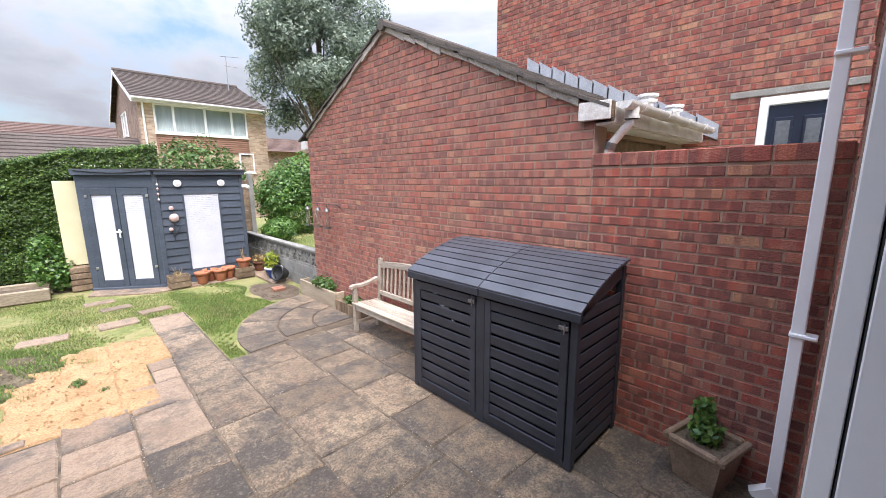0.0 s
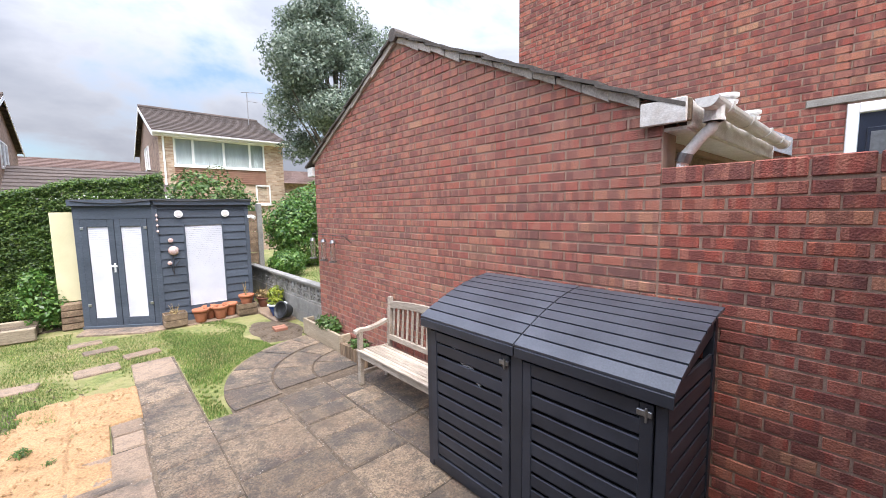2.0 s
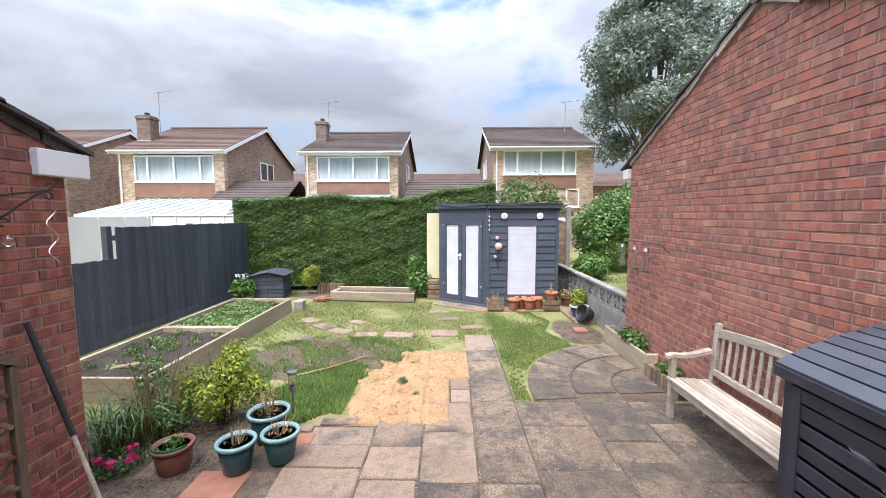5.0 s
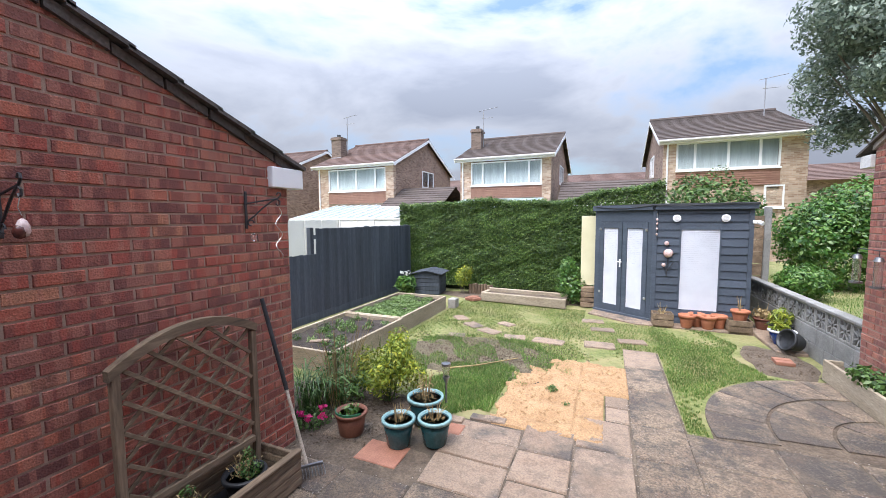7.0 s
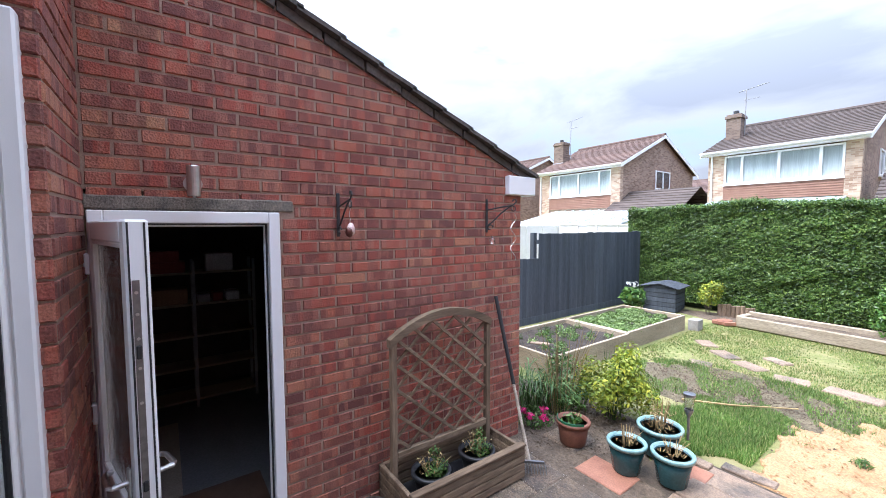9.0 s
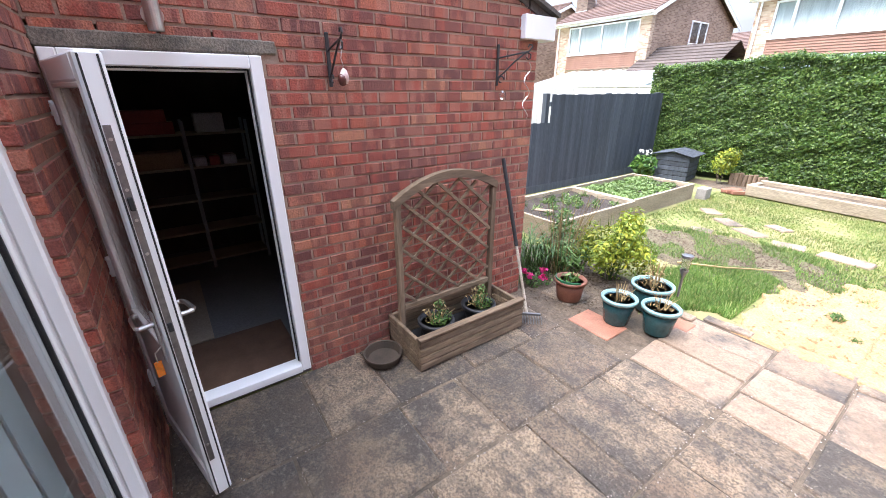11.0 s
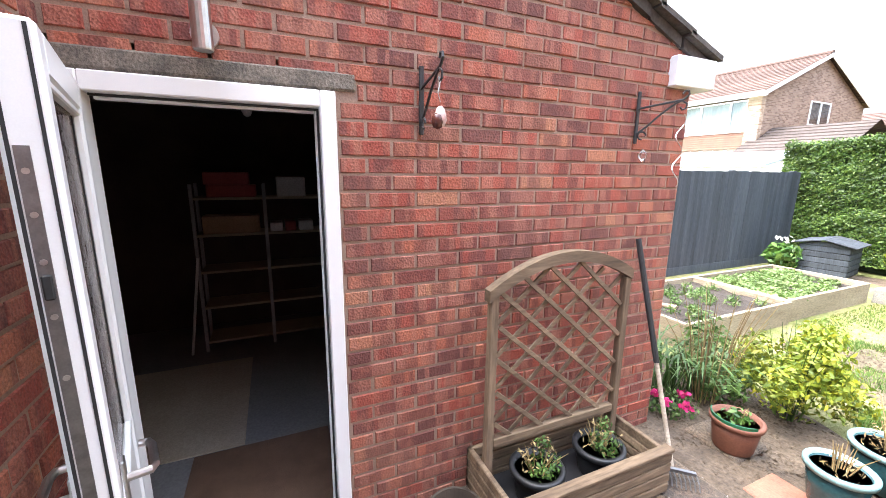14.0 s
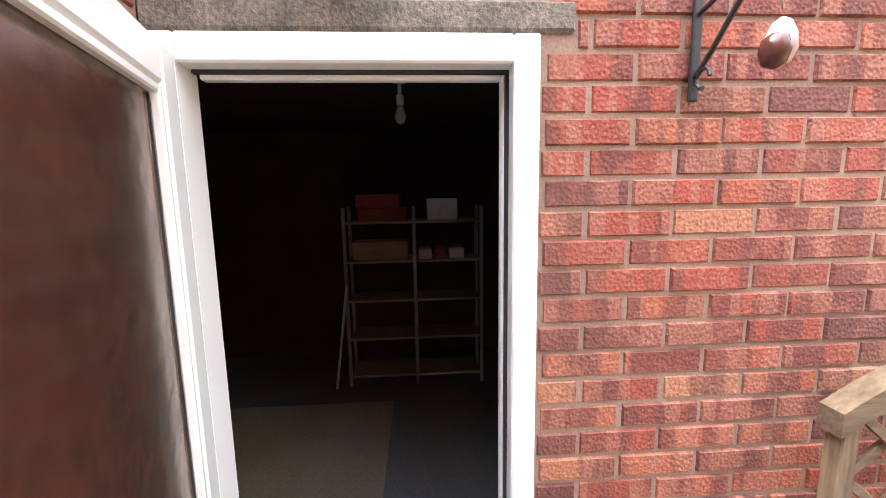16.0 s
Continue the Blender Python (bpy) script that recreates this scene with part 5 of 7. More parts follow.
for k in range(17):
    a_, q_ = gs_.uniform(0, 2 * math.pi), gs_.uniform(0.05, 1.0) ** 0.6
    w_ = gs_.uniform(0.09, 0.15)
    clumps.append((0.40 * q_ * math.cos(a_), 0.34 * q_ * math.sin(a_), gs_.uniform(0.16, 0.50) + 0.26 * (1 - q_), w_, w_, w_ * gs_.uniform(1.0, 1.7)))
plant("golden_shrub", "golden yellow and green leafed shrub", (-1.86, 4.22, 0), clumps + [(0, 0, 0.30, 0.38, 0.33, 0.28), (0.12, -0.05, 0.46, 0.24, 0.22, 0.22)], 5200, 0.048, "yellow_leaf", 61, 26, 0.74, 0.42, "mid_leaf", 0.42, "shrub", 0.15)
plant("green_shrub", "dark green leafy shrub in the border", (-2.36, 4.08, 0), [(0, 0, 0.24, 0.36, 0.32, 0.24), (0.2, -0.2, 0.16, 0.2, 0.18, 0.16), (-0.15, 0.1, 0.42, 0.18, 0.16, 0.2)], 1500, 0.045, "mid_leaf", 62, 10, 0.5, 0.3, category="shrub")
plant("wild_stems", "tall thin dry flower stems in the border", (-2.25, 3.85, 0), [(0, 0, 0.55, 0.28, 0.25, 0.3)], 90, 0.03, "dry", 618, 30, 0.95, 0.42, "dry", 0.3, "plant", 0.1)
gr = np.random.default_rng(5)
ggs = Geo()
for k in range(130):
    a = gr.uniform(0, 2 * math.pi)
    L = gr.uniform(0.3, 0.6)
    o = Vector((-2.45 + gr.normal(0, 0.12), 3.75 + gr.normal(0, 0.16), 0))
    d = Vector((math.cos(a), math.sin(a), 0))
    s = d.cross(Vector((0, 0, 1))) * 0.006
    p = [o, o + d * L * 0.2 + Vector((0, 0, L * 0.6)), o + d * L * 0.55 + Vector((0, 0, L * 0.8)), o + d * L * 0.9 + Vector((0, 0, L * 0.62))]
    ggs.add([p[0] - s, p[0] + s, p[1] - s, p[1] + s, p[2] - s, p[2] + s, p[3]], [(0, 1, 3, 2), (2, 3, 5, 4), (4, 5, 6)])
solid("long_grass", ggs, "mid_leaf", "clump of long arching grass leaves", "grass")
plant("dianthus", "low plant with bright pink flowers", (-2.28, 3.45, 0), [(0, 0, 0.06, 0.22, 0.2, 0.07)], 500, 0.035, "mid_leaf", 63, 6, 0.12, 0.1, category="flowers")
fr_ = np.random.default_rng(9)
for x, y in ((-2.2, 3.33), (-2.1, 3.4), (-2.33, 3.36), (-2.22, 3.55)):
    pp, dd = blob_points(fr_, [(x, y, 0.13, 0.045, 0.045, 0.03)], 26, 0.4)
    f = new("pink_flower", leaf_mesh("pink_flower", pp, dd, 0.035, "pink_flower", fr_, 0.8))
    tagged(f, "bright pink flower head", "flower", "pink flowers in the border")
solid("fallen_stick", Geo().tube([(-1.6, 5.2, 0.015), (-1.2, 5.45, 0.03), (-0.75, 5.95, 0.02)], [0.012, 0.01, 0.007], 6), "dry", "long dry stick lying on the soil", "stick")
plant("weed_tuft", "small green weed growing in the sand", (-0.17, 5.05, 0.015), [(0, 0, 0.03, 0.07, 0.07, 0.04)], 120, 0.045, "mid_leaf", 64, 0, aspect=0.2)
plant("weed_tuft", "small green weed growing in the sand", (0.02, 4.75, 0.015), [(0, 0, 0.015, 0.05, 0.04, 0.02)], 40, 0.035, "mid_leaf", 65, 0, aspect=0.2)

# ---- raised beds ----
def raised_bed(x0, x1, y0, y1, z1, label):
    b = thing("raised_bed", label, "raised bed", group="raised beds")
    for nm, bx in (("front_board", (x1 - 0.045, x1, y0, y1)), ("back_board", (x0, x0 + 0.045, y0, y1)), ("end_board", (x0 + 0.045, x1 - 0.045, y0, y0 + 0.045)), ("end_board", (x0 + 0.045, x1 - 0.045, y1 - 0.045, y1))):
        part(nm, Geo().box(*bx, -0.03, z1, 0.006), "sleeper", b)
    g = Geo()
    n = 24
    vs, fs = [], []
    for j in range(n + 1):
        for i in range(n + 1):
            x, y = x0 + 0.045 + (x1 - x0 - 0.09) * i / n, y0 + 0.045 + (y1 - y0 - 0.09) * j / n
            vs.append((x, y, z1 - 0.07 + 0.035 * noise.noise((x * 5, y * 5, 1.0))))
    for j in range(n):
        for i in range(n):
            fs.append((j * (n + 1) + i, j * (n + 1) + i + 1, (j + 1) * (n + 1) + i + 1, (j + 1) * (n + 1) + i))
    part("soil", g.add(vs, fs), "bed_soil", b)
    return b


raised_bed(-4.15, -2.90, 4.55, 6.46, 0.27, "raised timber vegetable bed with dark soil and seedlings")
raised_bed(-4.17, -2.94, 6.49, 8.55, 0.27, "raised timber vegetable bed full of green leaves")
cr = np.random.default_rng(11)
for k in range(60):
    x, y = cr.uniform(-4.0, -3.08), cr.uniform(6.65, 8.4)
    plant("vegetable", "leafy green vegetable plant in the raised bed", (x, y, 0.20), [(0, 0, 0.03, 0.14, 0.15, 0.045)], 190, 0.036, "crop", 900 + k, 0, aspect=0.65)
for k in range(24):
    x, y = cr.uniform(-3.95, -3.05), cr.uniform(4.8, 6.3)
    plant("seedling", "small green seedling in dark soil", (x, y, 0.20), [(0, 0, 0.04, 0.09, 0.10, 0.05)], 60, 0.034, "crop" if k % 2 else "mid_leaf", 950 + k, 3, 0.16, 0.1, "mid_leaf", 0.5)
solid("bed_stone", Geo().box(-0.14, 0.14, -0.05, 0.05, 0, 0.03, 0.01, pose(-3.5, 5.0, 0.21, 0, 0, 30)), "slab_warm", "pale stone lying on the bed soil", "stone")
solid("block", Geo().box(-2.92, -2.74, 8.62, 8.84, -0.03, 0.19, 0.012), "concrete", "grey concrete block at the bed corner", "block")
solid("edge_path", Geo().box(-4.75, -4.2, 4.6, 9.2, -0.05, 0.015, 0.01), "slab_warm", "narrow strip of pale slabs beside the fence", "paving", "structure")

# ---- fence, hedge, composter, sleepers ----
fence = thing("fence", "slate painted close boarded fence with a lower stretch", "fence")
FXX = -5.0
r_ = random.Random(4)
y = 5.2
while y < 10.66:
    h = 1.83 if y > 6.62 else 1.33
    t = 0.012 + r_.uniform(0, 0.008)
    part("fence_board", Geo().box(FXX, FXX + t, y, y + 0.098, 0.13, h + r_.uniform(-0.008, 0.008), 0.003), "fence_paint", fence)
    y += 0.094
part("gravel_board", Geo().box(FXX - 0.02, FXX + 0.02, 5.2, 10.7, -0.02, 0.13, 0.004), "fence_paint", fence)
for y in (5.25, 6.62, 8.6, 10.6):
    part("post", Geo().box(FXX - 0.11, FXX - 0.012, y - 0.05, y + 0.05, 0, 1.85 if y > 6.5 else 1.3, 0.006), "fence_paint", fence)
part("rail", Geo().box(FXX - 0.06, FXX - 0.003, 5.2, 10.7, 0.45, 0.53).box(FXX - 0.06, FXX - 0.003, 5.2, 10.7, 1.12, 1.20).box(FXX - 0.06, FXX - 0.003, 6.62, 10.7, 1.62, 1.70), "fence_paint", fence)

hedge = thing("hedge", "tall clipped dense green hedge", "hedge", at=(0, 0, 0))
hr = np.random.default_rng(17)
# Added near-black box: the shade between the hedge leaves as a solid.
shade_core = Geo()
shade_core.box(-5.3, 1.55, 10.93, 12.1, 0.0, 2.30)
part("shade_core", shade_core, surface("hedge_shadow", (0.010, 0.018, 0.006), (0.02, 0.035, 0.012), 9.0, 60.0, 0.95, 0.8, 0.03), hedge)


def hedge_top(x):
    return 2.44 + 0.05 * np.sin(x * 1.7) + 0.03 * np.sin(x * 4.3 + 1) + np.clip((x + 1.0) * 0.12, 0, 0.32)


n1 = 160000
hx = hr.uniform(-5.35, 1.6, n1)
hz = 0.12 + (hedge_top(hx) - 0.12) * hr.uniform(0, 1, n1) ** 0.9
bump_a = hr.uniform(0, 6.28, 14)
bump_k = hr.normal(0, 1, (14, 2)) * np.linspace(2.0, 22.0, 14)[:, None]
hy = 10.79 + np.abs(hr.normal(0, 0.075, n1))
for (ka, kb), ph, am in zip(bump_k, bump_a, np.linspace(0.009, 0.008, 14)):
    hy += am * np.sin(ka * hx + kb * hz + ph)
hd = np.tile((0.0, -0.75, 0.35), (n1, 1))
n2 = 34000
tx = hr.uniform(-5.35, 1.6, n2)
ty = hr.uniform(10.75, 12.1, n2)
tz = hedge_top(tx) + hr.normal(0, 0.035, n2) + 0.03 * np.sin(tx * 9) * np.cos(ty * 8)
pts = np.concatenate([np.stack([hx, hy, hz], 1), np.stack([tx, ty, tz], 1)])
dirs = np.concatenate([hd, np.tile((0.0, -0.2, 0.8), (n2, 1))])
ob = new("foliage", leaf_mesh("foliage", pts, dirs, 0.045, "hedge", hr, 0.55))
ob.parent = hedge

cb = thing("composter", "slate painted beehive style wooden composter with a pitched lid", "composter")
cm = pose(-4.05, 10.12, 0.0, 0, 0, 8)
for k in range(5):
    s = 0.34 + 0.0 * k
    for m2 in (0, 90, 180, 270):
        part("slat", Geo().box(-s, s, -s - 0.012, -s + 0.012, 0.01 + k * 0.105, 0.105 + k * 0.105, 0.004, cm @ pose(0, 0, 0, 0, 0, m2)), "fence_paint", cb)
# Added dark filler: shade seen between the composter slats.
part("shade_fill", Geo().box(-0.31, 0.31, -0.31, 0.31, 0.02, 0.52, 0, cm), "dark_inside", cb)
for sx in (-1, 1):
    lid = Geo()
    for k in range(6):
        lid.box(0.0, 0.44, -0.42 + k * 0.14, -0.42 + k * 0.14 + 0.132, 0.0, 0.022, 0.004)
    lid.moved(cm @ pose(0, 0, 0.635, 0, 0, 0 if sx > 0 else 180) @ pose(0, 0, 0, 0, 12, 0))
    part("lid_panel", lid, "fence_paint", cb)
part("gable_board", Geo().prism([(-0.36, 0.53), (0.36, 0.53), (0, 0.615)], -0.36, -0.335, "y").moved(cm), "fence_paint", cb)

sp = thing("sleeper_planter", "low planter of pale timber sleepers with soil", "planter")
part("front_sleeper", Geo().bar((-2.42, 9.62, 0.105), (-0.42, 9.42, 0.105), 0.10, 0.21, (0, 0, 1), 0.012), "sleeper", sp)
part("side_sleeper", Geo().bar((-2.42, 9.66, 0.10), (-2.36, 10.06, 0.10), 0.10, 0.20, (0, 0, 1), 0.012), "sleeper", sp)
part("back_sleeper", Geo().bar((-2.38, 10.12, 0.12), (-0.40, 9.98, 0.12), 0.10, 0.24, (0, 0, 1), 0.012), "sleeper", sp)
part("soil", Geo().prism([(-2.36, 9.66), (-0.45, 9.46), (-0.43, 9.94), (-2.34, 10.08)], 0.02, 0.165, "z"), "soil", sp)
bl = thing("log_edging", "row of short upright log edging", "edging")
for k in range(8):
    part("log", Geo().tube([(-3.0 + k * 0.085, 10.42, -0.02), (-3.0 + k * 0.085, 10.42, 0.24 + 0.015 * (k % 3))], 0.042, 10), "old_wood_x", bl)
for k in range(5):
    solid("loose_brick", Geo().box(-0.11, 0.11, -0.05, 0.05, 0, 0.065, 0.006, pose(-2.72 + 0.09 * (k % 3), 9.55 + 0.16 * (k // 3), 0.0 + 0.0 * k, 0, 0, 20 + 14 * k)), "terracotta_tile", "loose red brick lying on the soil", "brick", group="loose bricks by the hedge")
plant("gold_shrub", "small bright yellow shrub by the composter", (-3.18, 10.3, 0.0), [(0, 0, 0.45, 0.24, 0.22, 0.28), (0.12, 0, 0.62, 0.18, 0.18, 0.16)], 900, 0.06, "yellow_leaf", 70, 8, 0.6, 0.2, category="shrub")
plant("lily", "green arum lily with white flowers", (-4.45, 9.45, 0.0), [(0, 0, 0.3, 0.26, 0.3, 0.26)], 420, 0.13, "laurel", 71, 10, 0.5, 0.2, "mid_leaf", 0.4)
pp, dd = blob_points(np.random.default_rng(3), [(-4.42, 9.35, 0.62, 0.16, 0.2, 0.06)], 14, 0.3)
tagged(new("white_flower", leaf_mesh("white_flower", pp, dd, 0.09, "white_flower", np.random.default_rng(3), 0.6)), "white arum lily flower heads", "flower")
plant("green_bush", "leafy green bush beside the cream board", (-0.40, 10.1, 0.0), [(0, 0, 0.45, 0.36, 0.3, 0.42), (-0.05, 0, 0.85, 0.24, 0.22, 0.25), (0.15, -0.1, 0.3, 0.3, 0.25, 0.28)], 1700, 0.075, "laurel", 72, 12, 0.9, 0.3, category="bush")
solid("cream_panel", Geo().box(-0.16, 0.20, 10.06, 10.10, 0.46, 2.06, 0.004), "cream", "plain cream painted board beside the shed", "board")
pw = thing("pallet_stack", "stack of old pallet timber under the cream board", "timber")
for k in range(4):
    part("plank", Geo().box(-0.14, 0.28, 9.78, 10.05, 0.0 + k * 0.115, 0.10 + k * 0.115, 0.006, pose(0.004 * k, 0.01 * (k % 2), 0)), "old_wood", pw)

# ---- corner shed ----
shed = thing("shed", "slate blue painted corner summerhouse with white blinds", "shed")
A, B, C = Vector((0.16, 9.66)), Vector((1.215, 8.96)), Vector((2.735, 8.96))
HS = 2.23
# Solid near-black body puts the shed's inner shade behind its boards.
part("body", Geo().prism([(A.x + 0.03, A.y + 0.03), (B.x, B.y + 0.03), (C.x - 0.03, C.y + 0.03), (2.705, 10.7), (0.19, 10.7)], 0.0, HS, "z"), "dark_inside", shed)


def on_face(p, q):
    d = (q - p).normalized()
    m = Matrix(((d.x, d.y, 0), (-d.y, d.x, 0), (0, 0, 1))).transposed().to_4x4()   # local x along the face, local -y outward
    m.translation = (p.x, p.y, 0)
    return m, (q - p).length


ma, wa = on_face(A, B)
mb, wb = on_face(B, C)
rows = 15
bh = HS / rows
for k in range(rows):
    z0, z1 = k * bh + 0.004, (k + 1) * bh
    for u0, u1 in ((0.0, 0.42), (1.075, wb)) if 0.27 < (z0 + z1) / 2 < 1.86 else ((0.0, wb),):
        part("board", Geo().prism([(-0.022, z0), (0.012, z0), (0.012, z1), (-0.006, z1)], u0, u1, "x").moved(mb), "shed_paint", shed)
    part("side_board", Geo().prism([(8.96, z0), (10.7, z0), (10.7, z1), (8.96, z1)], 2.735, 2.75, "x"), "shed_paint", shed)
    part("side_board", Geo().prism([(9.66, z0), (10.7, z0), (10.7, z1), (9.66, z1)], 0.15, 0.165, "x"), "shed_paint", shed)
part("header", Geo().box(0, wa, -0.02, 0.02, 1.93, HS, 0.004, ma), "shed_paint", shed)
for u in (0.0, wa - 0.11):
    part("door_post", Geo().box(u, u + 0.11, -0.022, 0.02, 0.0, 1.93, 0.005, ma), "shed_paint", shed)
part("corner_post", Geo().box(-0.03, 0.05, -0.03, 0.03, 0, HS, 0.005, mb), "shed_paint", shed)
part("corner_post", Geo().box(wb - 0.05, wb + 0.02, -0.03, 0.03, 0, HS, 0.005, mb), "shed_paint", shed)


def blind(parent, m, u0, u1, z0, z1):
    n = int((z1 - z0) / 0.036)
    for i in range(n):
        a, b = z0 + (z1 - z0) * i / n, z0 + (z1 - z0) * (i + 0.94) / n
        part("blind_slat", Geo().prism([(-0.012, a), (0.004, a + 0.004), (0.004, b), (-0.003, b)], u0, u1, "x").moved(m), "blind", parent, "white blind slat" if i == 0 else "")


dw = (wa - 0.22) / 2
for k in range(2):
    u0 = 0.11 + k * dw
    d = part("door", Geo().box(u0 + 0.004, u0 + 0.10, -0.03, 0.01, 0.05, 1.925, 0.005, ma).box(u0 + dw - 0.10, u0 + dw - 0.004, -0.03, 0.01, 0.05, 1.925, 0.005, ma)
             .box(u0 + 0.10, u0 + dw - 0.10, -0.03, 0.01, 1.80, 1.925, 0.005, ma).box(u0 + 0.10, u0 + dw - 0.10, -0.03, 0.01, 0.05, 0.19, 0.005, ma), "shed_paint", shed)
    blind(d, ma, u0 + 0.10, u0 + dw - 0.10, 0.19, 1.80)
    for z in (0.4, 1.75):
        part("hinge", Geo().box(u0 + (0.0 if k == 0 else dw - 0.05), u0 + (0.05 if k == 0 else dw), -0.04, -0.03, z, z + 0.05, 0.003, ma), "steel", d)
part("sill", Geo().box(0, wa, -0.06, 0.02, 0.0, 0.05, 0.006, ma), "shed_paint", shed)
part("door_handle", Geo().box(0.11 + dw - 0.05, 0.11 + dw - 0.02, -0.045, -0.03, 1.0, 1.16, 0.004, ma).box(0.11 + dw - 0.09, 0.11 + dw + 0.02, -0.075, -0.055, 1.10, 1.125, 0.004, ma), "upvc", shed, "white lever handle")
wnd = part("window_trim", Geo().box(0.42, 0.445, -0.03, 0.01, 0.28, 1.86, 0.004, mb).box(1.05, 1.075, -0.03, 0.01, 0.28, 1.86, 0.004, mb), "shed_paint", shed)
blind(shed, mb, 0.445, 1.05, 0.285, 1.855)
part("roof", Geo().prism([(A.x - 0.06, A.y - 0.06), (B.x - 0.02, B.y - 0.09), (C.x + 0.07, C.y - 0.09), (2.80, 10.8), (0.1, 10.8)], HS, HS + 0.045, "z"), "felt", shed, "dark felted flat roof")
part("fascia", Geo().box(-0.03, wa, -0.085, -0.06, HS - 0.07, HS + 0.03, 0.004, ma).box(0, wb + 0.06, -0.085, -0.06, HS - 0.07, HS + 0.03, 0.004, mb), "shed_paint", shed)
for u in (0.36, 1.12):
    sh_l = thing("shed_light", "round white bulkhead light on the shed", "lamp", group="shed lights")
    part("rim", Geo().tube([mb @ Vector((u, -0.022, 2.0)), mb @ Vector((u, -0.05, 2.0))], 0.068, 20), "upvc", sh_l)
    part("lens", Geo().tube([mb @ Vector((u, -0.05, 2.0)), mb @ Vector((u, -0.062, 2.0))], 0.045, 16), "dirty_white", sh_l)
cab = Geo().tube([(A.x - 0.02 + (B.x - A.x) * t / 12, A.y - 0.1 + (B.y - A.y) * t / 12, HS + 0.02 - 0.05 * math.sin(math.pi * t / 12)) for t in range(13)] + [(1.3 + 1.5 * t / 10, 8.85, HS + 0.02 - 0.02 * math.sin(math.pi * t / 5)) for t in range(11)], 0.008, 6)
solid("cable", cab, "black_plastic", "black light string cable along the shed eaves", "cable")
orn = thing("wall_ornament", "white ceramic flower ornament with black wire stems on the shed", "ornament")
part("flower", Geo().lathe([(0.004, 0.035), (0.06, 0.025), (0.085, 0.0), (0.06, -0.012), (0.004, -0.02)], (0, 0, 0), 20).moved(mb @ pose(0.24, -0.05, 1.34, 90, 0, 0)), "pink_shell", orn, smooth=True)
for u, z, r in ((0.17, 1.12, 0.035), (0.21, 1.53, 0.04)):
    part("bud", Geo().lathe([(0.003, 0.02), (r, 0.008), (r, -0.004), (0.003, -0.01)], (0, 0, 0), 14).moved(mb @ pose(u, -0.04, z, 90, 0, 0)), "pink_shell", orn)
part("stem", Geo().tube([mb @ Vector(p) for p in ((0.24, -0.04, 1.30), (0.23, -0.04, 1.1), (0.22, -0.04, 0.90))], 0.007, 6).tube([mb @ Vector(p) for p in ((0.17, -0.04, 1.12), (0.20, -0.04, 1.0), (0.22, -0.04, 0.95))], 0.006, 6).tube([mb @ Vector(p) for p in ((0.34, -0.04, 1.18), (0.26, -0.04, 1.06), (0.22, -0.04, 0.98))], 0.006, 6), "black_iron", orn)
hv = thing("hanging_chime", "small hanging shell chime on the shed corner", "ornament")
for z in (1.98, 1.90, 1.80, 1.70):
    part("shell", Geo().lathe([(0.003, -0.03), (0.022, 0), (0.003, 0.03)], mb @ Vector((0.035, -0.05, z)), 10), "pink_shell", hv)
part("cord", Geo().tube([mb @ Vector((0.035, -0.05, 1.66)), mb @ Vector((0.035, -0.05, 2.1))], 0.002, 4), "steel", hv)
cam_ = thing("security_lamp", "white security lamp on the shed corner", "lamp")
part("arm", Geo().box(2.73, 2.80, 8.90, 8.98, 1.90, 1.96, 0.006), "upvc", cam_)
part("head", Geo().tube([(2.79, 8.86, 1.93), (2.83, 8.78, 1.90)], 0.035, 12), "upvc", cam_)


def crate(x, y, a, w, d, h, label):
    c = thing("crate", label, "crate", pose(x, y, 0.012, 0, 0, a), "crates by the shed")
    for k in range(2):
        z = k * h / 2
        for s in (-1, 1):
            part("slat", Geo().box(-w / 2, w / 2, s * d / 2 - 0.008, s * d / 2 + 0.008, z + 0.006, z + h / 2 - 0.006, 0.003), "old_wood", c)
            part("slat", Geo().box(s * w / 2 - 0.008, s * w / 2 + 0.008, -d / 2 + 0.01, d / 2 - 0.01, z + 0.006, z + h / 2 - 0.006, 0.003), "old_wood", c)
    part("soil", Geo().box(-w / 2 + 0.01, w / 2 - 0.01, -d / 2 + 0.01, d / 2 - 0.01, 0.0, h - 0.04), "soil", c)


crate(1.37, 8.72, 2, 0.33, 0.26, 0.24, "small weathered wooden crate of soil")
crate(2.55, 8.74, 0, 0.34, 0.28, 0.22, "small weathered wooden crate of soil")
for x, y in ((1.76, 8.68), (2.09, 8.70), (1.94, 8.84), (2.28, 8.83)):
    pot("terracotta_pot", "plain orange terracotta plant pot", "pot", (x, y, 0.013), 0.085, 0.125, 0.24, "terracotta", group="terracotta pots by the shed", lip=0.035)
pot("terracotta_pot", "orange terracotta pot standing on the crate", "pot", (2.57, 8.74, 0.19), 0.09, 0.13, 0.20, "terracotta", lip=0.03)
plant("bare_twigs", "bare twigs in the terracotta pot", (2.57, 8.74, 0.36), [(0, 0, 0.08, 0.06, 0.06, 0.05)], 20, 0.03, "dry", 81, 7, 0.3, 0.08, "dry")
plant("dry_plant", "dry stalks in the crate", (1.37, 8.72, 0.21), [(0, 0, 0.06, 0.1, 0.08, 0.05)], 60, 0.03, "dry", 82, 10, 0.22, 0.12, "dry")
pot("glazed_pot", "blue glazed pot with a white rim", "pot", (2.93, 8.05, 0.03), 0.10, 0.17, 0.23, "blue_glaze", "blind")
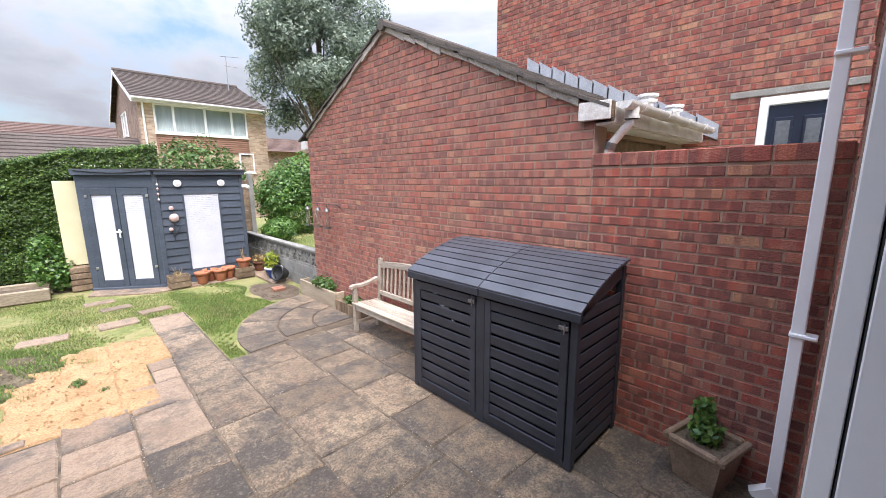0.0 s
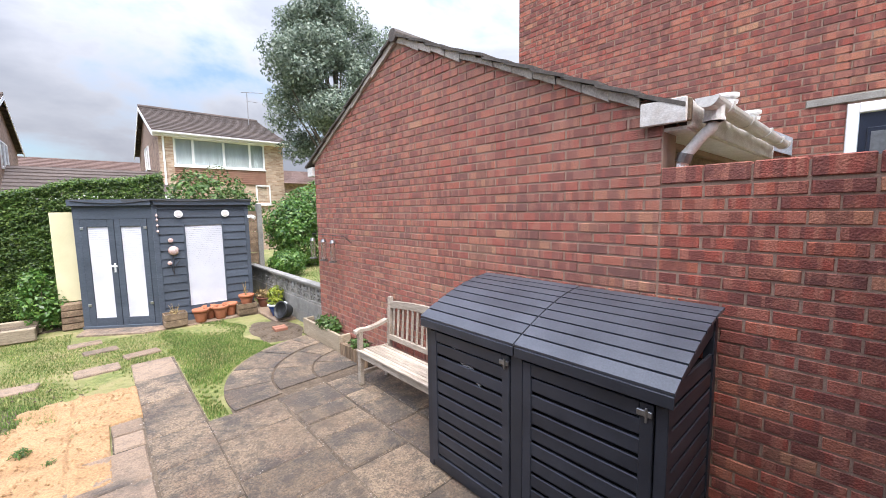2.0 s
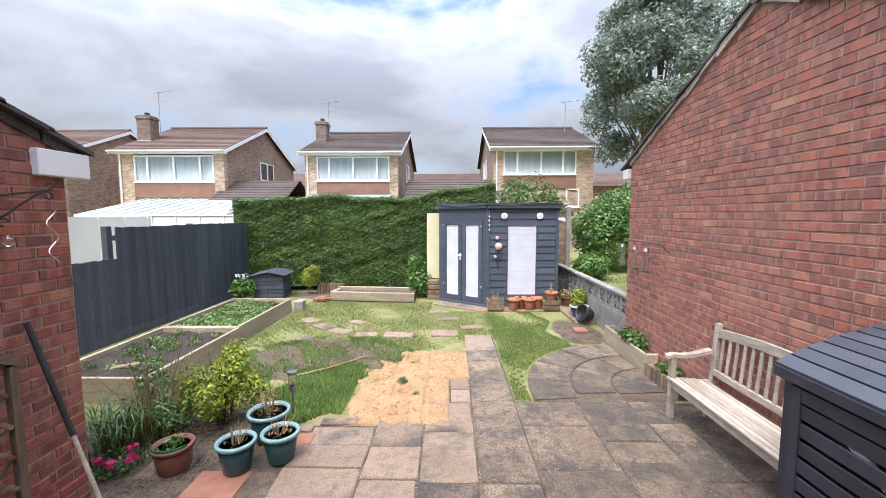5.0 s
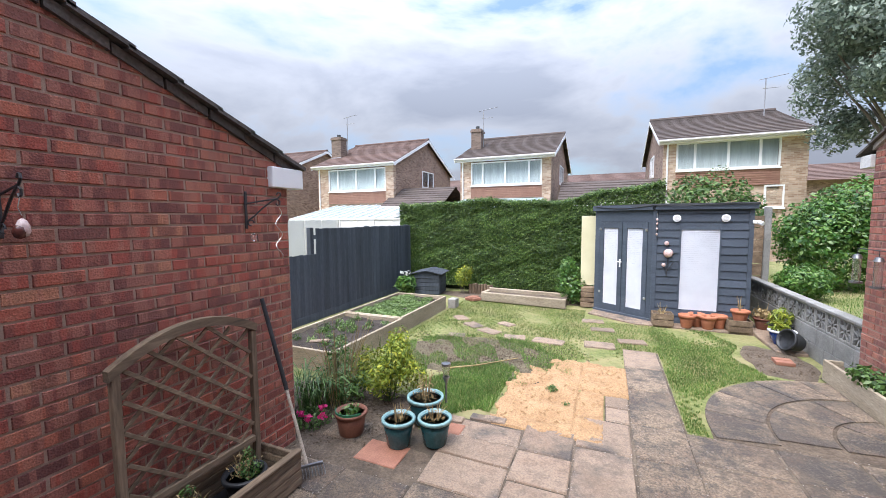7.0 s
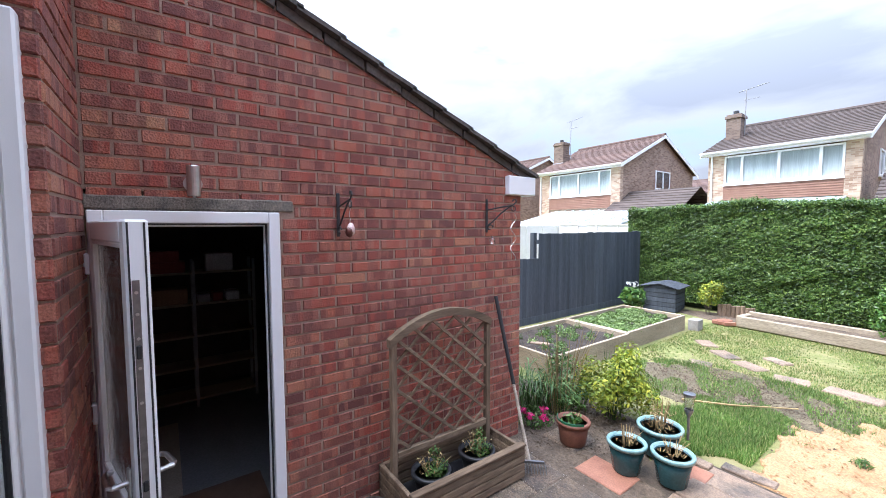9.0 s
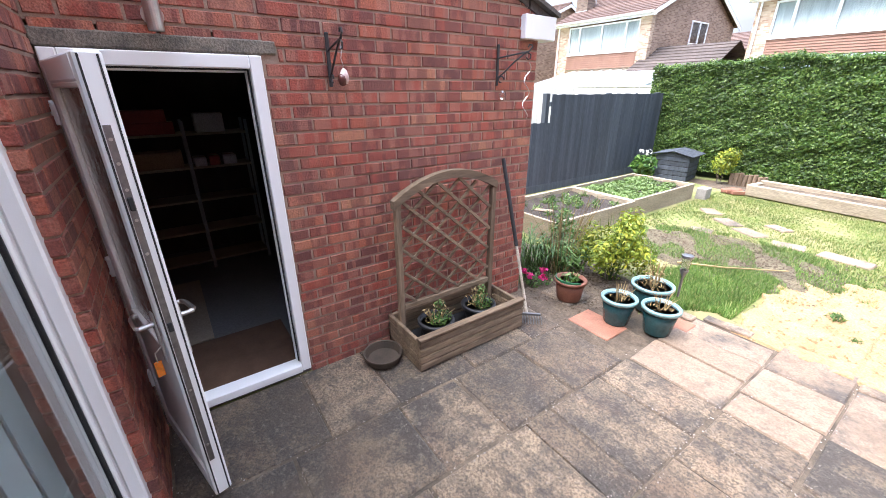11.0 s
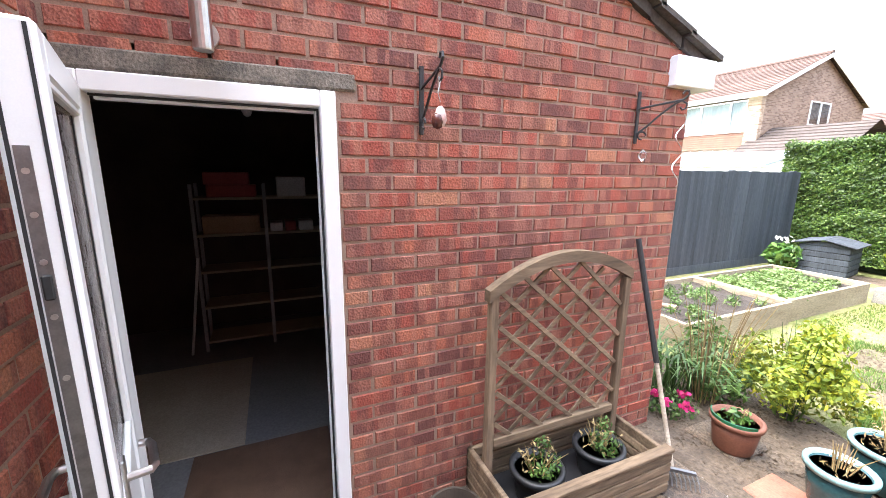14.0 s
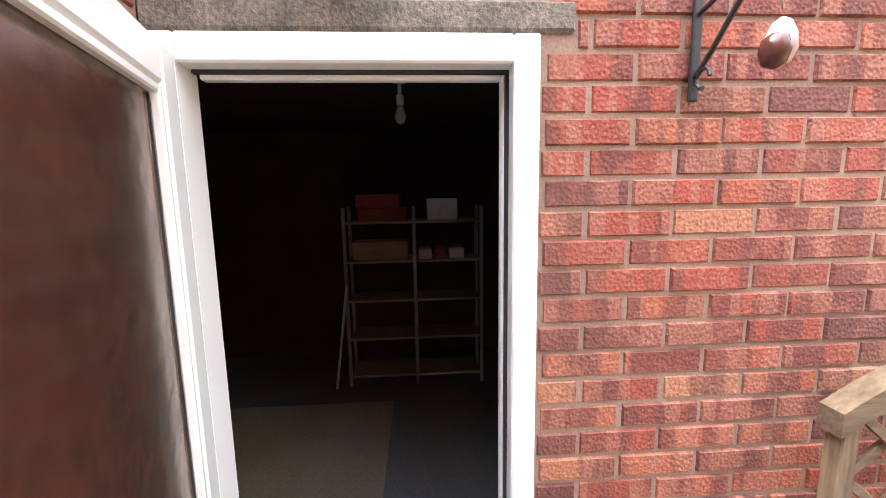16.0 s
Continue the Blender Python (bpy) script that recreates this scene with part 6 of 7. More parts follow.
pot("flower_pot", "black plastic pot with a yellow green plant", "pot", (3.0, 8.33, 0.03), 0.12, 0.16, 0.26, "black_plastic")
plant("yellow_plant", "yellow green spiky plant", (2.98, 8.28, 0.24), [(0, 0, 0.16, 0.16, 0.16, 0.16), (-0.08, -0.16, 0.06, 0.14, 0.12, 0.1)], 420, 0.10, "yellow_leaf", 83, 10, 0.32, 0.18, "mid_leaf", 0.2)
pot("flower_pot", "black plastic pot lying tipped on its side", "pot", (3.03, 7.72, 0.15), 0.11, 0.15, 0.22, "black_plastic", fill=None, tilt=(20, -70))
pot("terracotta_pot", "brown pot with a withered plant", "pot", (2.98, 9.0, 0.03), 0.10, 0.14, 0.2, "brown_plastic")
plant("withered_plant", "withered brown plant beside the wall", (2.97, 9.0, 0.2), [(0, 0, 0.1, 0.18, 0.2, 0.1)], 200, 0.05, "dry", 84, 12, 0.3, 0.2, "dry")
solid("plinth_slab", Geo().box(2.75, 3.12, 7.65, 9.4, -0.05, 0.028, 0.01), "slab_warm", "pale slab strip under the pots", "paving", "structure")
solid("loose_brick", Geo().box(2.55, 2.76, 7.05, 7.15, 0.0, 0.05, 0.006), "terracotta_tile", "loose red brick lying on the soil", "brick", group="loose bricks in the corner")
solid("loose_brick", Geo().box(2.56, 2.77, 7.17, 7.27, 0.0, 0.05, 0.006), "terracotta_tile", "loose red brick lying on the soil", "brick", group="loose bricks in the corner")

# ---- low wall with pierced blocks ----
lw = thing("wall_low", "low grey block wall topped with pierced screen blocks", "wall", kind="structure")
LWX = 3.14
for y0 in np.arange(6.42, 10.6, 0.45):
    for k in range(2):
        o = 0.0 if k == 0 else 0.225
        part("block", Geo().box(LWX, LWX + 0.10, y0 - o + 0.004, min(y0 - o + 0.446, 10.7), 0.0 + k * 0.225 - 0.02, 0.221 + k * 0.225 - 0.02, 0.006) if y0 - o > 6.3 or k == 0 else Geo().box(LWX, LWX + 0.10, 6.42, 6.64, 0.205, 0.426, 0.006), "screen_block", lw)
for i, y0 in enumerate(np.arange(6.44, 10.5, 0.30)):
    g = Geo()
    s, z0, x0, x1 = 0.292, 0.435, LWX + 0.01, LWX + 0.09
    g.box(x0, x1, y0, y0 + s, z0, z0 + 0.03, 0.003).box(x0, x1, y0, y0 + s, z0 + s - 0.03, z0 + s, 0.003)
    g.box(x0, x1, y0, y0 + 0.03, z0 + 0.03, z0 + s - 0.03, 0.003).box(x0, x1, y0 + s - 0.03, y0 + s, z0 + 0.03, z0 + s - 0.03, 0.003)
    cy, cz = y0 + s / 2, z0 + s / 2
    for a in range(8):
        t = radians(22.5 + 45 * a)
        g.bar((x0 + 0.04, cy, cz), (x0 + 0.04, cy + 0.135 * math.cos(t), cz + 0.135 * math.sin(t)), 0.022, 0.07, (1, 0, 0))
    part("screen_block", g, "screen_block", lw)
part("coping", Geo().box(LWX - 0.02, LWX + 0.13, 6.42, 10.65, 0.73, 0.775, 0.008), "screen_block", lw)
cp = thing("post", "grey concrete fence post with pale panel", "post")
part("post", Geo().box(3.36, 3.47, 10.44, 10.55, 0.0, 2.22, 0.008), "screen_block", cp)
for k in range(7):
    part("panel_board", Geo().box(2.80, 3.36, 10.48, 10.50, 0.3 + k * 0.25, 0.54 + k * 0.25, 0.004), "old_wood", cp)

# ---- planter by the gable, bench, bin store, pot ----
gp = thing("timber_planter", "weathered timber planter against the gable wall", "planter")
for a, b, h in (((2.90, 6.68), (2.90, 5.40), 0.26), ((2.90, 5.40), (3.05, 5.40), 0.26)):
    part("board", Geo().bar((*a, h / 2), (*b, h / 2), 0.04, h, (0, 0, 1), 0.006), "sleeper", gp)
part("end_board", Geo().box(2.92, 3.06, 6.64, 6.68, 0, 0.26, 0.006), "sleeper", gp)
part("soil", Geo().box(2.92, 3.065, 5.42, 6.64, 0.0, 0.20), "soil", gp)
ge = thing("log_edging", "short log edging holding a small bed by the bench", "edging")
for k in range(9):
    part("log", Geo().tube([(2.90, 5.34 - k * 0.075, -0.02), (2.90, 5.34 - k * 0.075, 0.17)], 0.037, 10), "old_wood_x", ge)
part("soil", Geo().box(2.93, 3.065, 4.7, 5.38, 0.0, 0.12), "soil", ge)
plant("leafy_plant", "leafy green plant in the timber planter", (2.99, 5.95, 0.2), [(0, 0, 0.10, 0.16, 0.36, 0.12)], 500, 0.06, "mid_leaf", 91, 8, 0.22, 0.2)
plant("leafy_plant", "small green plant by the bench", (2.98, 5.0, 0.12), [(0, 0, 0.08, 0.12, 0.22, 0.09)], 280, 0.05, "mid_leaf", 92, 8, 0.2, 0.15)

bench = thing("garden_bench", "silvered wooden slatted garden bench", "bench", pose(2.575, 4.34, 0.0, 0, 0, 0))
# local: -y runs along the bench, +x to the back
BL, BD = 1.52, 0.52
for yy in (-0.03, -BL + 0.03):
    part("front_leg", Geo().box(0.0, 0.055, yy - 0.028, yy + 0.028, 0.004, 0.63, 0.006), "bench_wood", bench)
    part("back_leg", Geo().bar((BD - 0.13, yy, 0.004), (BD - 0.09, yy, 0.42), 0.055, 0.055, (1, 0, 0), 0.005).bar((BD - 0.09, yy, 0.42), (BD - 0.06 + 0.0, yy, 0.97), 0.055, 0.05, (1, 0, 0), 0.005), "bench_wood", bench)
    part("side_rail", Geo().box(0.055, BD - 0.12, yy - 0.02, yy + 0.02, 0.33, 0.40, 0.004).box(0.055, BD - 0.12, yy - 0.018, yy + 0.018, 0.12, 0.165, 0.004), "bench_wood", bench)
    armp = [(-0.035, 0.635), (0.02, 0.655), (0.12, 0.645), (0.24, 0.66), (0.39, 0.70)]
    ag = Geo().prism([(x, z + 0.016) for x, z in armp] + [(x, z - 0.018) for x, z in reversed(armp)], yy - 0.035, yy + 0.035, "y")
    part("arm_rest", ag, "bench_wood", bench)
for k in range(7):
    part("seat_slat", Geo().box(-0.01 + k * 0.058, 0.034 + k * 0.058, -BL, 0.0, 0.405 - 0.006 * k, 0.427 - 0.006 * k, 0.004), "bench_wood", bench)
part("front_rail", Geo().box(0.008, 0.03, -BL + 0.06, -0.06, 0.33, 0.402, 0.004), "bench_wood", bench)
tp_ = []
for k in range(11):
    u = k / 10
    tp_.append((-BL + 0.06 + u * (BL - 0.12), 0.885 + 0.055 * math.sin(math.pi * u)))
part("top_rail", Geo().prism([(y, z + 0.035) for y, z in tp_] + [(y, z - 0.045) for y, z in reversed(tp_)], BD - 0.085, BD - 0.05, "x"), "bench_wood", bench)
part("back_rail", Geo().box(BD - 0.115, BD - 0.08, -BL + 0.06, -0.06, 0.46, 0.52, 0.004), "bench_wood", bench)
for k in range(15):
    y = -0.125 - k * (BL - 0.25) / 14
    u = (y + BL - 0.06) / (BL - 0.12)
    part("back_slat", Geo().bar((BD - 0.098, y, 0.515), (BD - 0.07, y, 0.85 + 0.055 * math.sin(math.pi * u)), 0.034, 0.014, (1, 0, 0), 0.003), "bench_wood", bench)

# bin store
bs = thing("bin_store", "dark grey slatted wooden double bin store with a curved lid", "bin store")
BX0, BX1, BY0, BY1 = 2.285, 3.035, 1.005, 2.70
ym = 1.842
# Added dark filler gives the black of the shaded gaps between slats.
part("shade_fill", Geo().box(BX0 + 0.05, BX1 - 0.01, BY0 + 0.03, BY1 - 0.03, 0.03, 1.12), "dark_inside", bs)
for y in (BY0, BY1 - 0.055):
    part("front_post", Geo().box(BX0, BX0 + 0.055, y, y + 0.055, 0.002, 1.16, 0.004), "bin_paint", bs)
    part("back_post", Geo().box(BX1 - 0.055, BX1, y, y + 0.055, 0.002, 1.38, 0.004), "bin_paint", bs)
part("mullion", Geo().box(BX0 - 0.004, BX0 + 0.05, ym - 0.045, ym + 0.045, 0.01, 1.15, 0.004), "bin_paint", bs)
part("plinth", Geo().box(BX0 + 0.004, BX0 + 0.05, BY0 + 0.055, BY1 - 0.055, 0.012, 0.06, 0.004), "bin_paint", bs)
part("header", Geo().box(BX0 + 0.002, BX0 + 0.05, BY0 + 0.055, BY1 - 0.055, 1.11, 1.165, 0.004), "bin_paint", bs)


def lid_z(u):
    return 1.186 + 0.242 * math.sin(u * math.pi / 2 * 0.93) ** 0.92


for a, b in ((BY0 + 0.06, ym - 0.05), (ym + 0.05, BY1 - 0.06)):
    d = part("door", Geo().box(BX0 - 0.012, BX0 + 0.012, a, a + 0.06, 0.065, 1.105, 0.004), "bin_paint", bs)
    part("stile", Geo().box(BX0 - 0.012, BX0 + 0.012, b - 0.06, b, 0.065, 1.105, 0.004), "bin_paint", d)
    for z_ in ((1.03, 1.105), (0.065, 0.125)):
        part("rail", Geo().box(BX0 - 0.012, BX0 + 0.012, a + 0.06, b - 0.06, *z_, 0.004), "bin_paint", d)
    for k in range(9):
        z = 0.138 + k * 0.1
        part("slat", Geo().box(BX0 - 0.004, BX0 + 0.012, a + 0.055, b - 0.055, z, z + 0.078, 0.003), "bin_paint", d)
    part("latch", Geo().box(BX0 - 0.026, BX0 - 0.012, a + 0.0, a + 0.07, 1.045, 1.075, 0.003).box(BX0 - 0.032, BX0 - 0.02, a + 0.02, a + 0.03, 1.02, 1.09, 0.002), "dull_steel", d, "small steel slide latch")
for y in (BY0 + 0.008, BY1 - 0.024):
    for k in range(11):
        z = 0.05 + k * 0.104
        x_top = BX0 + 0.055
        if z + 0.085 > 1.16:
            u = max(0.05, (z - 1.09) / 0.262)
            x_top = BX0 + 0.055 + 0.35 * u
        part("side_slat", Geo().box(x_top, BX1 - 0.055, y, y + 0.016, z, z + 0.085, 0.003), "bin_paint", bs)
    prof = [(BX0 + (BX1 - BX0) * i / 8, lid_z(i / 8)) for i in range(9)]
    part("lid_end", Geo().prism(prof + [(BX1, 1.30), (BX0 + 0.5, 1.24), (BX0, 1.12)], y, y + 0.016, "y"), "bin_paint", bs)
for a, b in ((BY0 - 0.03, ym - 0.005), (ym + 0.005, BY1 + 0.03)):
    L = part("lid", Geo().box(BX0 + 0.05, BX0 + 0.09, a + 0.05, b - 0.05, 1.18, 1.20), "bin_paint", bs)
    for k in range(9):
        u0, u1 = k / 9, (k + 0.86) / 9
        p0, p1 = (BX0 - 0.03 + (BX1 - BX0 + 0.03) * u0, lid_z(u0)), (BX0 - 0.03 + (BX1 - BX0 + 0.03) * u1, lid_z(u1))
        # Lid slats take the lighter copy, with sky reflection in the colour.
        part("lid_slat", Geo().prism([p0, p1, (p1[0] - 0.004, p1[1] + 0.017), (p0[0] - 0.004, p0[1] + 0.017)], a, b, "y"), "bin_lid_skylit", L)
    part("lid_lip", Geo().box(BX0 - 0.038, BX0 - 0.022, a, b, 1.125, 1.185, 0.003), "bin_paint", L)

sack = thing("recycling_sack", "white plastic sack seen through the bin store slats", "sack")
part("fold", Geo().prism([(2.46, 0.99), (2.17, 0.80), (2.15, 0.84), (2.43, 1.03)], BX0 + 0.022, BX0 + 0.040, "x"), "upvc", sack)
part("body", Geo().prism([(2.10, 0.032), (2.50, 0.032), (2.46, 0.98), (2.16, 0.80)], BX0 + 0.042, BX0 + 0.049, "x"), "black_plastic", sack)

tpot = thing("stone_pot", "square aged terracotta planter with rolled rim", "pot", pose(2.855, 0.34, 0.03, 0, 0, -14))
so = Geo()
def sq(r0, r1, z0, z1):
    return [(-r0, -r0, z0), (r0, -r0, z0), (r0, r0, z0), (-r0, r0, z0), (-r1, -r1, z1), (r1, -r1, z1), (r1, r1, z1), (-r1, r1, z1)]
so.add(sq(0.125, 0.165, 0.0, 0.27), [(3, 2, 1, 0), (0, 1, 5, 4), (1, 2, 6, 5), (2, 3, 7, 6), (3, 0, 4, 7)])
part("body", so, "aged_terracotta", tpot)
part("rim", Geo().box(-0.19, 0.19, -0.19, -0.15, 0.265, 0.315, 0.012).box(-0.19, 0.19, 0.15, 0.19, 0.265, 0.315, 0.012).box(-0.19, -0.15, -0.15, 0.15, 0.265, 0.315, 0.012).box(0.15, 0.19, -0.15, 0.15, 0.265, 0.315, 0.012), "aged_terracotta", tpot)
part("soil", Geo().box(-0.155, 0.155, -0.155, 0.155, 0.24, 0.275), "soil", tpot)
plant("leafy_plant", "upright green plant in the square pot", (2.85, 0.35, 0.29), [(0, 0, 0.10, 0.10, 0.10, 0.11), (0.0, 0.02, 0.23, 0.07, 0.07, 0.10)], 620, 0.045, "laurel", 95, 8, 0.28, 0.08, "mid_leaf")
solid("pot_slab", Geo().box(2.5, 3.06, 0.05, 0.62, -0.03, 0.028, 0.012), "slab", "loose slab under the square pot", "slab")

fdr = thing("bird_feeder", "hanging seed feeders on a black wall bracket", "bird feeder")
part("bracket", Geo().tube([(RX - 0.005, 5.30, 1.56), (RX - 0.10, 5.32, 1.66), (RX - 0.16, 5.5, 1.67), (RX - 0.16, 6.2, 1.67)], 0.006, 6), "black_iron", fdr)
for y in (5.55, 5.85, 6.22):
    f = part("feeder", Geo().lathe([(0.035, 0.0), (0.035, 0.26), (0.028, 0.27), (0.028, 0.0)], (RX - 0.16, y, 1.30), 14), "lamp_glass", fdr)
    part("cap", Geo().lathe([(0.045, 0.26), (0.03, 0.30), (0.004, 0.31)], (RX - 0.16, y, 1.30), 14), "dull_steel", f)
    part("tray", Geo().lathe([(0.004, -0.02), (0.055, -0.015), (0.055, 0.005), (0.03, 0.0)], (RX - 0.16, y, 1.30), 14), "dull_steel", f)
    part("hook", Geo().tube([(RX - 0.16, y, 1.60), (RX - 0.16, y, 1.67)], 0.003, 5), "black_iron", f)

# ---- inside the outbuilding ----
sf = thing("shelving", "metal frame shelving unit in two bays, half empty", "shelf")
SX0, SX1, SY = -4.95, -4.65, (0.096, 0.698, 1.289)
for y in SY:
    for x in (SX0, SX1):
        part("upright", Geo().box(x - 0.012, x + 0.012, y - 0.014, y + 0.014, 0.012, 1.63, 0.002), "aerial", sf)
SZ = (0.115, 0.465, 0.815, 1.165, 1.508)
for z in SZ:
    for a, b in ((SY[0], SY[1]), (SY[1], SY[2])):
        part("shelf_board", Geo().box(SX0 - 0.012, SX1 + 0.012, a + 0.014, b - 0.014, z - 0.022, z, 0.002), "board", sf)
for y0, y1, z0, h, mt, lb in ((0.215, 0.63, 1.508, 0.115, "red_card", "flat red striped cardboard box"), (0.20, 0.58, 1.625, 0.115, "red_card", "flat red striped cardboard box"), (0.158, 0.64, 1.165, 0.165, "card", "brown cardboard box on the shelf"),
                         (0.816, 1.083, 1.508, 0.19, "white_card", "white box on the top shelf"), (0.735, 0.85, 1.165, 0.085, "white_card", "small white carton on the shelf"), (0.875, 0.975, 1.165, 0.095, "red_card", "small red carton on the shelf"), (1.005, 1.14, 1.165, 0.095, "white_card", "small white carton on the shelf")):
    bx = thing("box", lb, "box", group="boxes on the shelving")
    part("carton", Geo().box(-4.91, -4.67, y0, y1, z0 + 0.001, z0 + h, 0.006), mt, bx)
    part("tape", Geo().box(-4.80, -4.76, y0 - 0.001, y1 + 0.001, z0 + h, z0 + h + 0.002), "board", bx)
solid("pole", Geo().tube([(-4.62, -0.03, 0.012), (-4.63, 0.10, 0.95)], 0.012, 8), "white_card", "white pole leaning on the shelving", "pole")
solid("doormat", Geo().box(-3.03, -2.33, 0.22, 1.02, 0.012, 0.026, 0.004), "mat", "brown doormat inside the doorway", "mat")
solid("floor_board", Geo().box(-4.35, -3.05, -1.0, 0.50, 0.012, 0.020, 0.002), "board", "beige board lying on the concrete floor", "board")
bb_ = thing("ceiling_bulb", "bare bulb in a white ceiling lampholder, unlit", "lamp")
part("holder", Geo().lathe([(0.004, 0.0), (0.020, 0.0), (0.022, 0.045), (0.012, 0.055), (0.012, 0.115), (0.045, 0.12), (0.045, 0.13), (0.004, 0.135)], (-3.45, 0.66, 2.205), 16), "upvc", bb_)
part("bulb", Geo().lathe([(0.003, -0.10), (0.022, -0.09), (0.032, -0.06), (0.02, -0.02), (0.014, 0.0)], (-3.45, 0.66, 2.205), 16), "white_card", bb_, smooth=True)

# ---- houses beyond the hedge ----
def roof_strips(x0, x1, y0, ye, z0, z1, n, over=0.0):
    """Courses of tiles from the eaves line up to the ridge line, each lapping the one below."""
    out = []
    for i in range(n):
        a, b = i / n, (i + 1.08) / n
        ya, yb, za, zb = y0 + (ye - y0) * a, y0 + (ye - y0) * b, z0 + (z1 - z0) * a, z0 + (z1 - z0) * b
        out.append(Geo().prism([(ya, za + 0.03), (yb, zb), (yb, zb + 0.03), (ya, za + 0.075)], x0, x1, "x"))
    return out


def roof_part(name, courses, mat, parent):
    """The eaves course is the roof part; the courses above it are its pieces."""
    top = part(name, courses[0], mat, parent)
    for c in courses[1:]:
        part("tile_course", c, mat, top)
    return top


def window(parent, x0, x1, z0, z1, y, cols, back="net", normal="y", opens=()):
    def put(g, u0, u1, d0, d1, a, b):
        return g.box(u0, u1, y - d1, y - d0, a, b) if normal == "y" else g.box(y + d0 if normal == "+x" else y - d1, y + d1 if normal == "+x" else y - d0, u0, u1, a, b)
    g = Geo()
    f = 0.07
    put(g, x0, x1, -0.02, 0.05, z0 - f, z0), put(g, x0, x1, -0.02, 0.05, z1, z1 + f)
    put(g, x0 - f, x0, -0.02, 0.05, z0 - f, z1 + f), put(g, x1, x1 + f, -0.02, 0.05, z0 - f, z1 + f)
    cuts = [x0 + (x1 - x0) * c for c in cols]
    for c in cuts[1:-1]:
        put(g, c - 0.05, c + 0.05, -0.02, 0.06, z0, z1)
    win = part("window", g, "upvc", parent, "white framed window")
    for a, b in zip(cuts, cuts[1:]):
        pg = Geo()
        put(pg, a + 0.03, b - 0.03, 0.0, 0.012, z0 + 0.02, z1 - 0.02)
        p = part("pane", pg, "glass", win)
        p.visible_shadow = False
    # Flat sheet behind the panes; room_dark paints the room's shade on it.
    bg = Geo()
    put(bg, x0, x1, -0.10, -0.06, z0, z1)
    part("curtain", bg, back, win)
    sg = Geo()
    put(sg, x0 - 0.1, x1 + 0.1, 0.0, 0.12, z0 - 0.14, z0 - 0.07)
    part("sill", sg, "upvc", win)
    return win


def house(name, x0, x1, y0, depth, eaves, ridge, win, zc, gable, tiles, chim=None, cols=(0, 0.16, 0.5, 0.84, 1), back="net", lower=None, ae=None):
    h = thing(name, "brown and buff brick house with tiled roof, white windows", "house", group="houses beyond the hedge")
    y1, ym = y0 + depth, y0 + depth / 2
    t = 0.25
    part("wall", Geo().prism([(y0 + 0.05, -0.1), (y1, -0.1), (y1, eaves), (ym, ridge - 0.05), (y0 + 0.05, eaves)], x0, x0 + t, "x").prism([(y0 + 0.05, -0.1), (y1, -0.1), (y1, eaves), (ym, ridge - 0.05), (y0 + 0.05, eaves)], x1 - t, x1, "x")
         .box(x0 + t, x1 - t, y1 - t, y1, -0.1, eaves).box(x0 + t, x1 - t, y0 + 0.3, y0 + 0.5, -0.1, eaves), "brown_far", h)
    wx0, wx1, wz0, wz1 = win
    part("front_pier", Geo().box(x0 - 0.01, wx0 - 0.08, y0, y0 + 0.3, -0.1, eaves), "buff", h, "buff brick pier")
    part("front_pier", Geo().box(wx1 + 0.08, x1 + 0.01, y0, y0 + 0.3, -0.1, eaves), "buff", h, "buff brick pier")
    n = 7
    for k in range(n):
        a = zc[0] + (zc[1] - zc[0]) * k / n
        b = zc[0] + (zc[1] - zc[0]) * (k + 1) / n
        part("cladding_board", Geo().prism([(y0 - 0.02, a), (y0 + 0.06, a), (y0 + 0.06, b), (y0 + 0.012, b)], wx0 - 0.08, wx1 + 0.08, "x"), "clad", h)
    part("lower_wall", Geo().box(wx0 - 0.08, wx1 + 0.08, y0 + 0.05, y0 + 0.3, -0.1, zc[0]), "buff", h)
    window(h, wx0, wx1, wz0, wz1, y0 + 0.06, cols, back)
    if gable:
        gx = x1 if gable == "+x" else x0
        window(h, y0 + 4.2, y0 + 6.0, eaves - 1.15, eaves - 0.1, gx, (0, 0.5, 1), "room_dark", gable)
    if lower:
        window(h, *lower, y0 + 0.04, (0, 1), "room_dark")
    roof_part("roof", roof_strips(x0 - 0.25, x1 + 0.25, y0 - 0.35, ym, eaves - 0.02, ridge, 17), tiles, h)
    roof_part("roof_back", roof_strips(x0 - 0.25, x1 + 0.25, y1 + 0.35, ym, eaves - 0.02, ridge, 17), tiles, h)
    part("ridge_tiles", Geo().tube([(x0 - 0.25, ym, ridge + 0.04), (x1 + 0.25, ym, ridge + 0.04)], 0.12, 8), tiles, h)
    part("fascia", Geo().box(x0 - 0.25, x1 + 0.25, y0 - 0.36, y0 - 0.32, eaves - 0.12, eaves + 0.02), "dirty_white", h)
    part("soffit", Geo().box(x0 - 0.2, x1 + 0.2, y0 - 0.32, y0 + 0.05, eaves - 0.14, eaves - 0.10), "upvc", h)
    part("gutter", Geo().tube([(x0 - 0.25, y0 - 0.42, eaves - 0.02), (x1 + 0.25, y0 - 0.42, eaves - 0.02)], 0.05, 8), "dirty_white", h)
    part("downpipe", Geo().tube([(x0 + 0.15, y0 - 0.06, eaves - 0.1), (x0 + 0.15, y0 - 0.06, 0)], 0.04, 8), "upvc", h)
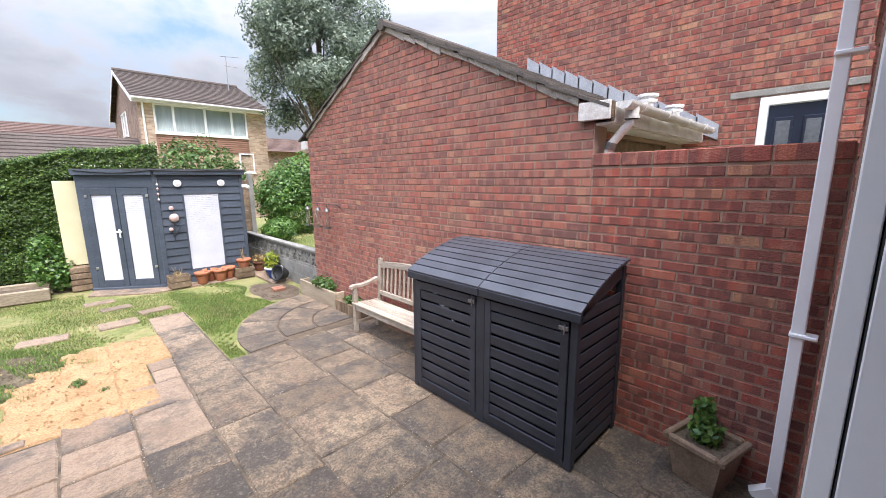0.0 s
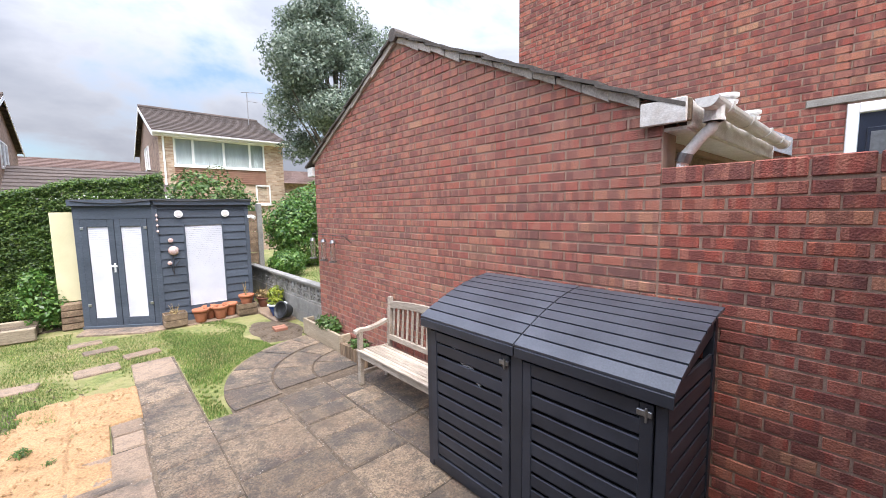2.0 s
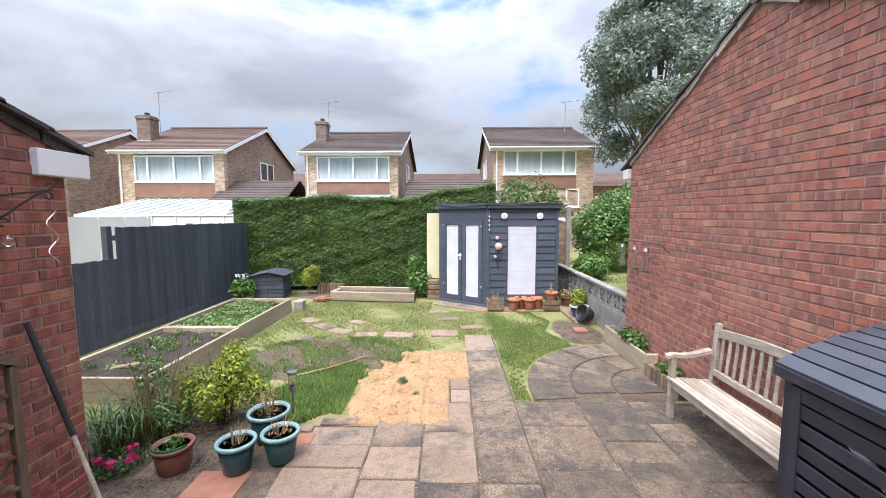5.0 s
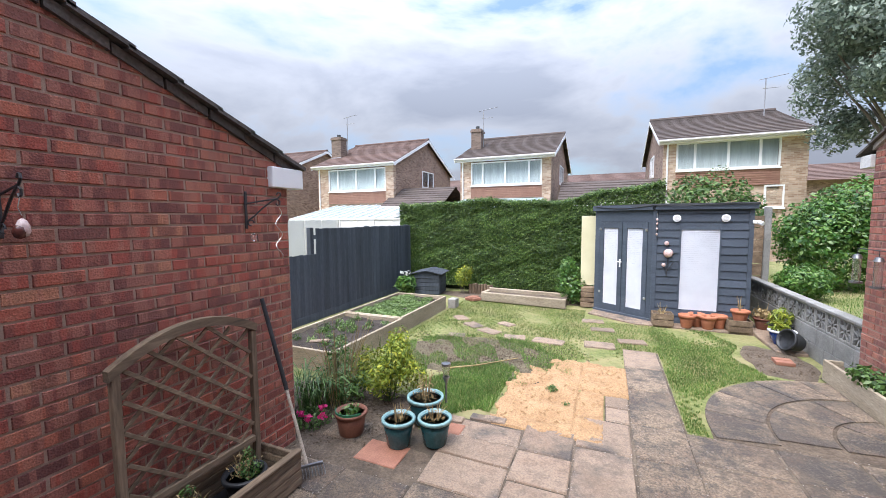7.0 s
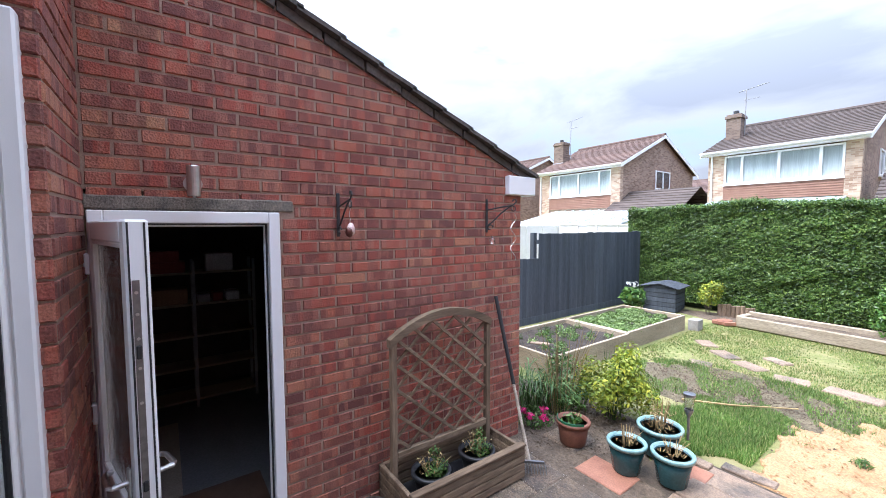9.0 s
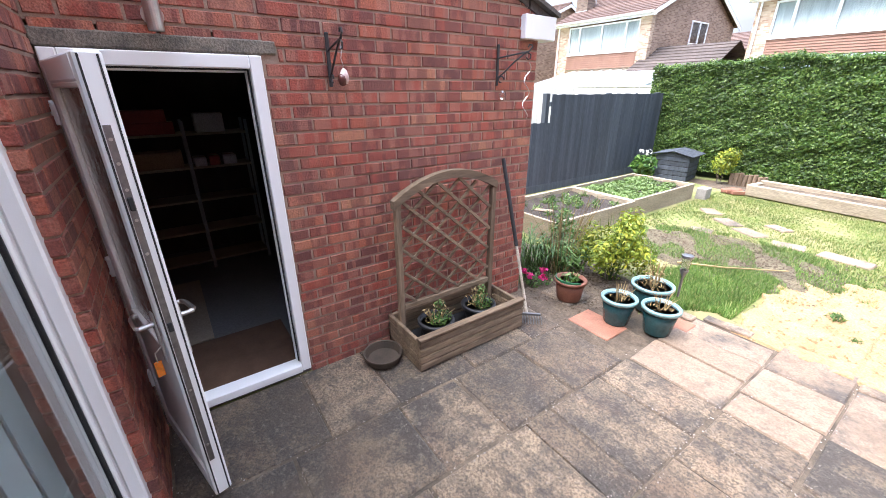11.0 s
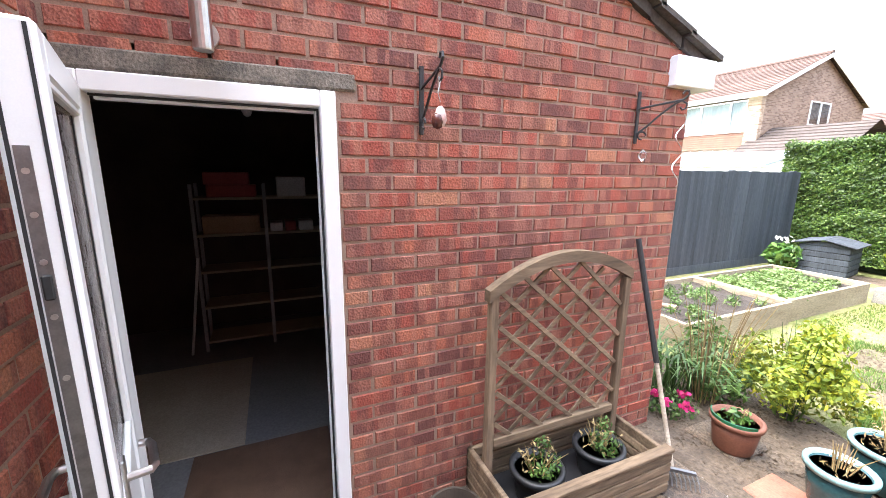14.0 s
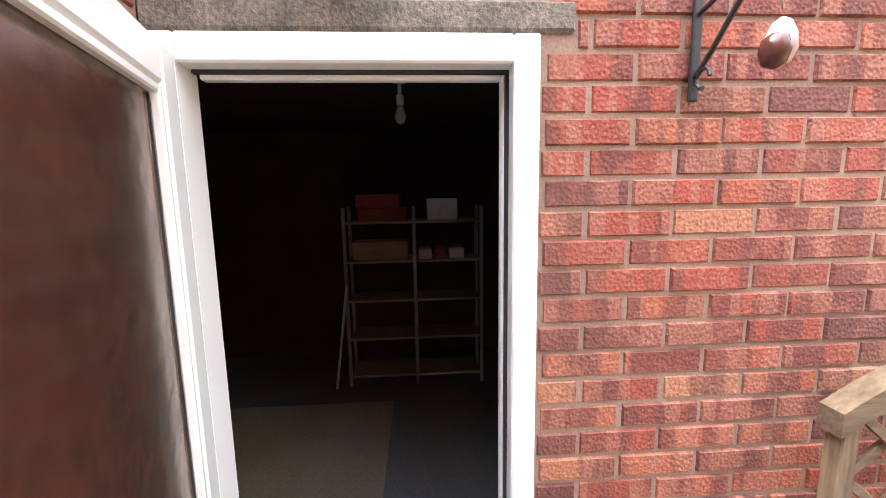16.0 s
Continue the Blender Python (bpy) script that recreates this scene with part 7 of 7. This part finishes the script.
    for gx, s in ((x0 - 0.25, -1), (x1 + 0.25, 1)):
        for ya in (y0 - 0.35, y1 + 0.35):
            part("bargeboard", Geo().prism([(ya, eaves - 0.20), (ym, ridge - 0.18), (ym, ridge + 0.02), (ya, eaves)], gx - 0.015, gx + 0.015, "x"), "upvc", h)
    if chim:
        cx, cy, cw, cz = chim
        c = part("chimney", Geo().box(cx - cw / 2, cx + cw / 2, cy - 0.35, cy + 0.35, eaves, cz).box(cx - cw / 2 - 0.05, cx + cw / 2 + 0.05, cy - 0.4, cy + 0.4, cz - 0.2, cz - 0.08), "chimney", h, "brown brick chimney stack")
        part("chimney_pot", Geo().lathe([(0.12, 0), (0.13, 0.2), (0.09, 0.22)], (cx, cy, cz), 10), "felt", c)
        part("flashing", Geo().box(cx - cw / 2 - 0.03, cx + cw / 2 + 0.03, cy - 0.39, cy - 0.33, cz - 1.9, cz - 1.45), "lead", c)
    if ae:
        ax, ay, az = ae
        part("aerial", Geo().tube([(ax, ay, az - 2.6), (ax, ay, az)], 0.025, 6).tube([(ax - 0.3, ay, az - 0.05), (ax + 0.9, ay, az + 0.1)], 0.018, 5).tube([(ax - 0.1, ay, az - 0.5), (ax + 0.6, ay, az - 0.5)], 0.015, 5), "aerial", h)
    return h


house("house", -17.95, -12.05, 22, 9.6, 5.50, 7.72, (-17.02, -12.70, 3.92, 5.22), (3.03, 3.78), "+x", "far_tile_red", (-17.6, 23.9, 0.8, 7.85), ae=(-17.0, 24.1, 9.3))
house("house", -7.55, -2.45, 22, 9.6, 5.38, 7.36, (-6.84, -2.98, 3.95, 5.12), (3.16, 3.85), "+x", "far_tile", (-7.25, 24.3, 0.62, 7.55), ae=(-6.9, 24.4, 8.75))
house("house", 2.80, 8.2, 22, 9.6, 5.60, 7.62, (3.40, 7.2, 4.28, 5.42), (3.45, 4.15), "-x", "far_tile", None, (0, 0.18, 0.52, 0.83, 1), "net", (6.82, 7.4, 2.5, 3.35), ae=(7.6, 25.5, 9.0))
house("house", -27.9, -21.7, 22.5, 9.6, 5.52, 7.7, (-27.0, -22.6, 3.9, 5.25), (3.0, 3.75), "+x", "far_tile_red")
for x0, x1, yy, zz in ((-12.4, -8.3, 23.2, 3.95), (-2.0, 3.0, 23.2, 3.95)):
    lk_ = thing("garage", "low linking garage with a tiled roof", "garage", group="linking garages")
    part("wall", Geo().box(x0 + 0.3, x1 - 0.3, yy - 1.8, yy + 1.8, -0.1, 2.75), "buff", lk_)
    roof_part("roof", roof_strips(x0, x1, yy - 2.2, yy, 2.75, zz, 8), "far_tile", lk_)
    roof_part("roof_back", roof_strips(x0, x1, yy + 2.2, yy, 2.75, zz, 8), "far_tile", lk_)
    part("fascia", Geo().box(x0, x1, yy - 2.24, yy - 2.2, 2.6, 2.78), "upvc", lk_)
row = thing("terrace", "far row of red brown tiled roofs", "house")
part("wall", Geo().box(-24, 24, 36.2, 41.8, -0.1, 4.6), "brown_far", row)
roof_part("roof", roof_strips(-25, 25, 35.5, 39, 4.5, 5.95, 12), "far_tile_red", row)
roof_part("roof_back", roof_strips(-25, 25, 42.5, 39, 4.5, 5.95, 12), "far_tile_red", row)
cv = thing("conservatory", "white lean-to conservatory with a ribbed clear roof", "conservatory")
part("wall", Geo().box(-16.4, -9.7, 17.9, 18.1, -0.1, 1.95).box(-9.85, -9.65, 18.1, 21.9, -0.1, 2.3), "plaster", cv)
part("roof", Geo().prism([(17.8, 1.98), (22.0, 2.85), (22.0, 2.90), (17.8, 2.03)], -16.5, -9.6, "x"), "poly_roof", cv)
for k in range(12):
    x = -16.4 + k * 0.61
    part("glazing_bar", Geo().prism([(17.78, 2.03), (22.0, 2.90), (22.0, 2.95), (17.78, 2.08)], x, x + 0.07, "x"), "dirty_white", cv)
part("eaves_beam", Geo().box(-16.5, -9.6, 17.74, 17.84, 1.85, 2.06), "upvc", cv)
c2 = thing("conservatory", "pale glazed lean-to roof", "conservatory")
part("wall", Geo().box(-7.3, -2.9, 19.5, 21.9, -0.1, 2.5), "plaster", c2)
part("roof", Geo().prism([(19.3, 2.5), (22.0, 3.05), (22.0, 3.12), (19.3, 2.57)], -7.4, -2.8, "x"), "poly_roof", c2)
nf = thing("neighbour_fence", "pale cream fence panels with a capped top rail", "fence")
for k in range(9):
    part("panel", Geo().box(-9.6 + 0.0, -9.55, 6.0 + k * 0.9, 6.0 + k * 0.9 + 0.86, 0, 1.98), "plaster", nf)
nfr = thing("white_screen", "pale painted screen panels behind the slate fence", "fence")
for k in range(7):
    part("panel", Geo().box(-9.4 + k * 0.8, -9.4 + k * 0.8 + 0.74, 13.2, 13.24, 0, 1.98, 0.01), "plaster", nfr)
    part("post", Geo().box(-9.46 + k * 0.8, -9.40 + k * 0.8, 13.18, 13.26, 0, 2.03, 0.01), "plaster", nfr)
part("top_rail", Geo().box(-9.46, -3.9, 13.17, 13.27, 1.98, 2.03, 0.01), "plaster", nfr)
far = thing("backdrop_trees", "low far trees along the horizon", "trees")
tr_ = np.random.default_rng(77)
pp, dd = blob_points(tr_, [(x, 62 + 3 * math.sin(x), 1.5, 5, 3, 3.0 + 1.0 * math.sin(x * 1.3)) for x in range(-80, 80, 5)], 9000, 0.5)
o = new("foliage", leaf_mesh("foliage", pp, dd, 0.9, "mid_leaf", tr_, 0.8))
o.parent = far

# ---- trees and bushes ----
def tree(name, label, base, height, crown, n_clump, leaves, size, mat, seed, clear=0.3):
    r = np.random.default_rng(seed)
    t = thing(name, label, "tree", base)
    trunk = Geo().tube([(0, 0, -0.1), (0.1, 0.05, height * 0.25), (0.0, 0.1, height * 0.5), (0.1, 0, height * 0.85)], [0.24, 0.19, 0.13, 0.03], 10)
    rx, ry, rz, cz = crown
    blobs = []
    for k in range(n_clump):
        d = r.normal(0, 1, 3)
        d /= np.linalg.norm(d)
        q = r.uniform(0.35, 1.0) ** 0.6
        s = r.uniform(0.45, 0.95)
        taper = 1.0 - 0.25 * max(0, d[2])
        p = (d[0] * rx * q * taper, d[1] * ry * q * taper, cz + d[2] * rz * q)
        blobs.append((*p, s * 0.95, s * 0.95, s * 0.75))
        if k % 4 == 0:
            z0 = max(height * clear * 0.7, p[2] * 0.45)
            trunk.tube([(0.05, 0.05, z0), (p[0] * 0.5, p[1] * 0.5, (z0 + p[2]) / 2 + 0.2), p], [0.07, 0.04, 0.012], 6)
    part("trunk", trunk, "bark", t)
    pp, dd = blob_points(r, blobs, leaves, 0.25)
    dd[:, 2] += 0.2
    ob = new("crown", leaf_mesh("crown", pp, dd, size, mat, r, 0.42))
    ob.parent = t
    return t


tree("tree", "tall grey green broadleaf tree with a loose crown", (8.7, 16.6, 0), 11.5, (3.2, 2.9, 3.6, 7.6), 150, 70000, 0.15, "grey_leaf", 201)
tree("tree", "slimmer grey green tree behind the garage", (14.5, 22.0, 0), 12.0, (2.2, 2.0, 3.6, 8.6), 50, 9000, 0.2, "grey_leaf", 202)
plant("laurel_bush", "large glossy bright green laurel bush behind the low wall", (4.75, 11.1, 0.5), [(0, 0, 0.95, 1.05, 0.9, 0.95), (0.3, 0, 1.6, 0.8, 0.8, 0.7), (-0.35, -0.1, 1.25, 0.7, 0.6, 0.7), (1.2, 0.3, 1.1, 1.0, 0.9, 0.95)], 17000, 0.088, "laurel", 203, 20, 1.6, 0.8, category="bush", shell=0.55)
plant("low_bush", "lower leafy bush by the wall", (3.75, 9.7, 0.5), [(0, 0, 0.32, 0.42, 0.5, 0.32)], 2600, 0.065, "laurel", 204, 10, 0.4, 0.3, category="bush", shell=0.5)
plant("round_bush", "grey green bush rising above the shed roof", (2.9, 12.9, 0.0), [(0, 0, 2.2, 1.0, 0.7, 1.1), (-0.5, 0, 2.4, 0.6, 0.5, 0.8), (0.6, 0, 1.9, 0.8, 0.6, 0.9)], 4600, 0.11, "mid_leaf", 205, 16, 2.2, 0.8, category="bush", shell=0.5)

# ---- grass ----
def grass(name, label, n, inside, box, hgt, seed, lean=0.5, mat="grass"):
    r = np.random.default_rng(seed)
    x = r.uniform(box[0], box[1], n)
    y = r.uniform(box[2], box[3], n)
    keep = inside(x, y)
    x, y = x[keep], y[keep]
    m = len(x)
    a = r.uniform(0, 2 * np.pi, m)
    h = hgt * r.uniform(0.5, 1.25, m)
    dx, dy = np.cos(a), np.sin(a)
    w = 0.0035 + 0.002 * r.uniform(0, 1, m)
    b0 = np.stack([x - dy * w, y + dx * w, np.full(m, -0.02)], 1)
    b1 = np.stack([x + dy * w, y - dx * w, np.full(m, -0.02)], 1)
    l = lean * h * r.uniform(0.2, 1.0, m)
    tip = np.stack([x + dx * l, y + dy * l, h - 0.02], 1)
    v = np.stack([b0, b1, tip], 1).reshape(-1, 3)
    me = bpy.data.meshes.new(name)
    me.vertices.add(3 * m)
    me.vertices.foreach_set("co", v.astype(np.float32).ravel())
    me.loops.add(3 * m)
    me.loops.foreach_set("vertex_index", np.arange(3 * m, dtype=np.int32))
    me.polygons.add(m)
    me.polygons.foreach_set("loop_start", np.arange(0, 3 * m, 3, dtype=np.int32))
    me.polygons.foreach_set("loop_total", np.full(m, 3, np.int32))
    me.materials.append(M[mat])
    me.update(calc_edges=True)
    return tagged(new(name, me), label, "grass", "", "stuff")


def off_stones(x, y):
    k = np.ones(len(x), bool)
    for sx, sy, w, d, _ in STONES:
        k &= ~((np.abs(x - sx) < w / 2 + 0.01) & (np.abs(y - sy) < d / 2 + 0.01))
    return k


def main_lawn(x, y):
    thin = np.sin(x * 2.3 + 1.0) * np.cos(y * 1.9) + 0.5 * np.sin(x * 5.1 + y * 3.7)
    k = off_stones(x, y) & (thin < 0.75 + 0.6 * np.sin(x * 37) * np.sin(y * 41))
    k &= ~((x > 0.64) & (x < 1.13) & (y < 7.02))
    k &= ~((np.hypot(x - 3.0, y - 4.9) < 1.70) | ((x > 1.1) & (y < 4.68)))
    k &= ~((x > 2.2 + 0.1 * np.sin(y * 5)) & (y > 6.5)) & ~((x > 0.0) & (y > 8.6)) & (y < 9.5)
    k &= ((x > 1.12) | (y > 6.25 + 0.12 * np.sin(x * 4)))
    return k & (x > -2.85)


def green_patch(x, y):
    return (((x + 1.05) / 0.6) ** 2 + ((y - 4.95) / 0.75) ** 2 + 0.3 * np.sin(x * 9) * np.cos(y * 8) < 1.0) & ((x < -0.72) | (y > 5.8) & (x < -0.35))


def thin_patch(x, y):
    return (((x + 1.3) / 1.35) ** 2 + ((y - 5.9) / 1.0) ** 2 < 1.0) & (np.sin(x * 5.3) * np.cos(y * 4.7) + 0.5 * np.sin(x * 13.1 + y * 9) > -0.1)


grass("lawn_grass", "short patchy lawn grass with straw coloured areas", 120000, main_lawn, (-2.9, 3.0, 4.6, 9.6), 0.028, 301)
grass("side_grass", "fresh short mown grass beside the curved paving", 38000, lambda x, y: main_lawn(x, y) & (x > 1.1 + 0.1 * np.sin(y * 6)), (1.1, 3.0, 4.6, 8.7), 0.03, 305, 0.6, "lush_grass")
grass("tall_grass", "lush taller green grass patch", 42000, green_patch, (-1.7, -0.2, 4.0, 6.0), 0.048, 302, 0.7, "lush_grass")
grass("thin_grass", "thin new grass on bare soil", 36000, thin_patch, (-2.6, 0.0, 4.5, 6.9), 0.05, 303, 0.7, "lush_grass")
grass("neighbour_grass", "green grass on the neighbour's lawn", 16000, lambda x, y: x > 3.4, (3.4, 7.0, 6.6, 13.0), 0.04, 304, 0.5, "lush_grass").location.z = 0.52

# ---- pieces: bricks and slabs, last ----
def brick_mesh(name, L, H, D, mat, top=None):
    """A brick face with eased edges; top: heights of its upper corners, for cut bricks."""
    t0, t1 = top or (H, H)
    e = 0.006
    vs = [(0, 0, 0), (L, 0, 0), (L, 0, t1), (0, 0, t0), (e, -D, e), (L - e, -D, e), (L - e, -D, max(t1 - e, e)), (e, -D, max(t0 - e, e))]
    return mesh_of(name, vs, [(4, 5, 6, 7), (0, 1, 5, 4), (1, 2, 6, 5), (2, 3, 7, 6), (3, 0, 4, 7)], mat)


def lay(parent, place, u0, u1, z0, ztop, holes, single, joined_label, seed, start=0, mats=("brick_obj", "brick_isl")):
    """Stretcher bond on a wall face. place(u, z): where; single(u, z): whether the brick there is a piece of its own."""
    r = random.Random(seed)
    jv, jf = [], []
    whole = brick_mesh("brick", LONG - 0.007, COURSE - 0.007, 0.012, mats[0])
    count = 0
    zmax = max(ztop(u0), ztop(u1), ztop((u0 + u1) / 2), ztop(4.1) if u0 < 4.1 < u1 else 0)
    row = start
    z = z0
    while z < zmax:
        off = 0.0 if row % 2 else -LONG / 2
        u = u0 + off
        while u < u1:
            a, b = max(u, u0), min(u + LONG, u1)
            spans = [(a, b)]
            for ha, hb, hz0, hz1 in holes:
                if z + COURSE * 0.6 > hz0 and z + COURSE * 0.4 < hz1:
                    nxt = []
                    for p, q in spans:
                        if q <= ha or p >= hb:
                            nxt.append((p, q))
                        else:
                            if p < ha:
                                nxt.append((p, ha))
                            if q > hb:
                                nxt.append((hb, q))
                    spans = nxt
            for p, q in spans:
                if q - p < 0.025:
                    continue
                ta, tb = ztop(p) - z, ztop(q) - z
                if max(ta, tb) < 0.02:
                    continue
                H = COURSE - 0.008
                full = ta > H and tb > H
                L = q - p - 0.008
                m = place(p + 0.0045, z) @ Matrix.Translation((r.uniform(-0.002, 0.002), r.uniform(-0.003, 0.002), r.uniform(-0.0015, 0.0015)))
                fit_ = abs(L - (LONG - 0.008)) < 0.002
                if full and fit_ and count < 300 and single(p, z):
                    ob = new("brick", whole)
                    ob.parent = parent
                    ob.matrix_basis = m
                    count += 1
                else:
                    t0, t1 = max(min(H, ta), 0.004), max(min(H, tb), 0.004)
                    e = 0.006
                    k = len(jv)
                    for c in ((0, 0, 0), (L, 0, 0), (L, 0, t1), (0, 0, t0), (e, -0.012, e), (L - e, -0.012, e), (L - e, -0.012, max(t1 - e, e)), (e, -0.012, max(t0 - e, e))):
                        jv.append(m @ Vector(c))
                    jf += [tuple(k + i for i in f) for f in ((4, 5, 6, 7), (0, 1, 5, 4), (1, 2, 6, 5), (2, 3, 7, 6), (3, 0, 4, 7))]
            u += LONG
        z += COURSE
        row += 1
    ob = new("bricks", mesh_of("bricks", jv, jf, mats[1]))
    ob.parent = parent
    tagged(ob, joined_label, "", "", "stuff")


def on_left(u, z):      # face towards +x, u = y
    return pose(LX - 0.014, u, z, 0, 0, 90)


def on_right(u, z):     # face towards -x; laid from high y to low
    return pose(RX + 0.014, -u, z, 0, 0, -90)


by_name = bpy.data.objects
lay(by_name["wall_outbuilding"], on_left, 0.15, 3.19, -0.038, lambda y: left_roof(y) - 0.02, [(DOOR0 - 0.02, 1.04, -1, DOORZ1 + 0.005), (0, 1.125, DOORZ1, DOORZ1 + 0.076)],
    lambda u, z: 1.0 < u < 2.75 and 0.9 < z < 2.45, "red multi bricks of the outbuilding wall", 11)
lay(by_name["wall_garage"], on_right, -6.40, -1.35, -0.045, lambda u: right_roof(-u) - 0.02, [], lambda u, z: -3.9 < u < -1.35 and 1.2 < z < 2.45, "red multi bricks of the garage gable", 12, 0, ("faded_obj", "faded_isl"))
lay(by_name["wall_garden"], on_right, -1.35, 0.12, -0.045, lambda u: 2.13, [], lambda u, z: z > 0.5, "red bricks of the garden wall", 13, 1)
for k in range(7):
    y1 = 1.348 - k * LONG
    o = new("coping_brick", Geo().box(RX - 0.004, RX + 0.214, max(y1 - LONG + 0.011, -0.118), y1, 2.142, 2.24, 0.006).mesh("coping_brick", "brick_obj"))
    o.parent = by_name["wall_garden"]
lay(by_name["wall_neighbour"], lambda u, z: pose(5.824, -u, z, 0, 0, -90), -4.52, 2.2, 1.98, lambda u: 7.5, [(-0.70, -0.02, -1, 2.93), (-0.99, 0.14, 2.95, 3.02)],
    lambda u, z: -4.5 < u < -0.5 and 3.2 < z < 4.6, "red bricks of the neighbouring house", 14)
lay(by_name["wall_garage_side"], lambda u, z: pose(u, 1.457, z, 0, 0, 0), RX + 0.23, 3.62, 1.5, lambda u: 2.45, [], lambda u, z: False, "red bricks under the gutter", 15)
lay(by_name["wall_house_west"], lambda u, z: pose(-u, 0.135, z, 0, 0, 180), 1.555, 2.22, -0.045, lambda u: 3.6, [], lambda u, z: True, "red bricks of the pier", 16)
lay(by_name["wall_house_west"], lambda u, z: pose(-1.562, u, z, 0, 0, 90), -0.05, 0.146, -0.045, lambda u: 3.6, [], lambda u, z: False, "red bricks of the reveal", 17)
lay(by_name["wall_house_east"], lambda u, z: pose(-u, -0.137, z, 0, 0, 180), -3.07, -2.44, -0.045, lambda u: 2.75, [], lambda u, z: True, "red bricks of the pier", 18)
lay(by_name["wall_house_upper"], lambda u, z: pose(-u, -0.125, z, 0, 0, 180), -3.2, 1.5, 2.75, lambda u: 3.3, [], lambda u, z: False, "red bricks of the house", 19)
lay(by_name["wall_outbuilding_end"], lambda u, z: pose(-u, 3.173, z, 0, 0, 180), 2.24, 5.6, -0.045, lambda u: 2.4, [], lambda u, z: False, "red bricks of the outbuilding end", 20)
lay(by_name["wall_garage_back"], lambda u, z: pose(-u, 6.383, z, 0, 0, 180), -5.8, -3.09, -0.045, lambda u: 2.7, [], lambda u, z: False, "red bricks of the garage back", 21)

sr = random.Random(8)
for x0, x1, a, b, mt in SLABS:
    slab_piece(x0, x1, a, b, mt, paving, "slab", sr)


def bits(name, label, places, lo, hi, mat, seed):
    """Many tiny four-sided crumbs lying on the ground."""
    r = np.random.default_rng(seed)
    g_v, g_f = [], []
    for x, y, z in places:
        s = r.uniform(lo, hi)
        a = r.uniform(0, 6.28)
        k = len(g_v)
        for i in range(3):
            t = a + i * 2.1
            g_v.append((x + s * math.cos(t), y + s * r.uniform(0.5, 1.0) * math.sin(t), z))
        g_v.append((x, y, z + s * r.uniform(0.5, 0.9)))
        g_f += [(k, k + 1, k + 3), (k + 1, k + 2, k + 3), (k + 2, k, k + 3)]
    return tagged(new(name, mesh_of(name, g_v, g_f, mat)), label, "debris", "", "stuff")


cr_ = np.random.default_rng(55)
pl = []
for x0, x1, a, b, _ in SLABS:
    for _ in range(int(((x1 - x0) + (b - a)) * 26)):
        if cr_.uniform() < (x1 - x0) / (x1 - x0 + b - a):
            pl.append((cr_.uniform(x0, x1), (a if cr_.uniform() < 0.5 else b) + cr_.normal(0, 0.014), 0.001))
        else:
            pl.append(((x0 if cr_.uniform() < 0.5 else x1) + cr_.normal(0, 0.014), cr_.uniform(a, b), 0.001))
bits("crumbs", "pale mortar crumbs along the paving joints", pl, 0.003, 0.008, "verge", 56)
pl = [(cr_.normal(-1.35, 0.62), cr_.normal(5.95, 0.42), -0.008) for _ in range(2600)] + [(cr_.uniform(-2.9, -1.3), cr_.uniform(3.1, 4.3), -0.012) for _ in range(1200)]
pl += [(cr_.uniform(2.3, 2.95), cr_.uniform(6.7, 7.7), -0.006) for _ in range(600)]
bits("clods", "small clods and stones on the bare soil", [p for p in pl if not (p[0] > -1.25 and p[1] < 4.2)], 0.006, 0.022, "soil", 57)
pl = [(cr_.uniform(-0.6, 0.62), cr_.uniform(4.25, 6.1), 0.012) for _ in range(700)]
bits("sand_lumps", "small lumps on the sand", [p for p in pl if in_sand(p[0], p[1]) and in_sand(p[0] - 0.05, p[1])], 0.006, 0.02, "sand", 58)
